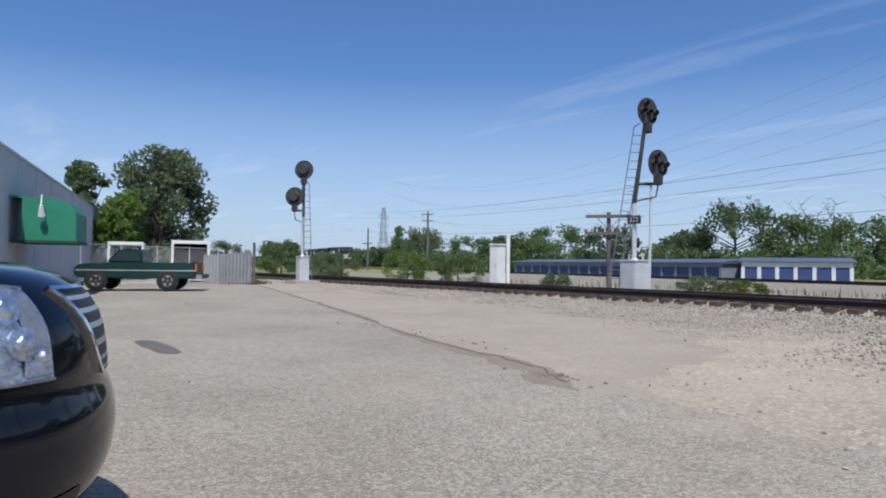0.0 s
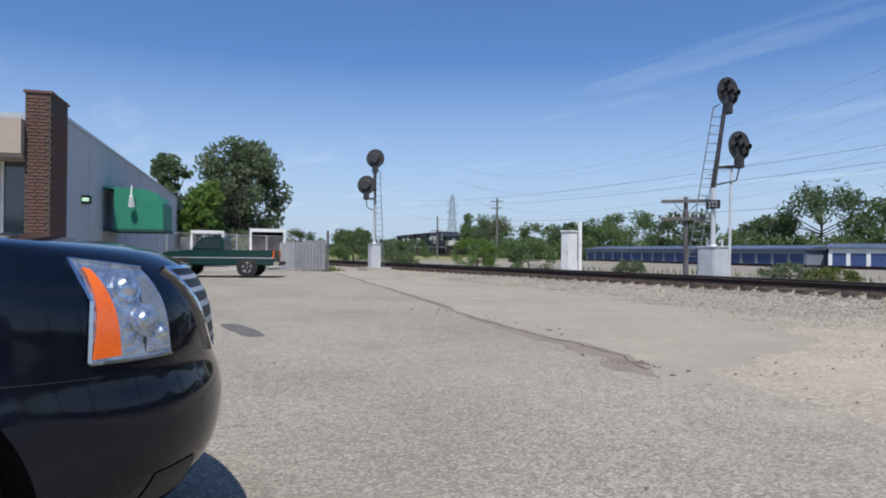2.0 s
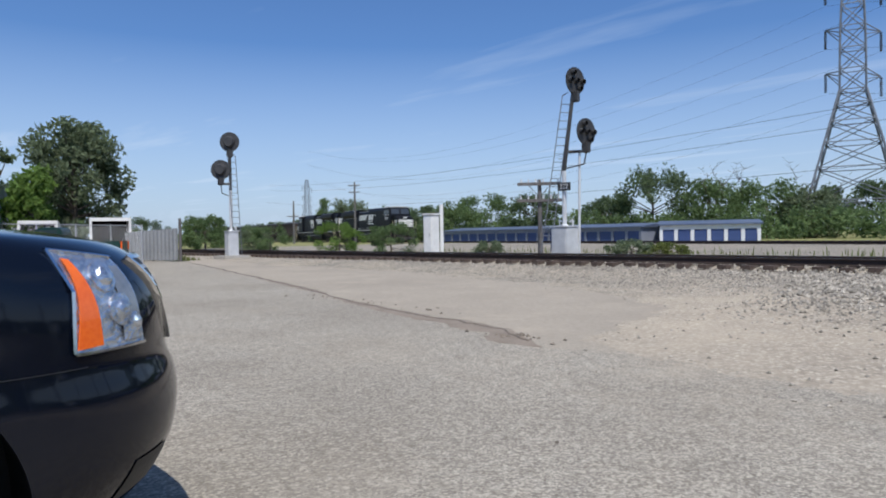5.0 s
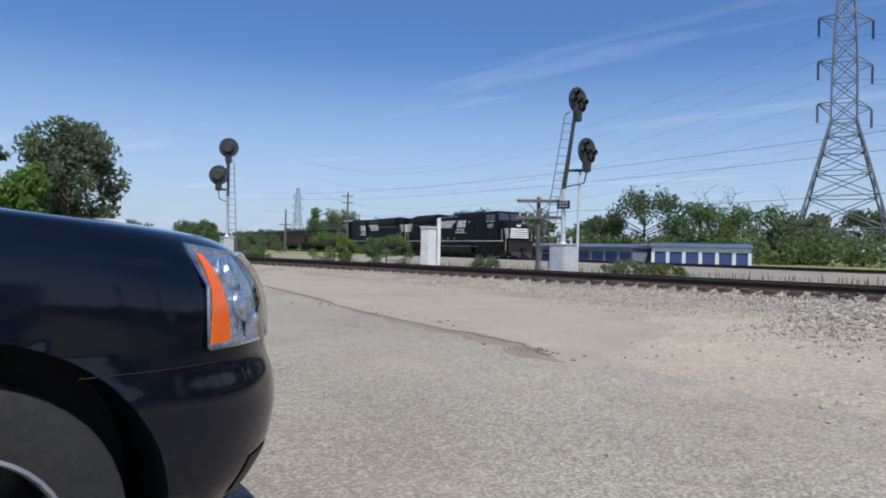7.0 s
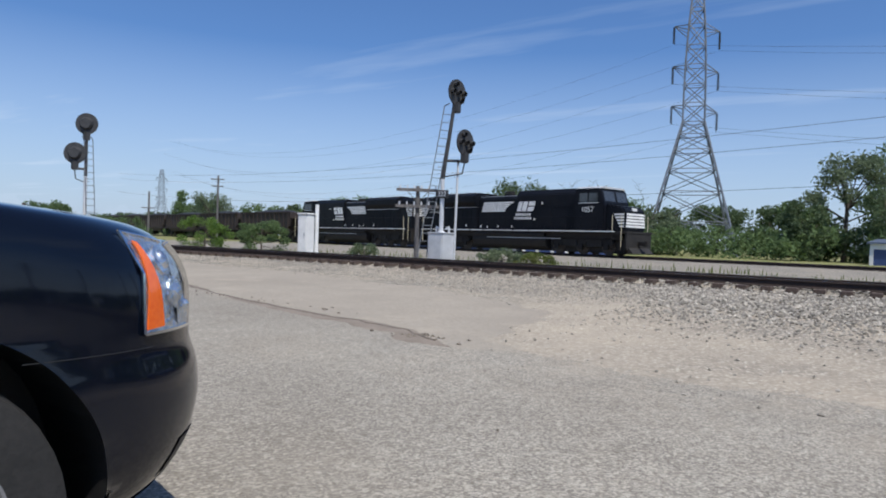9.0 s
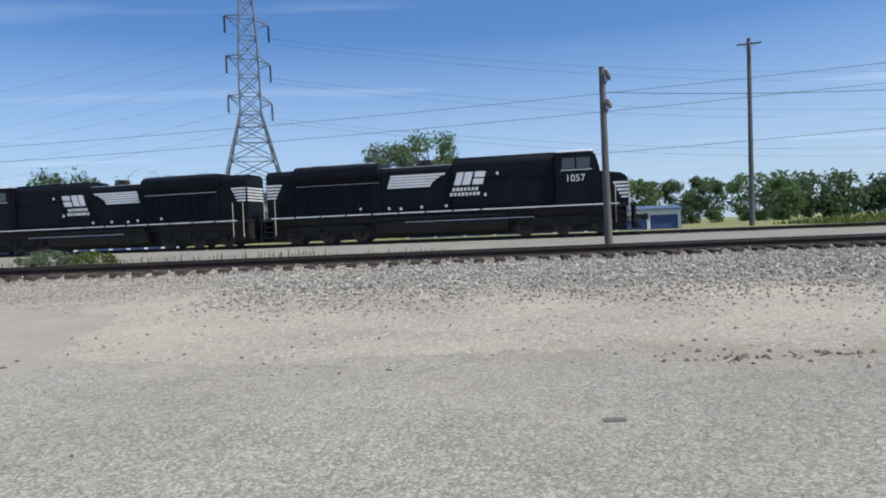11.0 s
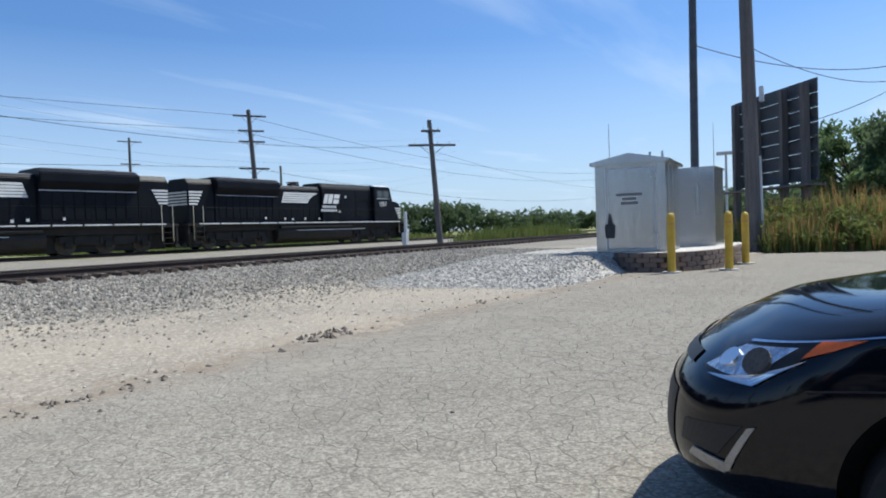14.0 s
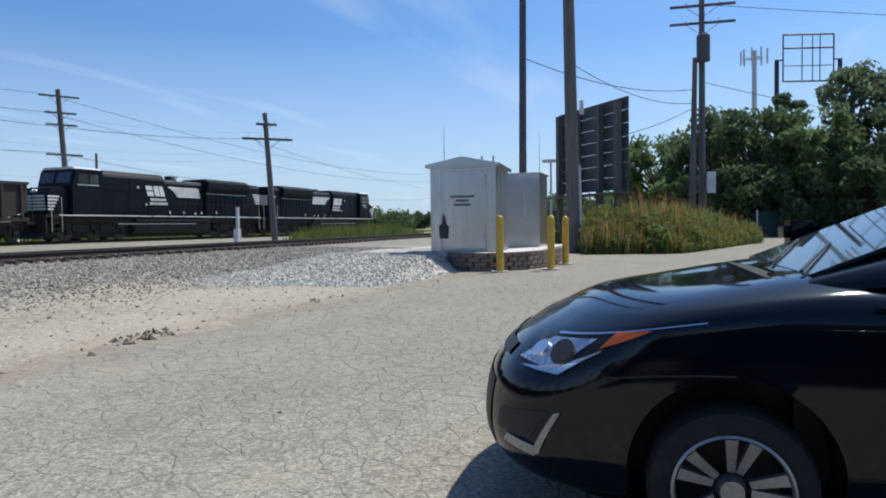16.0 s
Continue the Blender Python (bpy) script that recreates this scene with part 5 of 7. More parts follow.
class Shell:
    """A car's lower body as level rings; u runs 0..1 from the middle of the front to the flank, then on to the rear at 2 and the rear's middle at 3; v from sill to hood."""

    def __init__(self, rings, corner, power, rear, rear_corner, hood_len):
        self.r, self.c, self.p, self.rear, self.rc, self.hl = rings, corner, power, rear, rear_corner, hood_len

    def ring(self, v):
        n = len(self.r) - 1
        q = min(max(v, 0), 1) * n
        i = min(int(q), n - 1)
        f = q - i
        a, b = self.r[i], self.r[i + 1]
        c0, c1 = self.r[max(i - 1, 0)], self.r[min(i + 2, n)]
        out = []
        for k in range(4):
            m0, m1 = (b[k] - c0[k]) / 2 if i > 0 else b[k] - a[k], (c1[k] - a[k]) / 2 if i < n - 1 else b[k] - a[k]
            out.append((2 * f ** 3 - 3 * f * f + 1) * a[k] + (f ** 3 - 2 * f * f + f) * m0 + (3 * f * f - 2 * f ** 3) * b[k] + (f ** 3 - f * f) * m1)
        return out

    def at(self, u, v, side=1):
        fx, w, zf, zr = self.ring(v)
        if u <= 1:
            t = u * math.pi / 2
            y = w * math.sin(t) ** self.p
            x = fx - self.c * (1 - math.cos(t) ** self.p)
        elif u <= 2:
            x = (fx - self.c) + (self.rear + self.rc - fx + self.c) * (u - 1)
            y = w
        else:
            t = (u - 2) * math.pi / 2
            x = self.rear + self.rc - self.rc * math.sin(t) ** self.p * (1 if v < 0.75 else 1 - (v - 0.75) * 0.5)
            y = w * math.cos(t) ** self.p
        k = smooth(0, 1, (fx - x) / self.hl)
        return Vector((x, side * y, zf + (zr - zf) * k))

    def normal(self, u, v, side=1, e=0.01):
        a = self.at(min(u + e, 3), v, side) - self.at(max(u - e, 0), v, side)
        b = self.at(u, min(v + e, 1), side) - self.at(u, max(v - e, 0), side)
        n = a.cross(b).normalized()
        c = self.at(u, v, side)
        out = Vector((c.x - (-1.2), c.y * 1.0, (c.z - 0.6) * 0.8))
        return n if n.dot(out) > 0 else -n

    def body(self, nu=(16, 20, 8), nv=36):
        us = [k / nu[0] for k in range(nu[0])] + [1 + k / nu[1] for k in range(nu[1])] + [2 + k / nu[2] for k in range(nu[2] + 1)]
        bm = bmesh.new()
        rows = []
        for j in range(nv + 1):
            v = j / nv
            loop = [bm.verts.new(self.at(u, v, 1)) for u in us] + [bm.verts.new(self.at(u, v, -1)) for u in reversed(us[1:-1])]
            rows.append(loop)
        n = len(rows[0])
        for a, b in zip(rows, rows[1:]):
            for k in range(n):
                bm.faces.new((a[k], a[(k + 1) % n], b[(k + 1) % n], b[k]))
        top = rows[-1]
        h = len(us)
        for k in range(1, h - 1):
            k2, k3 = (n - k) % n, n - k - 1
            if k == h - 2:
                bm.faces.new((top[k], top[k + 1], top[k2]))
            else:
                bm.faces.new((top[k], top[k + 1], top[k3], top[k2]))
        bm.faces.new((top[0], top[1], top[n - 1]))
        bm.faces.new(rows[0][::-1])
        return bm

    def patch(self, corners, side, off, nu=10, nv=8, thick=0.0):
        """A patch over the shell between four (u, v) corners, lifted by off."""
        bm = bmesh.new()
        (a, b, c, d) = corners
        def uv(s, t):
            return ((a[0] * (1 - s) + b[0] * s) * (1 - t) + (d[0] * (1 - s) + c[0] * s) * t, (a[1] * (1 - s) + b[1] * s) * (1 - t) + (d[1] * (1 - s) + c[1] * s) * t)
        g = []
        for i in range(nu + 1):
            g.append([bm.verts.new(self.at(*uv(i / nu, j / nv), side) + self.normal(*uv(i / nu, j / nv), side) * off) for j in range(nv + 1)])
        for i in range(nu):
            for j in range(nv):
                bm.faces.new((g[i][j], g[i + 1][j], g[i + 1][j + 1], g[i][j + 1]))
        if thick:
            r = bmesh.ops.extrude_face_region(bm, geom=list(bm.faces))
            low = [e for e in r["geom"] if isinstance(e, bmesh.types.BMVert)]
            cen = {}
            for i in range(nu + 1):
                for j in range(nv + 1):
                    q = uv(i / nu, j / nv)
                    cen[tuple(round(x, 5) for x in (self.at(*q, side) + self.normal(*q, side) * off))] = self.normal(*q, side)
            for vtx in low:
                nn = cen.get(tuple(round(x, 5) for x in vtx.co))
                if nn is not None:
                    vtx.co = vtx.co - nn * thick
        return bm


def open_arches(bm, centres, arch, wmin):
    """Takes the faces inside each wheel arch out of the flanks and rounds the opening's edge."""
    for cx, cz in centres:
        def d(co):
            return math.hypot(co.x - cx, co.z - cz)
        dead = [f for f in bm.faces if all(abs(v.co.y) > wmin and d(v.co) < arch for v in f.verts)]
        bmesh.ops.delete(bm, geom=dead, context="FACES")
        for v in {v for e in bm.edges if e.is_boundary for v in e.verts}:
            q = d(v.co)
            if abs(v.co.y) > wmin and 0.6 * arch < q < 1.02 * arch:
                v.co.x, v.co.z = cx + (v.co.x - cx) * arch / q, cz + (v.co.z - cz) * arch / q


def car_wheel(parent, x, y, r, width, side, rim, spokes, name="wheel"):
    bm = bmesh.new()
    prof = [(rim, -0.5), (rim + 0.02, -0.5), (r - 0.05, -0.5), (r - 0.012, -0.42), (r, -0.25), (r, 0.25), (r - 0.012, 0.42), (r - 0.05, 0.5), (rim + 0.02, 0.5), (rim, 0.46)]
    n = 44
    rows = []
    for k in range(n):
        a = 2 * math.pi * k / n
        rows.append([bm.verts.new((x + q * math.cos(a), y + s * width, r + q * math.sin(a))) for q, s in prof])
    for k in range(n):
        A, B = rows[k], rows[(k + 1) % n]
        for j in range(len(prof) - 1):
            bm.faces.new((A[j], A[j + 1], B[j + 1], B[j]))
    W = part("wheel", bm, M_TYRE, parent, "black tyre", True)
    bm = bmesh.new()
    o = side * width * 0.5
    rows = []
    for k in range(n):
        a = 2 * math.pi * k / n
        rows.append([bm.verts.new((x + q * math.cos(a), y + s, r + q * math.sin(a))) for q, s in ((rim + 0.004, o), (rim - 0.004, o + side * 0.004), (rim - 0.010, o - side * 0.012))])
    for k in range(n):
        A, B = rows[k], rows[(k + 1) % n]
        for j in range(2):
            bm.faces.new((A[j], A[j + 1], B[j + 1], B[j]))
    dark = bmesh.new()
    rows = []
    for k in range(n):
        a = 2 * math.pi * k / n
        rows.append([dark.verts.new((x + q * math.cos(a), y + s, r + q * math.sin(a))) for q, s in ((rim - 0.008, o - side * 0.012), (rim - 0.022, o - side * 0.12), (0.04, o - side * 0.13))])
    for k in range(n):
        A, B = rows[k], rows[(k + 1) % n]
        for j in range(2):
            dark.faces.new((A[j], A[j + 1], B[j + 1], B[j]))
    part("rim_barrel", dark, M_TRIM, W, "dark inner rim")
    for k in range(spokes):
        for e in ((-0.085, 0.085) if spokes < 8 else (0.0,)):
            a = 2 * math.pi * k / spokes + 0.3 + (-0.2 if spokes >= 8 and k % 2 else 0)
            d = Vector((math.cos(a + e * 1.6), 0, math.sin(a + e * 1.6)))
            t = Vector((-d.z, 0, d.x))
            c = Vector((x, y, r))
            i, q = 0.055, rim - 0.012
            vs = []
            for rad, wd, dep in ((i, 0.026 if spokes < 8 else 0.011, -0.035), (q, 0.022 if spokes < 8 else 0.018, -0.008)):
                for s, z in ((-1, 0), (1, 0), (1, -0.03), (-1, -0.03)):
                    vs.append(bm.verts.new(c + d * rad + t * s * wd + Vector((0, o + side * (dep + z), 0))))
            for f in ((0, 1, 5, 4), (1, 2, 6, 5), (2, 3, 7, 6), (3, 0, 4, 7), (0, 3, 2, 1), (4, 5, 6, 7)):
                bm.faces.new([vs[m] for m in f])
    bm_tube(bm, (x, y + o - side * 0.06, r), (x, y + o - side * 0.012, r), 0.045, 0.035, 18)
    part("rim", bm, M_ALLOY, W, "silver alloy rim", True)
    return W


def greenhouse(parent, st, paint):
    """st: stations (x, half width at belt, belt z, half width at roof, roof z)."""
    bm = bmesh.new()
    rows = []
    for x, wb, zb, wr, zr in st:
        mid = [(wb, zb), (wb * 0.985, zb + (zr - zb) * 0.35), (wr + (wb - wr) * 0.25, zb + (zr - zb) * 0.8), (wr, zr - 0.05 * min(1, (zr - zb) / 0.3)), (wr * 0.8, zr), (0, zr + 0.02 * min(1, (zr - zb) / 0.3))]
        pts = [(y, z) for y, z in mid] + [(-y, z) for y, z in reversed(mid[:-1])]
        rows.append([bm.verts.new((x, y, z)) for y, z in pts])
    for a, b in zip(rows, rows[1:]):
        for k in range(len(a) - 1):
            bm.faces.new((a[k], a[k + 1], b[k + 1], b[k]))
    bm.faces.new(rows[0]); bm.faces.new(rows[-1][::-1])
    return part("cabin", bm, paint, parent, smooth=True)


def quad_glass(name, parent, vs, off, material=None):
    vs = [Vector(v) for v in vs]
    n = (vs[1] - vs[0]).cross(vs[2] - vs[0]).normalized()
    if n.dot(vs[0] - Vector((-1.5, 0, 1.0))) < 0:
        n = -n
    bm = bmesh.new()
    a = [bm.verts.new(v + n * off) for v in vs]
    b = [bm.verts.new(v + n * (off - 0.012)) for v in vs]
    bm.faces.new(a); bm.faces.new(b[::-1])
    for k in range(len(vs)):
        bm.faces.new((a[k], a[(k + 1) % len(vs)], b[(k + 1) % len(vs)], b[k]))
    return part(name, bm, material or M_CARGLASS, parent)


def car_base(name, m, label, shell, paint, wb, tr, r, width, rim, spokes, arch, x0=0.0, z0=0.0):
    C = thing(name, m, label, "car")
    w = shell.ring(0.4)[1]
    bm = shell.body((22, 110, 8), 60)
    open_arches(bm, [(x0, r + 0.02 + z0), (x0 - wb, r + 0.02 + z0)], arch, w - 0.22)
    body = part("body", bm, paint, C, smooth=True)
    for x in (x0, x0 - wb):
        for s in (-1, 1):
            bm = bmesh.new()
            n = 24
            pr = None
            for k in range(n + 1):
                a = math.pi * (-0.12 + 1.24 * k / n)
                q = [bm.verts.new((x + (arch + 0.012) * math.cos(a), s * yy, r + 0.02 + z0 + (arch + 0.012) * math.sin(a))) for yy in (w - 0.03, w - 0.34)]
                if pr:
                    bm.faces.new((pr[0], pr[1], q[1], q[0]))
                pr = q
            disc = [bm.verts.new((x + (arch + 0.012) * math.cos(math.pi * (-0.12 + 1.24 * k / n)), s * (w - 0.34), r + 0.02 + z0 + (arch + 0.012) * math.sin(math.pi * (-0.12 + 1.24 * k / n)))) for k in range(n + 1)]
            bm.faces.new(disc)
            part("wheel_liner", bm, M_TRIM, C)
            car_wheel(C, x, s * tr, r, width, s, rim, spokes)
    bm = bmesh.new()
    bm_box(bm, -wb + arch * 0.7, -arch * 0.7, -w + 0.25, w - 0.25, 0.2, 0.5)
    part("floor_pan", bm, M_TRIM, C)
    return C, body


# dark sport utility car: front axle at its origin, facing +x in its own space
SUV = Shell([(0.66, 0.9, 0.27, 0.27), (0.86, 0.955, 0.33, 0.31), (0.955, 0.985, 0.44, 0.4), (0.985, 1.0, 0.56, 0.52), (0.98, 1.0, 0.66, 0.64), (0.955, 0.995, 0.735, 0.74), (0.95, 0.99, 0.8, 0.82), (0.93, 0.985, 0.92, 0.95), (0.875, 0.975, 1.01, 1.06), (0.8, 0.955, 1.062, 1.125), (0.7, 0.91, 1.09, 1.165), (0.54, 0.78, 1.115, 1.19), (0.37, 0.5, 1.13, 1.205)], 0.76, 0.8, -4.05, 0.25, 1.5)
suv, suv_body = car_base("suv_car", pose(-2.690, 0.050, 0, 0, 0, 91), "glossy black-blue sport utility car parked on the asphalt", SUV, M_CARBLUE, 2.95, 0.845, 0.385, 0.255, 0.245, 6, 0.455, -0.055)
cab = greenhouse(suv, [(-0.55, 0.93, 1.12, 0.86, 1.17), (-0.75, 0.94, 1.13, 0.80, 1.32), (-1.35, 0.95, 1.14, 0.72, 1.83), (-2.2, 0.96, 1.14, 0.72, 1.90), (-3.6, 0.96, 1.14, 0.71, 1.87), (-3.9, 0.94, 1.14, 0.72, 1.80), (-4.04, 0.92, 1.14, 0.84, 1.2)], M_CARBLUE)
quad_glass("windscreen", suv, [(-0.68, 0.80, 1.25), (-0.68, -0.80, 1.25), (-1.30, -0.68, 1.80), (-1.30, 0.68, 1.80)], 0.02)
for s in (-1, 1):
    for x0, x1 in ((-0.95, -1.75), (-1.85, -2.75), (-2.88, -3.7)):
        quad_glass("side_window", suv, [(x0, s * 0.95, 1.19), (x1, s * 0.955, 1.19), (x1, s * 0.79, 1.74), (x0 - (0.42 if x0 > -1 else 0), s * 0.79, 1.74)], 0.012)
    # headlamp: dark bowl, reflector, amber strip, clear lens and bezel
    part("headlamp", SUV.patch([(0.570, 0.490), (0.790, 0.490), (0.730, 0.710), (0.560, 0.680)], s, 0.004, 14, 8), M_REFLECT, suv, "clear headlamp unit", True)
    hl = [o for o in suv.children if o.name.startswith("headlamp")][-1]
    part("amber_reflector", SUV.patch([(0.720, 0.502), (0.784, 0.498), (0.726, 0.680), (0.712, 0.675)], s, 0.010, 6, 8, 0.004), M_AMBER, hl, "orange corner reflector", True)
    for u, v, q in ((0.655, 0.63, 0.046), (0.645, 0.56, 0.046), (0.600, 0.535, 0.03)):
        c, nn = SUV.at(u, v, s), SUV.normal(u, v, s)
        bm = bmesh.new()
        for h0, h1, q0, q1 in ((0.0, 0.008, 1.0, 0.96), (0.008, 0.011, 0.96, 0.72), (0.011, 0.020, 0.62, 0.42), (0.020, 0.025, 0.42, 0.12)):
            bm_tube(bm, c + nn * h0, c + nn * h1, q * q0, q * q1, 18)
        part("bulb_bowl", bm, M_REFLECT, hl, smooth=True)
    part("lamp_divider", SUV.patch([(0.578, 0.50), (0.640, 0.50), (0.632, 0.655), (0.572, 0.655)], s, 0.007, 6, 6), M_LAMPGREY, hl, "smoky grey inner lamp panel", True)
    part("lamp_foot", SUV.patch([(0.578, 0.502), (0.655, 0.502), (0.650, 0.535), (0.578, 0.528)], s, 0.010, 6, 3), M_REFLECT, hl, "", True)
    for cs in ([(0.570, 0.484), (0.790, 0.484), (0.790, 0.492), (0.570, 0.492)], [(0.560, 0.680), (0.730, 0.710), (0.730, 0.716), (0.560, 0.686)], [(0.787, 0.490), (0.795, 0.490), (0.734, 0.710), (0.727, 0.710)]):
        part("bezel", SUV.patch(cs, s, 0.010, 8, 2, 0.006), M_CHROME, hl, "bright bezel")
    part("bumper_seam", SUV.patch([(0.76, 0.441), (1.0, 0.441), (1.0, 0.444), (0.76, 0.444)], s, 0.0015, 18, 1), M_TRIM, suv)
    part("fog_recess", SUV.patch([(0.45, 0.12), (0.66, 0.12), (0.64, 0.19), (0.48, 0.19)], s, 0.003, 6, 4), M_TRIM, suv)
    part("lower_cladding", SUV.patch([(0.05, 0.04), (1.1, 0.04), (1.1, 0.10), (0.05, 0.10)], s, 0.003, 16, 3), M_TRIM, suv)
    bm = bmesh.new(); bm_box(bm, -1.0, -0.82, s * 1.0 - (0 if s > 0 else 0.24), s * 1.0 + (0.24 if s > 0 else 0), 1.22, 1.42, bevel=0.04)
    part("door_mirror", bm, M_CARBLUE, suv, smooth=True)
    for x in (-1.0, -2.05):
        boxp("door_handle", x - 0.85, x - 0.65, s * 1.0 - 0.02, s * 1.0 + 0.025, 0.98, 1.02, M_CHROME, suv)
    boxp("running_board", -2.4, -0.6, min(s * 0.9, s * 1.03), max(s * 0.9, s * 1.03), 0.33, 0.39, M_TRIM, suv)
part("grille_panel", SUV.patch([(0.0, 0.45), (0.330, 0.45), (0.460, 0.67), (0.0, 0.67)], 1, 0.006, 8, 6), M_TRIM, suv)
part("grille_panel", SUV.patch([(0.0, 0.45), (0.330, 0.45), (0.460, 0.67), (0.0, 0.67)], -1, 0.006, 8, 6), M_TRIM, suv)
for s in (-1, 1):
    for k in range(6):
        v = 0.46 + k * 0.036
        part("grille_bar", SUV.patch([(0.0, v), (0.326 + 0.0213 * k, v), (0.326 + 0.0213 * k, v + 0.012), (0.0, v + 0.012)], s, 0.006, 8, 1, 0.006), M_STEEL, suv, "chrome grille bar")
    part("grille_frame", SUV.patch([(0.324, 0.45), (0.342, 0.45), (0.472, 0.675), (0.456, 0.675)], s, 0.014, 2, 8, 0.015), M_CHROME, suv, "chrome grille frame")
    part("grille_frame", SUV.patch([(0.0, 0.67), (0.468, 0.67), (0.468, 0.682), (0.0, 0.682)], s, 0.014, 8, 1, 0.015), M_CHROME, suv, "chrome grille frame")
    part("tail_lamp", SUV.patch([(2.02, 0.62), (2.25, 0.62), (2.25, 0.85), (2.02, 0.85)], s, 0.01, 4, 4), M_AMBER, suv, "tail lamp")

# dark compact sedan
SED = Shell([(0.74, 0.7, 0.17, 0.17), (0.82, 0.755, 0.215, 0.2), (0.86, 0.785, 0.3, 0.28), (0.86, 0.8, 0.4, 0.4), (0.84, 0.803, 0.5, 0.52), (0.8, 0.8, 0.565, 0.62), (0.745, 0.793, 0.62, 0.7), (0.67, 0.785, 0.675, 0.765), (0.59, 0.765, 0.715, 0.805), (0.51, 0.715, 0.755, 0.845), (0.42, 0.6, 0.79, 0.885), (0.33, 0.42, 0.81, 0.905), (0.26, 0.22, 0.815, 0.91)], 0.5, 0.8, -3.25, 0.35, 0.85)
sed, sed_body = car_base("sedan_car", pose(2.945, -0.19, 0, 0, 0, 90), "glossy black compact sedan parked on the asphalt", SED, M_CARBLACK, 2.48, 0.70, 0.248, 0.205, 0.172, 10, 0.305, 0.0, 0.02)
greenhouse(sed, [(-0.16, 0.66, 0.835, 0.60, 0.850), (-0.54, 0.74, 0.87, 0.62, 0.978), (-1.22, 0.765, 0.89, 0.55, 1.26), (-1.8, 0.775, 0.90, 0.56, 1.36), (-2.35, 0.77, 0.91, 0.55, 1.30), (-3.0, 0.74, 0.92, 0.60, 0.98)], M_CARBLACK)
quad_glass("windscreen", sed, [(-0.26, 0.585, 0.866), (-0.26, -0.585, 0.866), (-1.18, -0.52, 1.242), (-1.18, 0.52, 1.242)], 0.022)
quad_glass("rear_window", sed, [(-2.95, 0.52, 1.01), (-2.95, -0.52, 1.01), (-2.4, -0.48, 1.28), (-2.4, 0.48, 1.28)], 0.02)
bm = bmesh.new()
for y in (0.1, -0.4):
    bm_tube(bm, (-0.24, y + 0.42, 0.892), (-0.44, y - 0.05, 0.970), 0.006, 0.005, 6)
part("wiper", bm, M_TRIM, sed)
boxp("cowl_panel", -0.26, -0.14, -0.5, 0.5, 0.82, 0.868, M_TYRE, sed)
for s in (-1, 1):
    quad_glass("side_window", sed, [(-0.70, s * 0.76, 0.955), (-1.5, s * 0.775, 0.96), (-1.5, s * 0.63, 1.25), (-1.12, s * 0.62, 1.20)], 0.012)
    quad_glass("side_window", sed, [(-1.57, s * 0.775, 0.96), (-2.4, s * 0.775, 0.97), (-2.25, s * 0.63, 1.21), (-1.57, s * 0.63, 1.25)], 0.012)
    part("headlamp", SED.patch([(0.48, 0.445), (0.80, 0.41), (0.92, 0.60), (0.56, 0.578)], s, 0.004, 14, 8), M_TRIM, sed, "swept-back headlamp unit", True)
    hl = [o for o in sed.children if o.name.startswith("headlamp")][-1]
    part("reflector", SED.patch([(0.50, 0.455), (0.77, 0.425), (0.80, 0.56), (0.57, 0.565)], s, 0.008, 10, 5), M_REFLECT, hl, "silver reflector bowl", True)
    part("amber_reflector", SED.patch([(0.86, 0.515), (0.925, 0.545), (0.965, 0.580), (0.845, 0.586)], s, 0.010, 8, 4, 0.004), M_AMBER, hl, "orange side reflector", True)
    for u, v, q in ((0.585, 0.505, 0.040), (0.72, 0.50, 0.050)):
        c, nn = SED.at(u, v, s), SED.normal(u, v, s)
        bm = bmesh.new()
        bm_tube(bm, c - nn * 0.02, c + nn * 0.014, q, q * 0.9, 18)
        part("bulb_bowl", bm, M_SIGBLACK if u > 0.7 else M_CHROME, hl)
    part("bezel", SED.patch([(0.56, 0.425), (0.79, 0.405), (0.885, 0.505), (0.77, 0.435)], s, 0.012, 10, 2, 0.006), M_CHROME, hl, "silver lower bezel")
    part("bezel", SED.patch([(0.56, 0.58), (1.03, 0.588), (1.03, 0.596), (0.56, 0.592)], s, 0.008, 12, 1, 0.004), M_CHROME, hl)
    for cs in ([(0.57, 0.185), (0.75, 0.170), (0.755, 0.198), (0.60, 0.208)], [(0.735, 0.174), (0.772, 0.178), (0.855, 0.292), (0.830, 0.288)]):
        part("fog_bezel", SED.patch(cs, s, 0.010, 8, 3, 0.008), M_ALLOY, sed, "dull chrome fog-lamp surround")
    part("fog_recess", SED.patch([(0.50, 0.21), (0.72, 0.21), (0.81, 0.29), (0.52, 0.27)], s, 0.003, 8, 3), M_TRIM, sed)
    part("bumper_seam", SED.patch([(0.95, 0.395), (1.1, 0.395), (1.1, 0.400), (0.95, 0.400)], s, 0.0015, 6, 1), M_TRIM, sed)
    part("grille", SED.patch([(0.0, 0.12), (0.42, 0.12), (0.40, 0.33), (0.0, 0.36)], s, 0.004, 8, 5), M_TRIM, sed)
    part("upper_grille", SED.patch([(0.0, 0.44), (0.38, 0.44), (0.36, 0.50), (0.0, 0.50)], s, 0.006, 8, 3), M_TRIM, sed)
    bm = bmesh.new(); bm_box(bm, -0.62, -0.45, s * 0.79 - (0 if s > 0 else 0.19), s * 0.79 + (0.19 if s > 0 else 0), 0.94, 1.06, bevel=0.03)
    part("door_mirror", bm, M_CARBLACK, sed, smooth=True)
    for x in (-1.25, -2.1):
        boxp("door_handle", x - 0.08, x + 0.08, s * 0.795 - 0.01, s * 0.795 + 0.025, 0.80, 0.83, M_CARBLACK, sed)
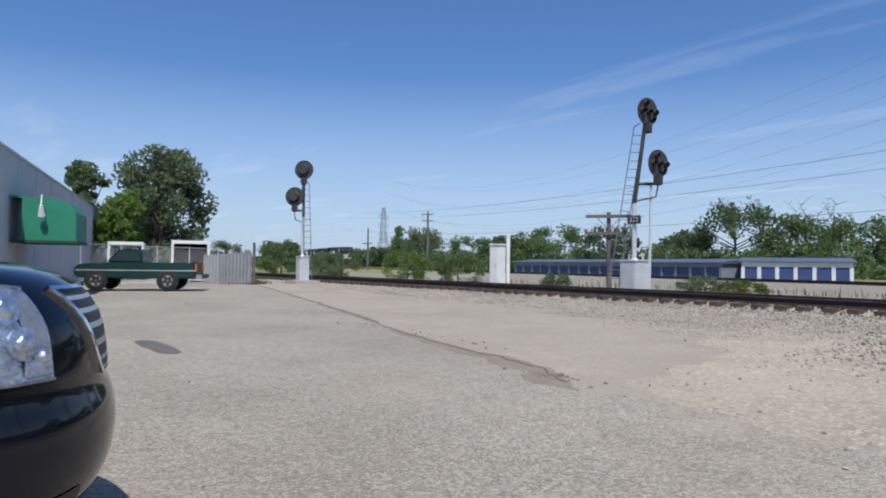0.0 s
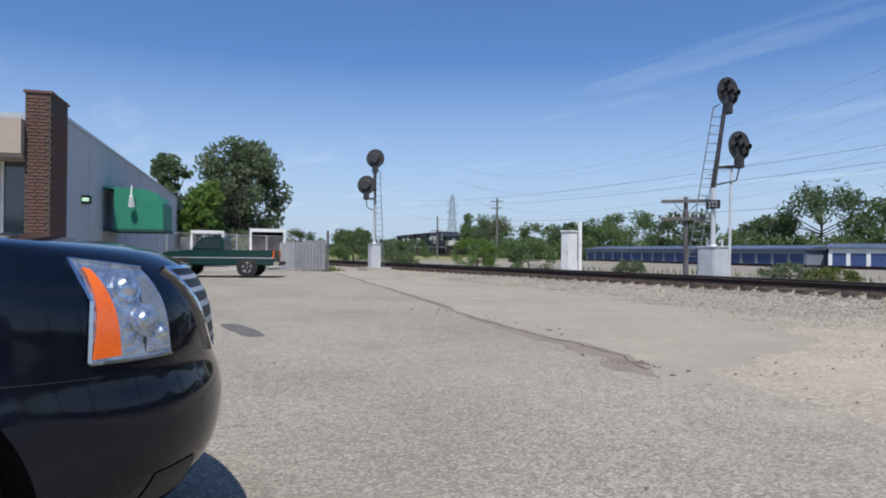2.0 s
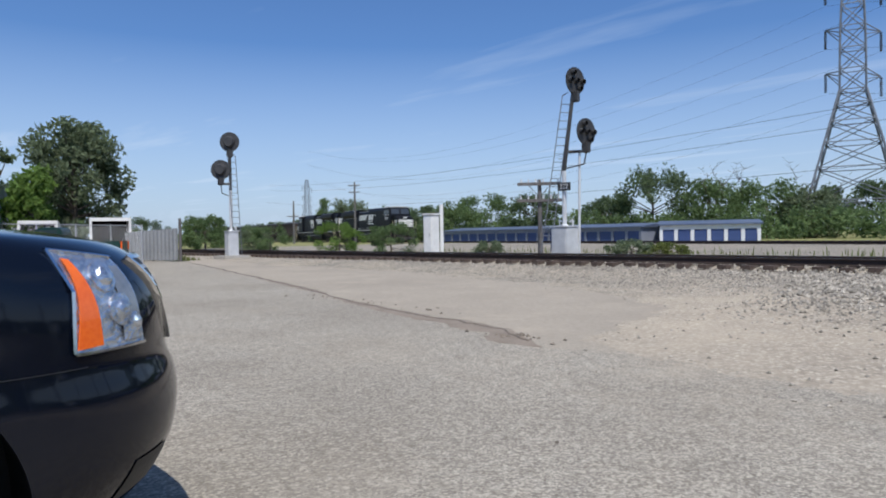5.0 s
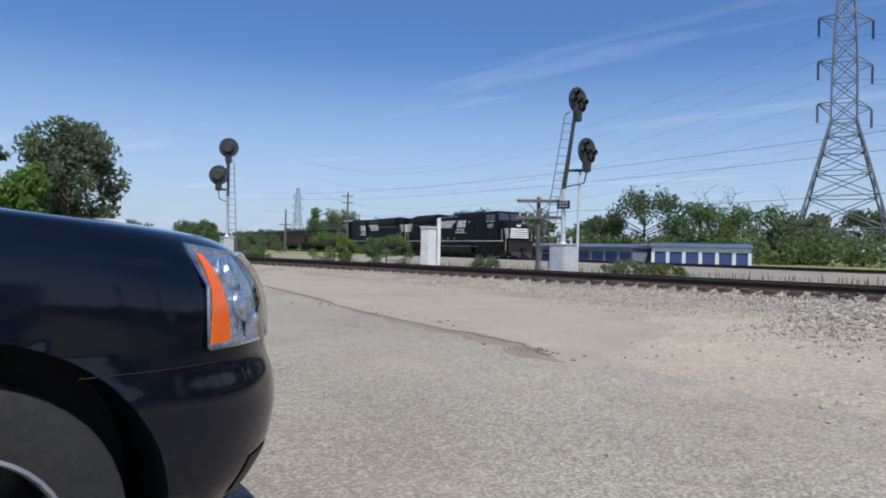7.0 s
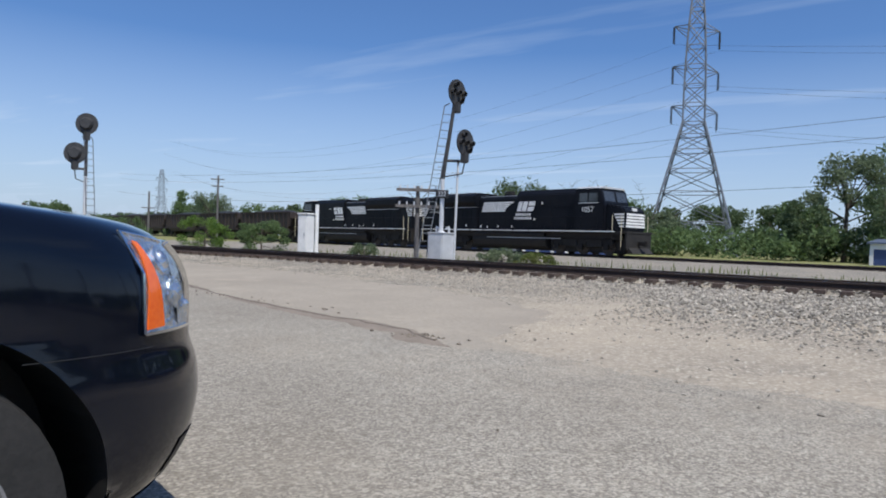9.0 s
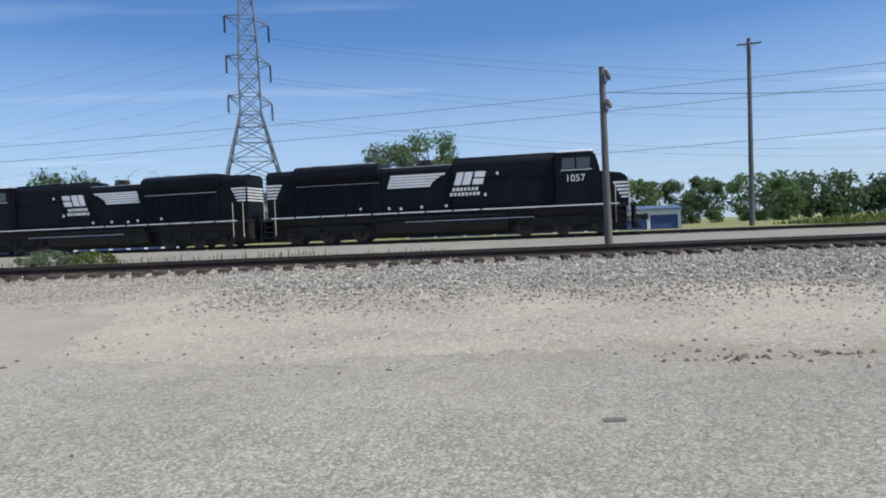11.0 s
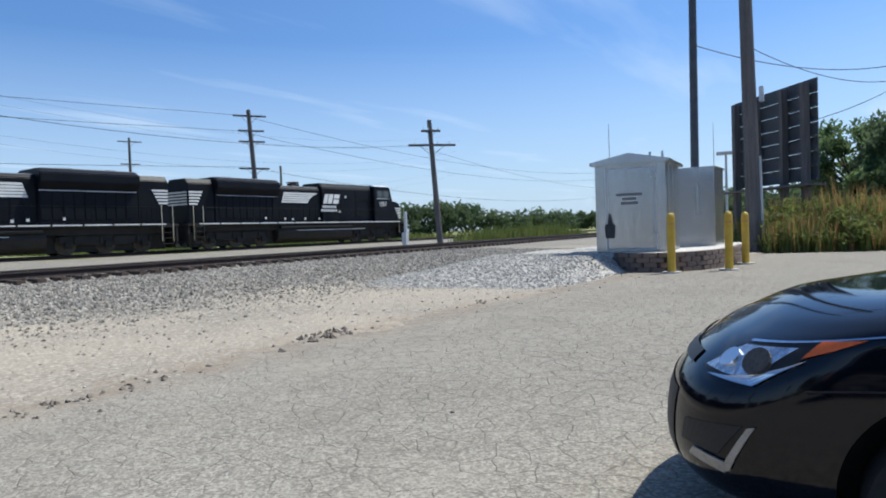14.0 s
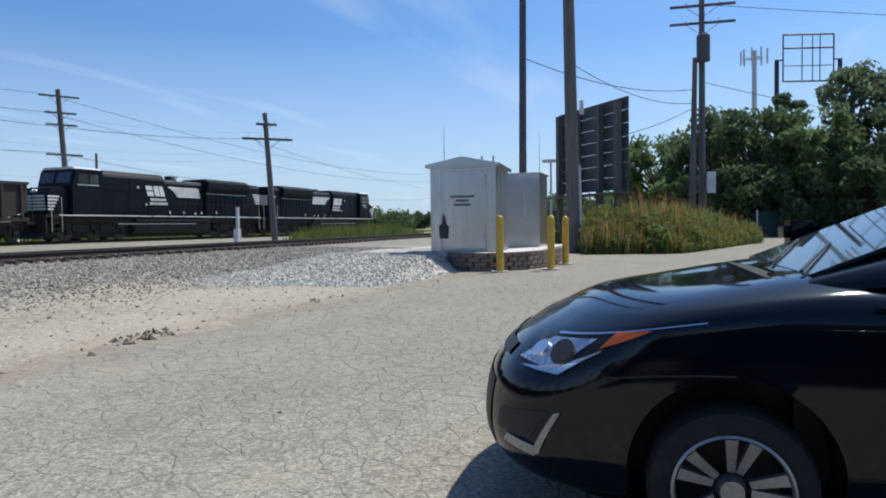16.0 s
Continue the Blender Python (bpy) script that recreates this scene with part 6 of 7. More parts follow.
    for x in (-0.42, -1.38, -2.2):
        part("door_seam", SED.patch([(1.0 + (0.13 - x * 0.28), 0.1), (1.004 + (0.13 - x * 0.28), 0.1), (1.004 + (0.13 - x * 0.28), 0.62), (1.0 + (0.13 - x * 0.28), 0.62)], s, 0.0015, 1, 8), M_TRIM, sed)


# ---- shop building ----
M_WALLGREY = mat("painted_block_grey", (0.40, 0.42, 0.46), (0.47, 0.49, 0.52), 0.8, scale=0.7, fine=14, bump=0.15)
M_BRICK = mat("brick_dark_red", (0.095, 0.05, 0.04), (0.14, 0.075, 0.058), 0.9, scale=4, fine=40, bump=0.4)
M_MORTAR = mat("mortar_brown", (0.085, 0.065, 0.055), None, 0.95)
M_FASCIA = mat("tan_fascia_metal", (0.33, 0.275, 0.22), (0.38, 0.32, 0.26), 0.7, scale=0.8, fine=10, bump=0.08)
M_AWNING = mat("green_awning_canvas", (0.012, 0.16, 0.095), (0.02, 0.21, 0.13), 0.6, scale=1.5, fine=20, bump=0.1)
M_SHOPGLASS = mat("shop_window_glass", (0.05, 0.07, 0.085), (0.07, 0.09, 0.10), 0.05, bump=0, spec=0.9)
SHOP = thing("shop_building", pose(-17.9, 0.42, 0, 0, 0, 165.6), "low shop building with a grey painted side wall and tan fascia", "building")
boxp("side_wall", 1.5, 42, 0.0, 0.3, -0.3, 4.36, M_WALLGREY, SHOP)
boxp("coping", 1.5, 42.05, -0.04, 0.34, 4.36, 4.44, M_STEEL, SHOP)
for k in range(13):
    boxp("pilaster", 4.2 + k * 3.0, 4.26 + k * 3.0, -0.012, 0.0, -0.3, 4.34, M_WALLGREY, SHOP)
boxp("rear_wall", 41.7, 42, 0.3, 16, -0.3, 4.36, M_WALLGREY, SHOP)
boxp("roof", 0.1, 41.7, 0.3, 16, 4.0, 4.2, M_STEEL, SHOP)
boxp("back_wall", 0.3, 41.7, 16, 16.3, -0.3, 4.36, M_WALLGREY, SHOP)
pier = boxp("brick_pier", 0.0, 1.5, -0.06, 0.46, -0.3, 4.66, M_MORTAR, SHOP, "dark red brick pier")
bm = bmesh.new(); bm_box(bm, -0.095, 0.095, -0.012, 0.012, -0.028, 0.028)
bk = mesh_of("brick", bm, M_BRICK)
for row in range(48):
    z = 0.92 + row * 0.0775
    for c in range(7):
        x = 0.10 + c * 0.215 + (0.1 if row % 2 else 0)
        if x < 1.43 and (row * 7 + c) < 300:
            o = new("brick", bk); o.parent = pier; o.matrix_local = pose(x, -0.065, z)
for row in range(48):
    z = 0.92 + row * 0.0775
    for c in range(2):
        y = 0.07 + c * 0.215 + (0.06 if row % 2 else 0)
        o = new("brick", bk); o.parent = pier; o.matrix_local = pose(-0.005, y, z, 0, 0, 90)
boxp("pier_cap", -0.03, 1.53, -0.10, 0.50, 4.66, 4.72, M_BRICK, SHOP)
boxp("fascia", -0.25, 0.35, 0.47, 16, 3.22, 4.02, M_FASCIA, SHOP, "tan metal fascia")
boxp("soffit", -0.2, 1.0, 0.47, 16, 3.14, 3.22, M_FASCIA, SHOP)
boxp("knee_wall", 0.75, 1.0, 0.46, 16, -0.3, 0.75, M_BRICK, SHOP)
for k in range(6):
    y = 0.5 + k * 1.3
    w = boxp("window", 0.85, 0.88, y, y + 1.25, 0.8, 3.14, M_SHOPGLASS, SHOP)
    boxp("mullion", 0.80, 0.93, y + 0.62, y + 0.70, 0.8, 3.14, M_WHITE, w)
boxp("window_sill", 0.70, 0.95, 0.5, 8.4, 1.30, 1.38, M_WHITE, SHOP)
boxp("front_wall", 0.7, 1.0, 8.5, 16, -0.3, 3.3, M_BRICK, SHOP)
# awning over the side door
AW = thing("awning", SHOP.matrix_world @ pose(6.0, 0, 0), "green canvas awning over a side door, with a white lamp", "awning")
bm = bmesh.new()
prof = [(-0.01, 3.06), (-1.25, 3.02), (-1.62, 2.88), (-1.80, 2.6), (-1.82, 1.72), (-1.78, 1.72), (-1.76, 2.58), (-1.6, 2.82), (-1.23, 2.96), (-0.01, 3.0)]
bm_poly(bm, prof, 0, 0.0, 2.6)
part("canopy", bm, M_AWNING, AW)
bm = bmesh.new()
bm_poly(bm, [(-0.35, 1.72), (-1.80, 1.72), (-1.78, 2.58), (-1.6, 2.84), (-1.23, 2.98), (-0.35, 3.0)], 0, -0.02, 0.02)
part("end_panel", bm, M_AWNING, AW, "sunlit green canvas end")
boxp("valance", -0.03, 2.63, -1.85, -0.05, 1.64, 1.72, mat("awning_edge_dark", (0.008, 0.05, 0.035), None, 0.7), AW)
bm = bmesh.new()
bm_tube(bm, (-0.25, -0.9, 3.1), (-0.35, -0.9, 2.75), 0.02, None, 6); bm_tube(bm, (-0.35, -0.9, 2.75), (-0.22, -0.9, 2.45), 0.05, 0.11, 10)
part("lamp", bm, M_WHITE, AW)
FL = thing("wall_floodlight", SHOP.matrix_world @ pose(3.4, 0, 2.45), "small lit floodlight on the grey wall", "floodlight")
boxp("housing", -0.14, 0.14, -0.22, 0.0, -0.12, 0.12, M_SIGBLACK, FL, bevel=0.02)
boxp("lamp_face", -0.155, -0.141, -0.2, -0.03, -0.05, 0.05, glow("floodlight_glow", (0.6, 0.9, 0.6), 0.7), FL)

# ---- green pickup ----
M_GREENCAR = mat("pickup_dark_green", (0.010, 0.035, 0.032), (0.014, 0.045, 0.040), 0.2, scale=1, fine=200, bump=0.0)
PU = thing("pickup_truck", pose(-27.0, 7.5, 0.06, 0, 0, -116), "dark green pickup truck with a light reflection on its door", "pickup")
bm = bmesh.new()
bm_poly(bm, [(-1.0, 0.42), (2.5, 0.42), (3.20, 0.45), (3.30, 0.62), (3.26, 0.86), (3.05, 0.95), (2.15, 1.02), (-1.0, 1.02)], 1, -0.86, 0.86, 0.05)
part("lower_body", bm, M_GREENCAR, PU)
bm = bmesh.new()
bm_poly(bm, [(0.92, 1.00), (2.20, 1.00), (1.75, 1.48), (1.6, 1.53), (1.05, 1.53), (0.95, 1.45)], 1, -0.74, 0.74, 0.05)
part("cab", bm, M_GREENCAR, PU)
for s in (-1, 1):
    bm = bmesh.new(); bm_poly(bm, [(1.05, 1.07), (2.02, 1.07), (1.70, 1.43), (1.10, 1.45)], 1, s * 0.745 - 0.01, s * 0.745 + 0.012)
    part("side_window", bm, M_CARGLASS, PU)
    boxp("body_trim", -1.0, 3.2, s * 0.865 - 0.012, s * 0.865 + 0.012, 0.70, 0.74, M_STEEL, PU)
    for x in (-0.0, 2.50):
        car_wheel(PU, x, s * 0.785, 0.34, 0.21, s, 0.20, 5)
        bm = bmesh.new(); bm_tube(bm, (x, s * 0.80, 0.36), (x, s * 0.866, 0.36), 0.40, 0.40, 24)
        part("wheel_well", bm, M_TRIM, PU)
quad_glass("windscreen", PU, [(2.16, 0.66, 1.06), (2.16, -0.66, 1.06), (1.78, -0.62, 1.46), (1.78, 0.62, 1.46)], 0.02)
boxp("rear_bumper", -1.22, -1.0, -0.8, 0.8, 0.42, 0.58, M_CHROME, PU, bevel=0.02)
boxp("tail_lamp", -1.02, -0.98, -0.84, -0.70, 0.7, 1.0, M_AMBER, PU)
boxp("tail_lamp", -1.02, -0.98, 0.70, 0.84, 0.7, 1.0, M_AMBER, PU)


# ---- two open box trailers ----
def trailer(m, label):
    T = thing("box_trailer", m, label, "trailer", "box trailers by the fence")
    L, w, h = 3.6, 0.95, 2.15
    boxp("floor", 0, L, -w, w, 0.42, 0.52, M_UNDER, T)
    boxp("side", 0, L, -w, -w + 0.04, 0.5, h, M_WHITE, T)
    boxp("side", 0, L, w - 0.04, w, 0.5, h, M_WHITE, T)
    boxp("front", L - 0.04, L, -w + 0.04, w - 0.04, 0.5, h, M_UNDER, T)
    boxp("roof", 0, L, -w, w, h, h + 0.05, M_WHITE, T)
    boxp("lining", 0.1, L - 0.05, -w + 0.045, w - 0.045, 0.53, 0.56, M_UNDER, T)
    for y0, y1, z0, z1 in ((-w - 0.03, -w + 0.09, 0.45, h + 0.08), (w - 0.09, w + 0.03, 0.45, h + 0.08), (-w + 0.09, w - 0.09, h - 0.10, h + 0.08), (-w + 0.09, w - 0.09, 0.40, 0.52)):
        boxp("rear_frame", -0.06, 0.02, y0, y1, z0, z1, M_WHITE, T, "white rear frame")
    for s in (-1, 1):
        car_wheel(T, 1.7, s * (w - 0.1), 0.32, 0.2, s, 0.19, 5)
    return T


trailer(pose(-37.5, 11.1, 0.06, 0, 0, 165), "white box trailer with its dark rear open")
trailer(pose(-43.5, 9.0, 0.06, 0, 0, 165), "larger white box trailer with its dark rear open")
# pale corrugated fence and chain-link posts
M_CORR = mat("corrugated_grey", (0.30, 0.31, 0.32), (0.22, 0.23, 0.24), 0.6, 0.2, scale=1, fine=10)
CF = thing("corrugated_fence", pose(-37.2, 11.7, 0.05, 0, 0, 20), "pale corrugated metal fence at the lot's edge", "fence")
for k in range(14):
    bm = bmesh.new()
    bm_poly(bm, [(k * 0.28, 0), (k * 0.28 + 0.10, 0.05), (k * 0.28 + 0.18, 0.05), (k * 0.28 + 0.28, 0), (k * 0.28 + 0.28, 0.02), (k * 0.28 + 0.18, 0.07), (k * 0.28 + 0.10, 0.07), (k * 0.28, 0.02)], 2, 0.0, 1.45 + 0.012 * k)
    part("panel", bm, M_CORR, CF)
for x in (0, 2.0, 3.95):
    boxp("post", x - 0.05, x + 0.05, 0.08, 0.18, -0.3, 1.5 if x < 3 else 2.1, M_POLE, CF)
CL = thing("chain_link_fence", pose(-30.5, 4.8, 0, 0, 0, 118), "grey steel chain-link fence posts and rails beside the building", "fence")
for k in range(5):
    bm = bmesh.new(); bm_tube(bm, (k * 1.9, 0, -0.3), (k * 1.9, 0, 1.85), 0.03, None, 8)
    part("post", bm, M_STEEL, CL)
for z in (0.1, 1.8):
    bm = bmesh.new(); bm_tube(bm, (0, 0, z), (7.6, 0, z), 0.018, None, 6)
    part("rail", bm, M_STEEL, CL)
bm = bmesh.new()
for k in range(60):
    x = k * 0.127
    bm_tube(bm, (x, 0, 0.1), (min(x + 0.9, 7.6), 0, 0.1 + 1.7 * min(1, (7.6 - x) / 0.9)), 0.003, None, 3, caps=False)
    bm_tube(bm, (x, 0, 1.8), (min(x + 0.9, 7.6), 0, 1.8 - 1.7 * min(1, (7.6 - x) / 0.9)), 0.003, None, 3, caps=False)
tagged(part("mesh_wire", bm, M_STEEL, CL), kind="stuff")


# ---- plants ----
def foliage(name, c1, c2, vary=0.24):
    m = mat(name, c1, c2, 0.65, scale=0.5, fine=6, bump=0, vary=vary, spec=0.25)
    n, l = m.node_tree.nodes, m.node_tree.links
    b = n["Principled BSDF"]
    src = b.inputs["Base Color"].links[0].from_socket
    tr = n.new("ShaderNodeBsdfTranslucent")
    l.new(src, tr.inputs["Color"])
    mx = n.new("ShaderNodeMixShader"); mx.inputs[0].default_value = 0.50
    l.new(b.outputs[0], mx.inputs[1]); l.new(tr.outputs[0], mx.inputs[2])
    l.new(mx.outputs[0], n["Material Output"].inputs["Surface"])
    return m


M_LEAF = foliage("leaf_mid_green", (0.110, 0.170, 0.065), (0.155, 0.220, 0.090))
M_LEAFDARK = foliage("leaf_dark_green", (0.088, 0.130, 0.062), (0.125, 0.172, 0.085))
M_LEAFBRIGHT = foliage("leaf_bright_green", (0.12, 0.20, 0.04), (0.16, 0.25, 0.06))
M_LEAFPALE = foliage("leaf_silvery_green", (0.125, 0.165, 0.090), (0.175, 0.215, 0.12))
M_BARK = mat("bark", (0.07, 0.055, 0.045), (0.12, 0.10, 0.08), 0.95, scale=3, fine=18, bump=0.7, stretch=(4, 4, 0.5))
M_WEED = foliage("weed_green", (0.11, 0.15, 0.035), (0.17, 0.19, 0.06))
M_SEED = foliage("weed_seed_ochre", (0.36, 0.215, 0.075), (0.27, 0.18, 0.08))


def leaf_mesh(name, centres, radii, per, size, material, rng, flat=0.8):
    """Many small folded leaves gathered in clumps."""
    C = np.repeat(np.array(centres), per, axis=0)
    R = np.repeat(np.array(radii), per, axis=0)
    n = len(C)
    d = rng.normal(size=(n, 3)); d /= np.linalg.norm(d, axis=1)[:, None]
    P = C + d * (R * rng.random(n) ** 0.45)[:, None] * np.array([1, 1, flat])
    a = rng.normal(size=(n, 3)) + np.array([0, 0, 0.0]); a /= np.linalg.norm(a, axis=1)[:, None]
    b = np.cross(a, rng.normal(size=(n, 3))); b /= np.linalg.norm(b, axis=1)[:, None]
    s = size * (0.55 + 0.9 * rng.random(n))[:, None]
    c = np.cross(a, b) * s * 0.18
    v = np.stack([P - a * s, P + b * s * 0.42 + c, P + a * s, P - b * s * 0.42 + c], axis=1).reshape(-1, 3)
    i = np.arange(n) * 4
    f = np.concatenate([np.stack([i, i + 1, i + 2], 1), np.stack([i, i + 2, i + 3], 1)])
    me = bpy.data.meshes.new(name)
    me.from_pydata(v.tolist(), [], f.tolist())
    me.materials.append(material)
    return me


def tree(x, y, h, w, material, seed, label, base=0.22, per=46, leaf=None, tall=1.0, name="tree", clumps=None, dead=0, z0=0.0):
    rng = np.random.default_rng(seed)
    r = random.Random(seed)
    T = thing(name, pose(x, y, z0), label, "tree" if name == "tree" else "bush")
    bm = bmesh.new()
    lean = 0.1 * w * r.uniform(-0.3, 0.3) / (h * 0.55)
    bm_tube(bm, (-0.3 * lean, 0, -0.3), (lean * h * 0.55, 0, h * 0.55), 0.022 * h + 0.03, 0.012 * h, 9)
    centres, radii = [], []
    n = clumps or int(16 + 2.6 * w)
    for k in range(n):
        a = r.uniform(0, 2 * math.pi)
        u = r.random() ** 0.8
        zz = base * h + (1 - base) * h * u * 0.94
        prof = math.sin(math.pi * min(max(0.10 + 0.86 * u, 0), 1)) ** (0.55 * tall)
        q = w / 2 * prof * (0.35 + 0.62 * r.random() ** 0.5)
        c = (q * math.cos(a), q * math.sin(a), zz)
        centres.append(c)
        radii.append((0.11 + 0.10 * r.random()) * min(w, h) + 0.1)
        if k % 2 == 0:
            bm_tube(bm, (lean * h * (0.18 + 0.35 * u), 0, h * (0.18 + 0.35 * u)), Vector(c) * 0.96, 0.007 * h + 0.01, 0.004 * h, 5)
    for k in range(dead):
        a = r.uniform(0, 2 * math.pi)
        p = Vector((w * 0.35 * math.cos(a), w * 0.35 * math.sin(a), h * 0.75))
        for j in range(4):
            q2 = p + Vector((r.uniform(-1, 1) * 0.12 * w, r.uniform(-1, 1) * 0.12 * w, h * r.uniform(0.05, 0.16)))
            bm_tube(bm, p, q2, 0.05 - 0.01 * j, 0.035 - 0.008 * j, 4)
            for e in (-1, 1):
                bm_tube(bm, q2, q2 + Vector((e * r.uniform(0.2, 0.9), r.uniform(-0.6, 0.6), r.uniform(0.1, 0.8))), 0.02, 0.008, 4)
            p = q2
    part("trunk", bm, M_BARK, T)
    me = leaf_mesh("crown", centres, radii, per, leaf or max(0.10, 0.028 * (w + h) / 2), material, rng)
    o = new("crown", me); o.parent = T
    return T


DL = "leafy deciduous tree with an uneven crown"
# beside the shop and trailers
tree(-59.2, 9.2, 9.2, 3.6, M_LEAFDARK, 1, "narrow dark green tree beyond the shop", 0.1, 70, 0.26, 0.8, clumps=34)
tree(-50.4, 12.6, 9.3, 6.2, M_LEAFPALE, 2, "broad full-crowned green tree beyond parked trailers", 0.10, 170, 0.19, 0.75, clumps=64)
tree(-46.5, 9.3, 5.6, 3.2, M_LEAFBRIGHT, 3, "small bright green tree beside larger tree", 0.1, 90, 0.2, clumps=34)
tree(-62, 14.5, 6.5, 4.5, M_LEAF, 4, DL, 0.1, 70, 0.24, clumps=34)
# bushes between the tracks
for k, (x, y, h, w, mt) in enumerate(((-32.9, 22.2, 1.75, 2.9, M_LEAFBRIGHT), (-28.0, 22.2, 1.5, 2.6, M_LEAF), (-20.7, 22.0, 0.6, 1.3, M_LEAFPALE), (-13.6, 22.2, 0.62, 1.9, M_LEAFPALE), (-12.2, 22.4, 0.5, 1.8, M_WEED), (-42.3, 22.8, 1.8, 3.0, M_LEAF),
                                      (-47, 24, 1.7, 2.8, M_LEAFPALE), (-57.3, 24.6, 2.9, 4.6, M_LEAF), (-63, 27, 3.0, 5.2, M_LEAF), (-70, 24, 3.0, 4.5, M_LEAFDARK), (-52, 26, 1.9, 3.2, M_LEAF))):
    tree(x, y, h, w, mt, 20 + k, "low scrubby bush growing beside the rails", 0.0, 170 if h > 1 else 60, 0.055 if h < 2.2 else 0.10, 0.6, "bush", 30, z0=0.15)
# tree lines behind the rails
LINE = [(-103, 72, 8.0, 9.0, M_LEAFPALE, 0), (-145, 95, 11, 8, M_LEAF, 0), (-128, 88, 8, 10, M_LEAF, 0), (-92, 74, 6.0, 9, M_LEAF, 0), (-80, 72, 5.8, 9, M_LEAFDARK, 0), (-72, 68, 5.6, 8, M_LEAF, 0), (-64, 67, 6.3, 9.5, M_LEAF, 0), (-55, 67, 6.0, 8, M_LEAFDARK, 0),
        (-48, 72, 5.6, 8, M_LEAFDARK, 0), (-41, 71, 8.4, 9.0, M_LEAFDARK, 0), (-34.5, 72, 6.6, 7, M_LEAF, 3), (-30, 76, 6.8, 7.5, M_LEAF, 4), (-25.5, 77, 5.6, 6, M_LEAFPALE, 2), (-39, 118, 8.0, 12, M_LEAFDARK, 0), (-29, 118, 8.2, 12, M_LEAFDARK, 0), (-20, 116, 8.0, 9, M_LEAFDARK, 0),
        (-14, 100, 7.6, 6, M_LEAF, 0), (-6.8, 75, 11.2, 7.2, M_LEAFPALE, 0), (-1.6, 77.5, 12.2, 7.6, M_LEAF, 0), (3.6, 77, 7.6, 6.5, M_LEAF, 0), (9, 86, 6.3, 8, M_LEAF, 0), (17, 92, 6.6, 9, M_LEAFDARK, 0), (26, 98, 7, 10, M_LEAF, 0), (-9.5, 71, 6, 5, M_LEAFDARK, 0), (-3, 71, 7, 6, M_LEAFDARK, 0),
        (38, 104, 7, 12, M_LEAFDARK, 0), (52, 110, 8, 13, M_LEAF, 0)]
for k, (x, y, h, w, mt, dd) in enumerate(LINE):
    tree(x, y, h, w, mt, 60 + k, DL if not dd else "scrubby tree with bare dead branches above its leaves", 0.02, 130, 0.20 if y < 90 else 0.30, 0.6, clumps=40, dead=dd)
# trees by the road
for k, (x, y, h, w, mt) in enumerate(((62, -1.8, 9.0, 5.5, M_LEAF), (58.5, -5.6, 10.2, 6.5, M_LEAFDARK), (55, -8.8, 9.6, 6.0, M_LEAFDARK), (52.8, -12.2, 9.0, 5.5, M_LEAF), (57.5, -16.0, 13.0, 6.0, M_LEAFPALE), (53.5, -16.5, 9.0, 6.5, M_LEAFDARK), (68.6, -13.9, 14.4, 3.0, M_LEAFDARK),
                                      (56, -21, 12.5, 7.5, M_LEAFDARK), (54, -27, 11, 8, M_LEAF), (64, -9, 9.6, 7, M_LEAFDARK), (52.0, -7.2, 5.0, 4.2, M_LEAFDARK), (50.8, -10.5, 4.6, 4.2, M_LEAFDARK), (49.8, -14.5, 5.0, 4.6, M_LEAFDARK), (55.5, -3.6, 5.0, 4.6, M_LEAF))):
    tree(x, y, h, w, mt, 120 + k, "dense dark green tree beside the road", 0.05, 110, 0.24, 0.65, clumps=52)


# far woods
def woods(pts, h, seed, label, leaf=0.55, spread=1.0):
    rng = np.random.default_rng(seed)
    cs, rs = [], []
    for (x0, y0), (x1, y1) in zip(pts, pts[1:]):
        L = math.hypot(x1 - x0, y1 - y0)
        for k in range(int(L / 0.9)):
            u = rng.random()
            top = h * (0.55 + 0.45 * (0.5 + 0.5 * noise.noise((k * 0.13 + x0, seed, 0))))
            for j in range(3):
                cs.append((x0 + (x1 - x0) * u + rng.normal() * 2, y0 + (y1 - y0) * u + rng.normal() * 3, top * (0.15 + 0.75 * rng.random())))
                rs.append((1.6 + 1.3 * rng.random()) * spread)
    ob = new("woods", leaf_mesh("woods", cs, rs, 60, leaf, M_LEAFDARK if leaf > 0.4 else M_LEAF, rng))
    return tagged(ob, label, "woods", kind="stuff")


woods([(-112, 72), (-80, 69), (-46, 68.5), (-22, 72), (6, 72.5)], 4.2, 15, "thicket of green scrub under the trees beyond the rails", 0.26, 0.62)
woods([(60, 124), (100, 118), (140, 100), (165, 82)], 10.5, 5, "line of distant green woods beyond the rails")
woods([(165, 82), (200, 62), (260, 45)], 6.5, 6, "low distant woods along the rails")
woods([(-420, 175), (-260, 130), (-150, 104)], 7.5, 7, "low distant woods behind the train")
woods([(70, -70), (95, -30), (110, 0), (150, 25)], 7.0, 8, "distant trees beyond the road")


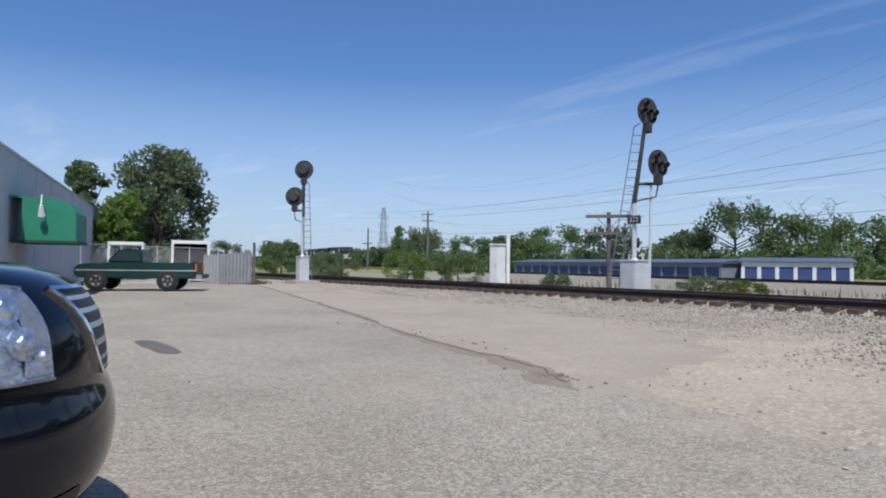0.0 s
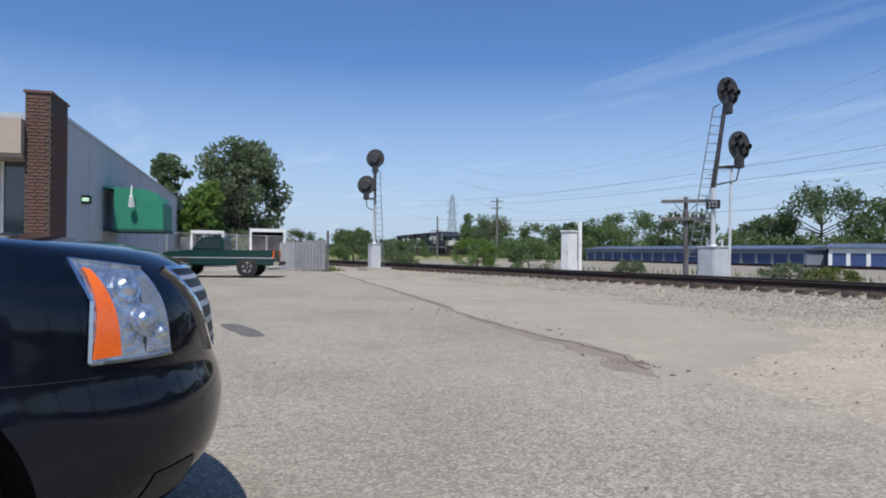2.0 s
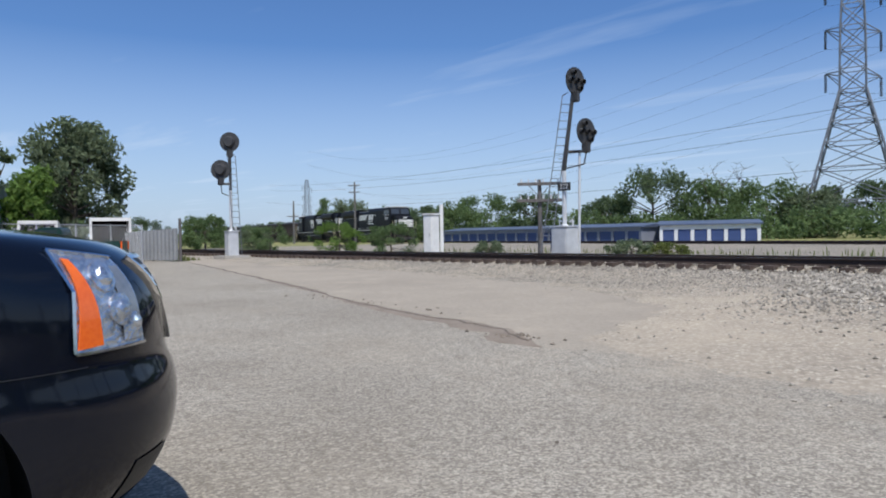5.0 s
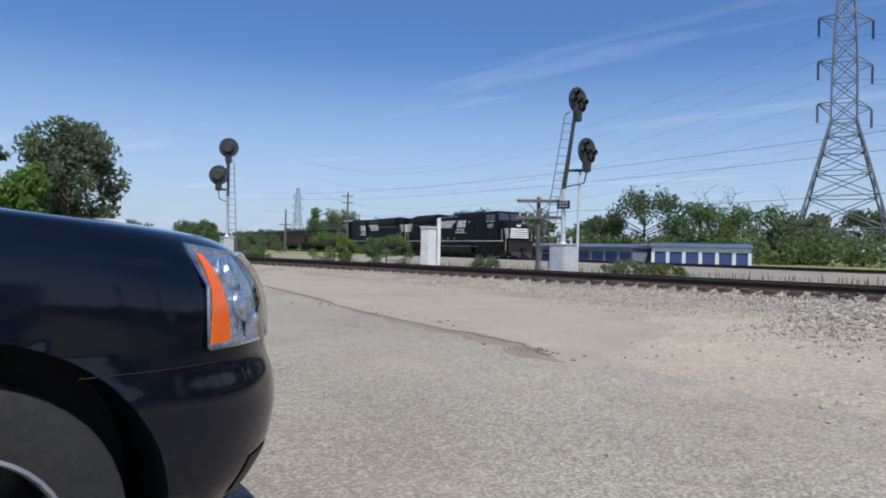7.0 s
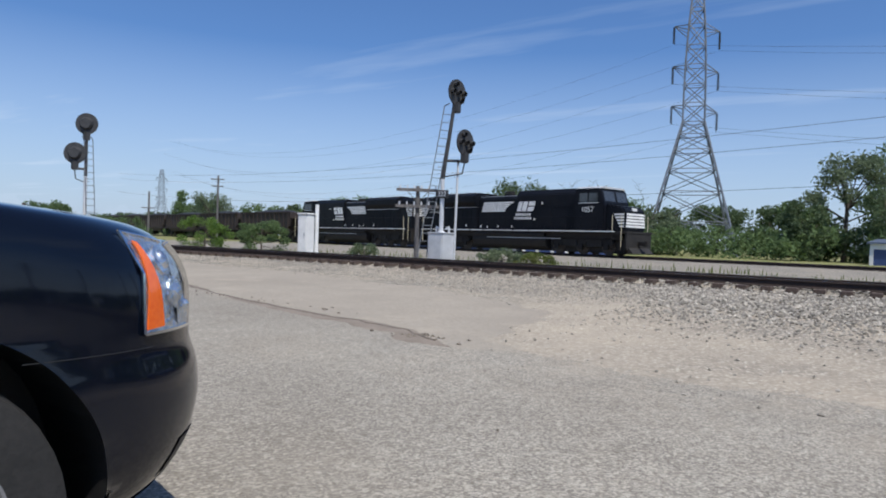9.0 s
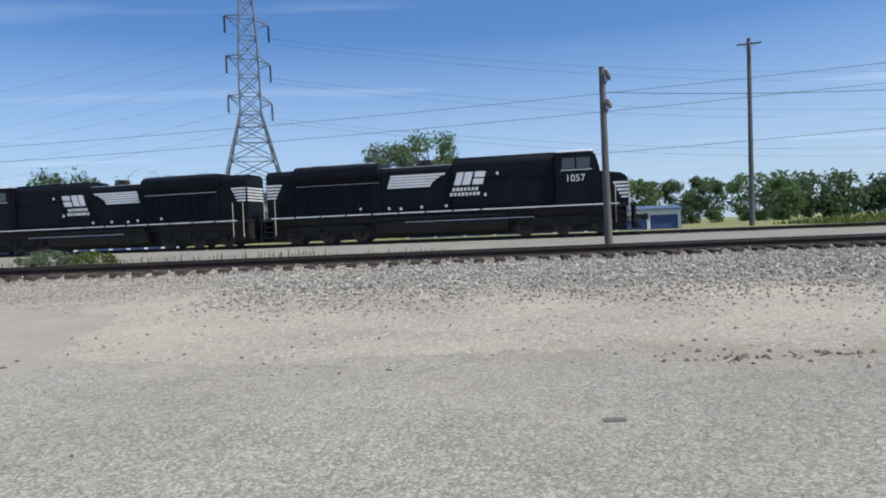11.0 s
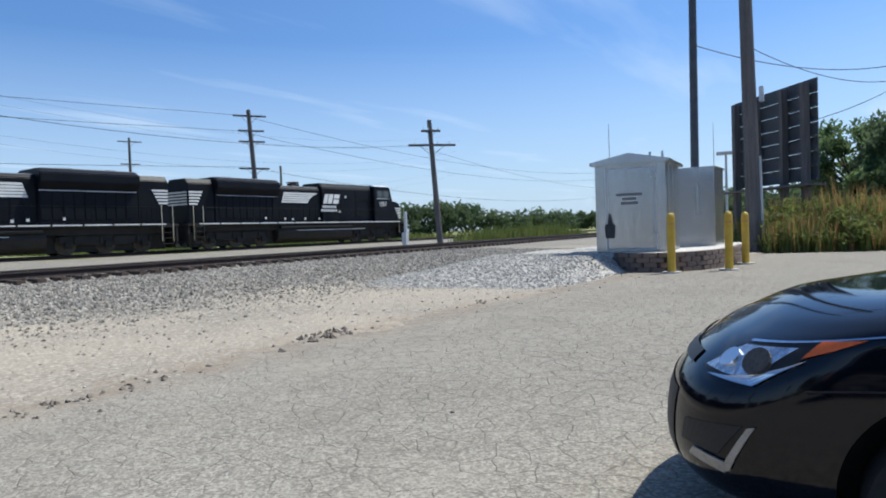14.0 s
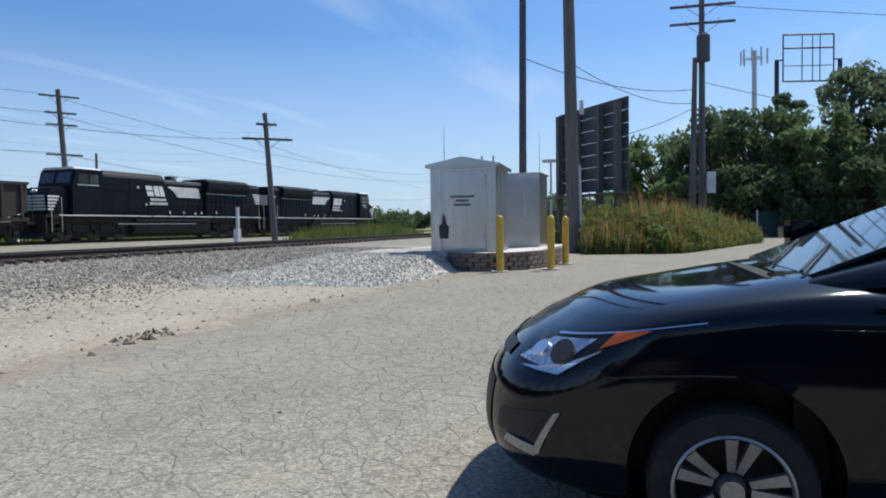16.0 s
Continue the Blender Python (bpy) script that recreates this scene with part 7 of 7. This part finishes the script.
# weeds by the pole
def weeds(name, poly, n, h0, h1, material, seed, label, width=0.012, lean=0.25, z0=0.0):
    rng = np.random.default_rng(seed)
    V, F = [], []
    poly = np.array(poly)
    for k in range(n):
        a, b = rng.random(2)
        p = poly[0] * (1 - a) * (1 - b) + poly[1] * a * (1 - b) + poly[2] * a * b + poly[3] * (1 - a) * b
        edge = min(a, 1 - a, b, 1 - b)
        h = (h0 + (h1 - h0) * rng.random()) * (0.45 + 0.55 * min(1, edge * 5)) * (1 + 0.45 * noise.noise((p[0] * 0.7, p[1] * 0.7, 4)))
        q, d = rng.random() * 6.283, rng.random() * 6.283
        dx, dy = math.cos(q) * width, math.sin(q) * width
        lx, ly = math.cos(d) * lean * h * rng.random(), math.sin(d) * lean * h * rng.random()
        i = len(V)
        z = z0 + ground_z(p[0], p[1]) - 0.03
        V += [(p[0] - dx, p[1] - dy, z), (p[0] + dx, p[1] + dy, z), (p[0] + lx * 0.45 + dx * 0.8, p[1] + ly * 0.45 + dy * 0.8, z + h * 0.6), (p[0] + lx * 0.45 - dx * 0.8, p[1] + ly * 0.45 - dy * 0.8, z + h * 0.6), (p[0] + lx, p[1] + ly, z + h)]
        F += [(i, i + 1, i + 2, i + 3), (i + 3, i + 2, i + 4)]
    me = bpy.data.meshes.new(name)
    me.from_pydata(V, [], F)
    me.materials.append(material)
    return tagged(new(name, me), label, "weeds", kind="stuff")


PATCH = [(23.6, 1.7), (24.4, -1.6), (37.5, -6.4), (33.5, 4.0)]
weeds("tall_weeds", PATCH, 9000, 0.4, 1.75, M_WEED, 3, "dense tall green weeds around pole and billboard", 0.03)
weeds("seed_heads", PATCH, 4200, 0.9, 2.15, M_SEED, 4, "ochre seed heads above tall weeds", 0.022)
rng = np.random.default_rng(9)
cs = []
for k in range(620):
    a, b = rng.random(2)
    p = np.array(PATCH[0]) * (1 - a) * (1 - b) + np.array(PATCH[1]) * a * (1 - b) + np.array(PATCH[2]) * a * b + np.array(PATCH[3]) * (1 - a) * b
    cs.append((p[0], p[1], 0.15 + 1.5 * rng.random() * min(1, 0.4 + 3 * min(a, 1 - a, b, 1 - b))))
tagged(new("weed_leaves", leaf_mesh("weed_leaves", cs, [0.42] * len(cs), 34, 0.085, M_WEED, rng)), "leafy undergrowth in a patch of weeds", "weeds", kind="stuff")
weeds("rail_grass", [(40, 19.6), (40, 22.5), (62, 22.5), (62, 19.4)], 2600, 0.5, 1.4, M_WEED, 5, "tall pale grass between the tracks", 0.035)
weeds("verge_grass", [(-30, 21.5), (-30, 27), (0, 26), (0, 22.0)], 500, 0.12, 0.4, M_WEED, 6, "thin dry grass between the tracks", 0.02)
weeds("lot_edge_grass", [(-44, 13.4), (-44, 15.4), (-33.4, 14.2), (-33.4, 13.0)], 1200, 0.1, 0.4, M_WEED, 7, "thin grass at the lot's edge", 0.02)
weeds("far_field_grass", [(28, 46), (28, 58), (80, 60), (80, 40)], 5000, 0.5, 1.1, M_WEED, 8, "rough green grass beyond the rails", 0.07)


# ---- loose stone ----
M_BALLAST = mat("ballast_stone", (0.36, 0.33, 0.28), (0.175, 0.160, 0.138), 0.95, scale=3, fine=30, bump=0.3, vary=0.50, spec=0.2)
M_RUBBLE = mat("asphalt_rubble_dark", (0.13, 0.108, 0.086), (0.20, 0.168, 0.136), 0.95, scale=6, fine=50, bump=0.6, vary=0.3)


def stones(name, places, material, label, seed):
    """places: x, y, z, size. Rough six-cornered lumps."""
    rng = np.random.default_rng(seed)
    P = np.array(places)
    n = len(P)
    octa = np.array([(1, 0, 0), (-1, 0, 0), (0, 1, 0), (0, -1, 0), (0, 0, 0.75), (0, 0, -0.6)])
    a = rng.random(n) * 6.283
    off = octa[None] * (0.7 + 0.6 * rng.random((n, 6, 1))) + rng.normal(size=(n, 6, 3)) * 0.16
    ca, sa = np.cos(a)[:, None], np.sin(a)[:, None]
    X = off[:, :, 0] * ca - off[:, :, 1] * sa
    Y = off[:, :, 0] * sa + off[:, :, 1] * ca
    V = np.stack([X, Y, off[:, :, 2]], 2) * P[:, 3][:, None, None] + P[:, None, :3]
    base = np.array([(0, 2, 4), (2, 1, 4), (1, 3, 4), (3, 0, 4), (2, 0, 5), (1, 2, 5), (3, 1, 5), (0, 3, 5)])
    F = (base[None] + (np.arange(n) * 6)[:, None, None]).reshape(-1, 3)
    me = bpy.data.meshes.new(name)
    me.from_pydata(V.reshape(-1, 3).tolist(), [], F.tolist())
    me.materials.append(material)
    return tagged(new(name, me), label, "stones", kind="stuff")


rng = np.random.default_rng(77)
pl = []
while len(pl) < 76000:
    x = rng.uniform(-26, 30)
    y = rng.uniform(3.2, 20.5)
    e = lerp(EDGE, x) + 0.35 * noise.noise((x * 0.9, y * 0.9, 3))
    t = y - e
    if t < -0.6 or rng.random() > (0.05 if t < 0 else 0.05 + 0.95 * max(smooth(1.8, 6.5, t), smooth(10.5, 13.0, y) * smooth(0.0, 0.8, t))):
        continue
    if abs(y - NEAR_Y) < 1.25 and rng.random() < 0.35:
        continue
    s = 0.010 + 0.014 * rng.random() + 0.034 * smooth(2, 7, t) * rng.random()
    pl.append((x, y, ground_z(x, y) + (0.02 if abs(y - NEAR_Y) < 1.5 else 0) + s * 0.2, s))
stones("ballast_stones", pl, M_BALLAST, "loose pale crushed stones over the ballast", 1)
pl = []
for k in range(9000):
    x, y = rng.uniform(10.2, 15.6), rng.uniform(4.0, 9.3)
    pl.append((x, y, bank_z(x, y) + 0.006, 0.016 + 0.018 * rng.random()))
stones("bank_stones", pl, M_FILL, "loose bright stones on the gravel bank", 2)
pl = []
for cx, cy, n, sx, sy, big in ((2.3, 4.55, 60, 0.55, 0.10, 0.03), (5.45, 4.72, 46, 0.32, 0.10, 0.045), (-4.6, 5.42, 26, 0.4, 0.10, 0.03), (8.7, 4.5, 20, 0.35, 0.08, 0.025), (3.4, 4.75, 10, 0.5, 0.1, 0.02), (-9.2, 6.6, 40, 1.2, 0.15, 0.025)):
    for k in range(n):
        x, y = cx + rng.normal() * sx, cy + rng.normal() * sy
        pl.append((x, y, ground_z(x, y) + 0.004, big * (0.3 + 0.8 * rng.random())))
for k in range(40):
    x, y = rng.uniform(-14, 14), rng.uniform(1.2, 6.0)
    pl.append((x, y, 0.003, 0.006 + 0.012 * rng.random() ** 2))
stones("asphalt_rubble", pl, M_RUBBLE, "dark broken bits of asphalt along the paving's edge", 3)

# flat dark patches and spots with ragged rims
M_PATCH = mat("dark_patch", (0.085, 0.078, 0.07), (0.13, 0.12, 0.105), 0.85, scale=5, fine=70, bump=0.4)
for cx, cy, rx, ry, seed in ((-9.1, 2.74, 0.80, 0.15, 1), (-17.0, 9.75, 1.1, 0.45, 2), (0.66, 3.12, 0.06, 0.035, 3)):
    bm = bmesh.new()
    vs = [bm.verts.new((cx + rx * (1 + 0.10 * noise.noise((k * 0.7, seed, 0))) * math.copysign(abs(math.cos(k * math.pi / 16)) ** 0.45, math.cos(k * math.pi / 16)), cy + ry * (1 + 0.2 * noise.noise((k * 0.7, seed, 5))) * math.copysign(abs(math.sin(k * math.pi / 16)) ** 0.45, math.sin(k * math.pi / 16)), 0.005)) for k in range(32)]
    bm.faces.new(vs)
    r = bmesh.ops.extrude_face_region(bm, geom=list(bm.faces))
    for v in r["geom"]:
        if isinstance(v, bmesh.types.BMVert):
            v.co.z = -0.01
    tagged(part("dark_patch", bm, M_PATCH), "dark ragged patch on the asphalt", "patch", kind="structure")


motions()
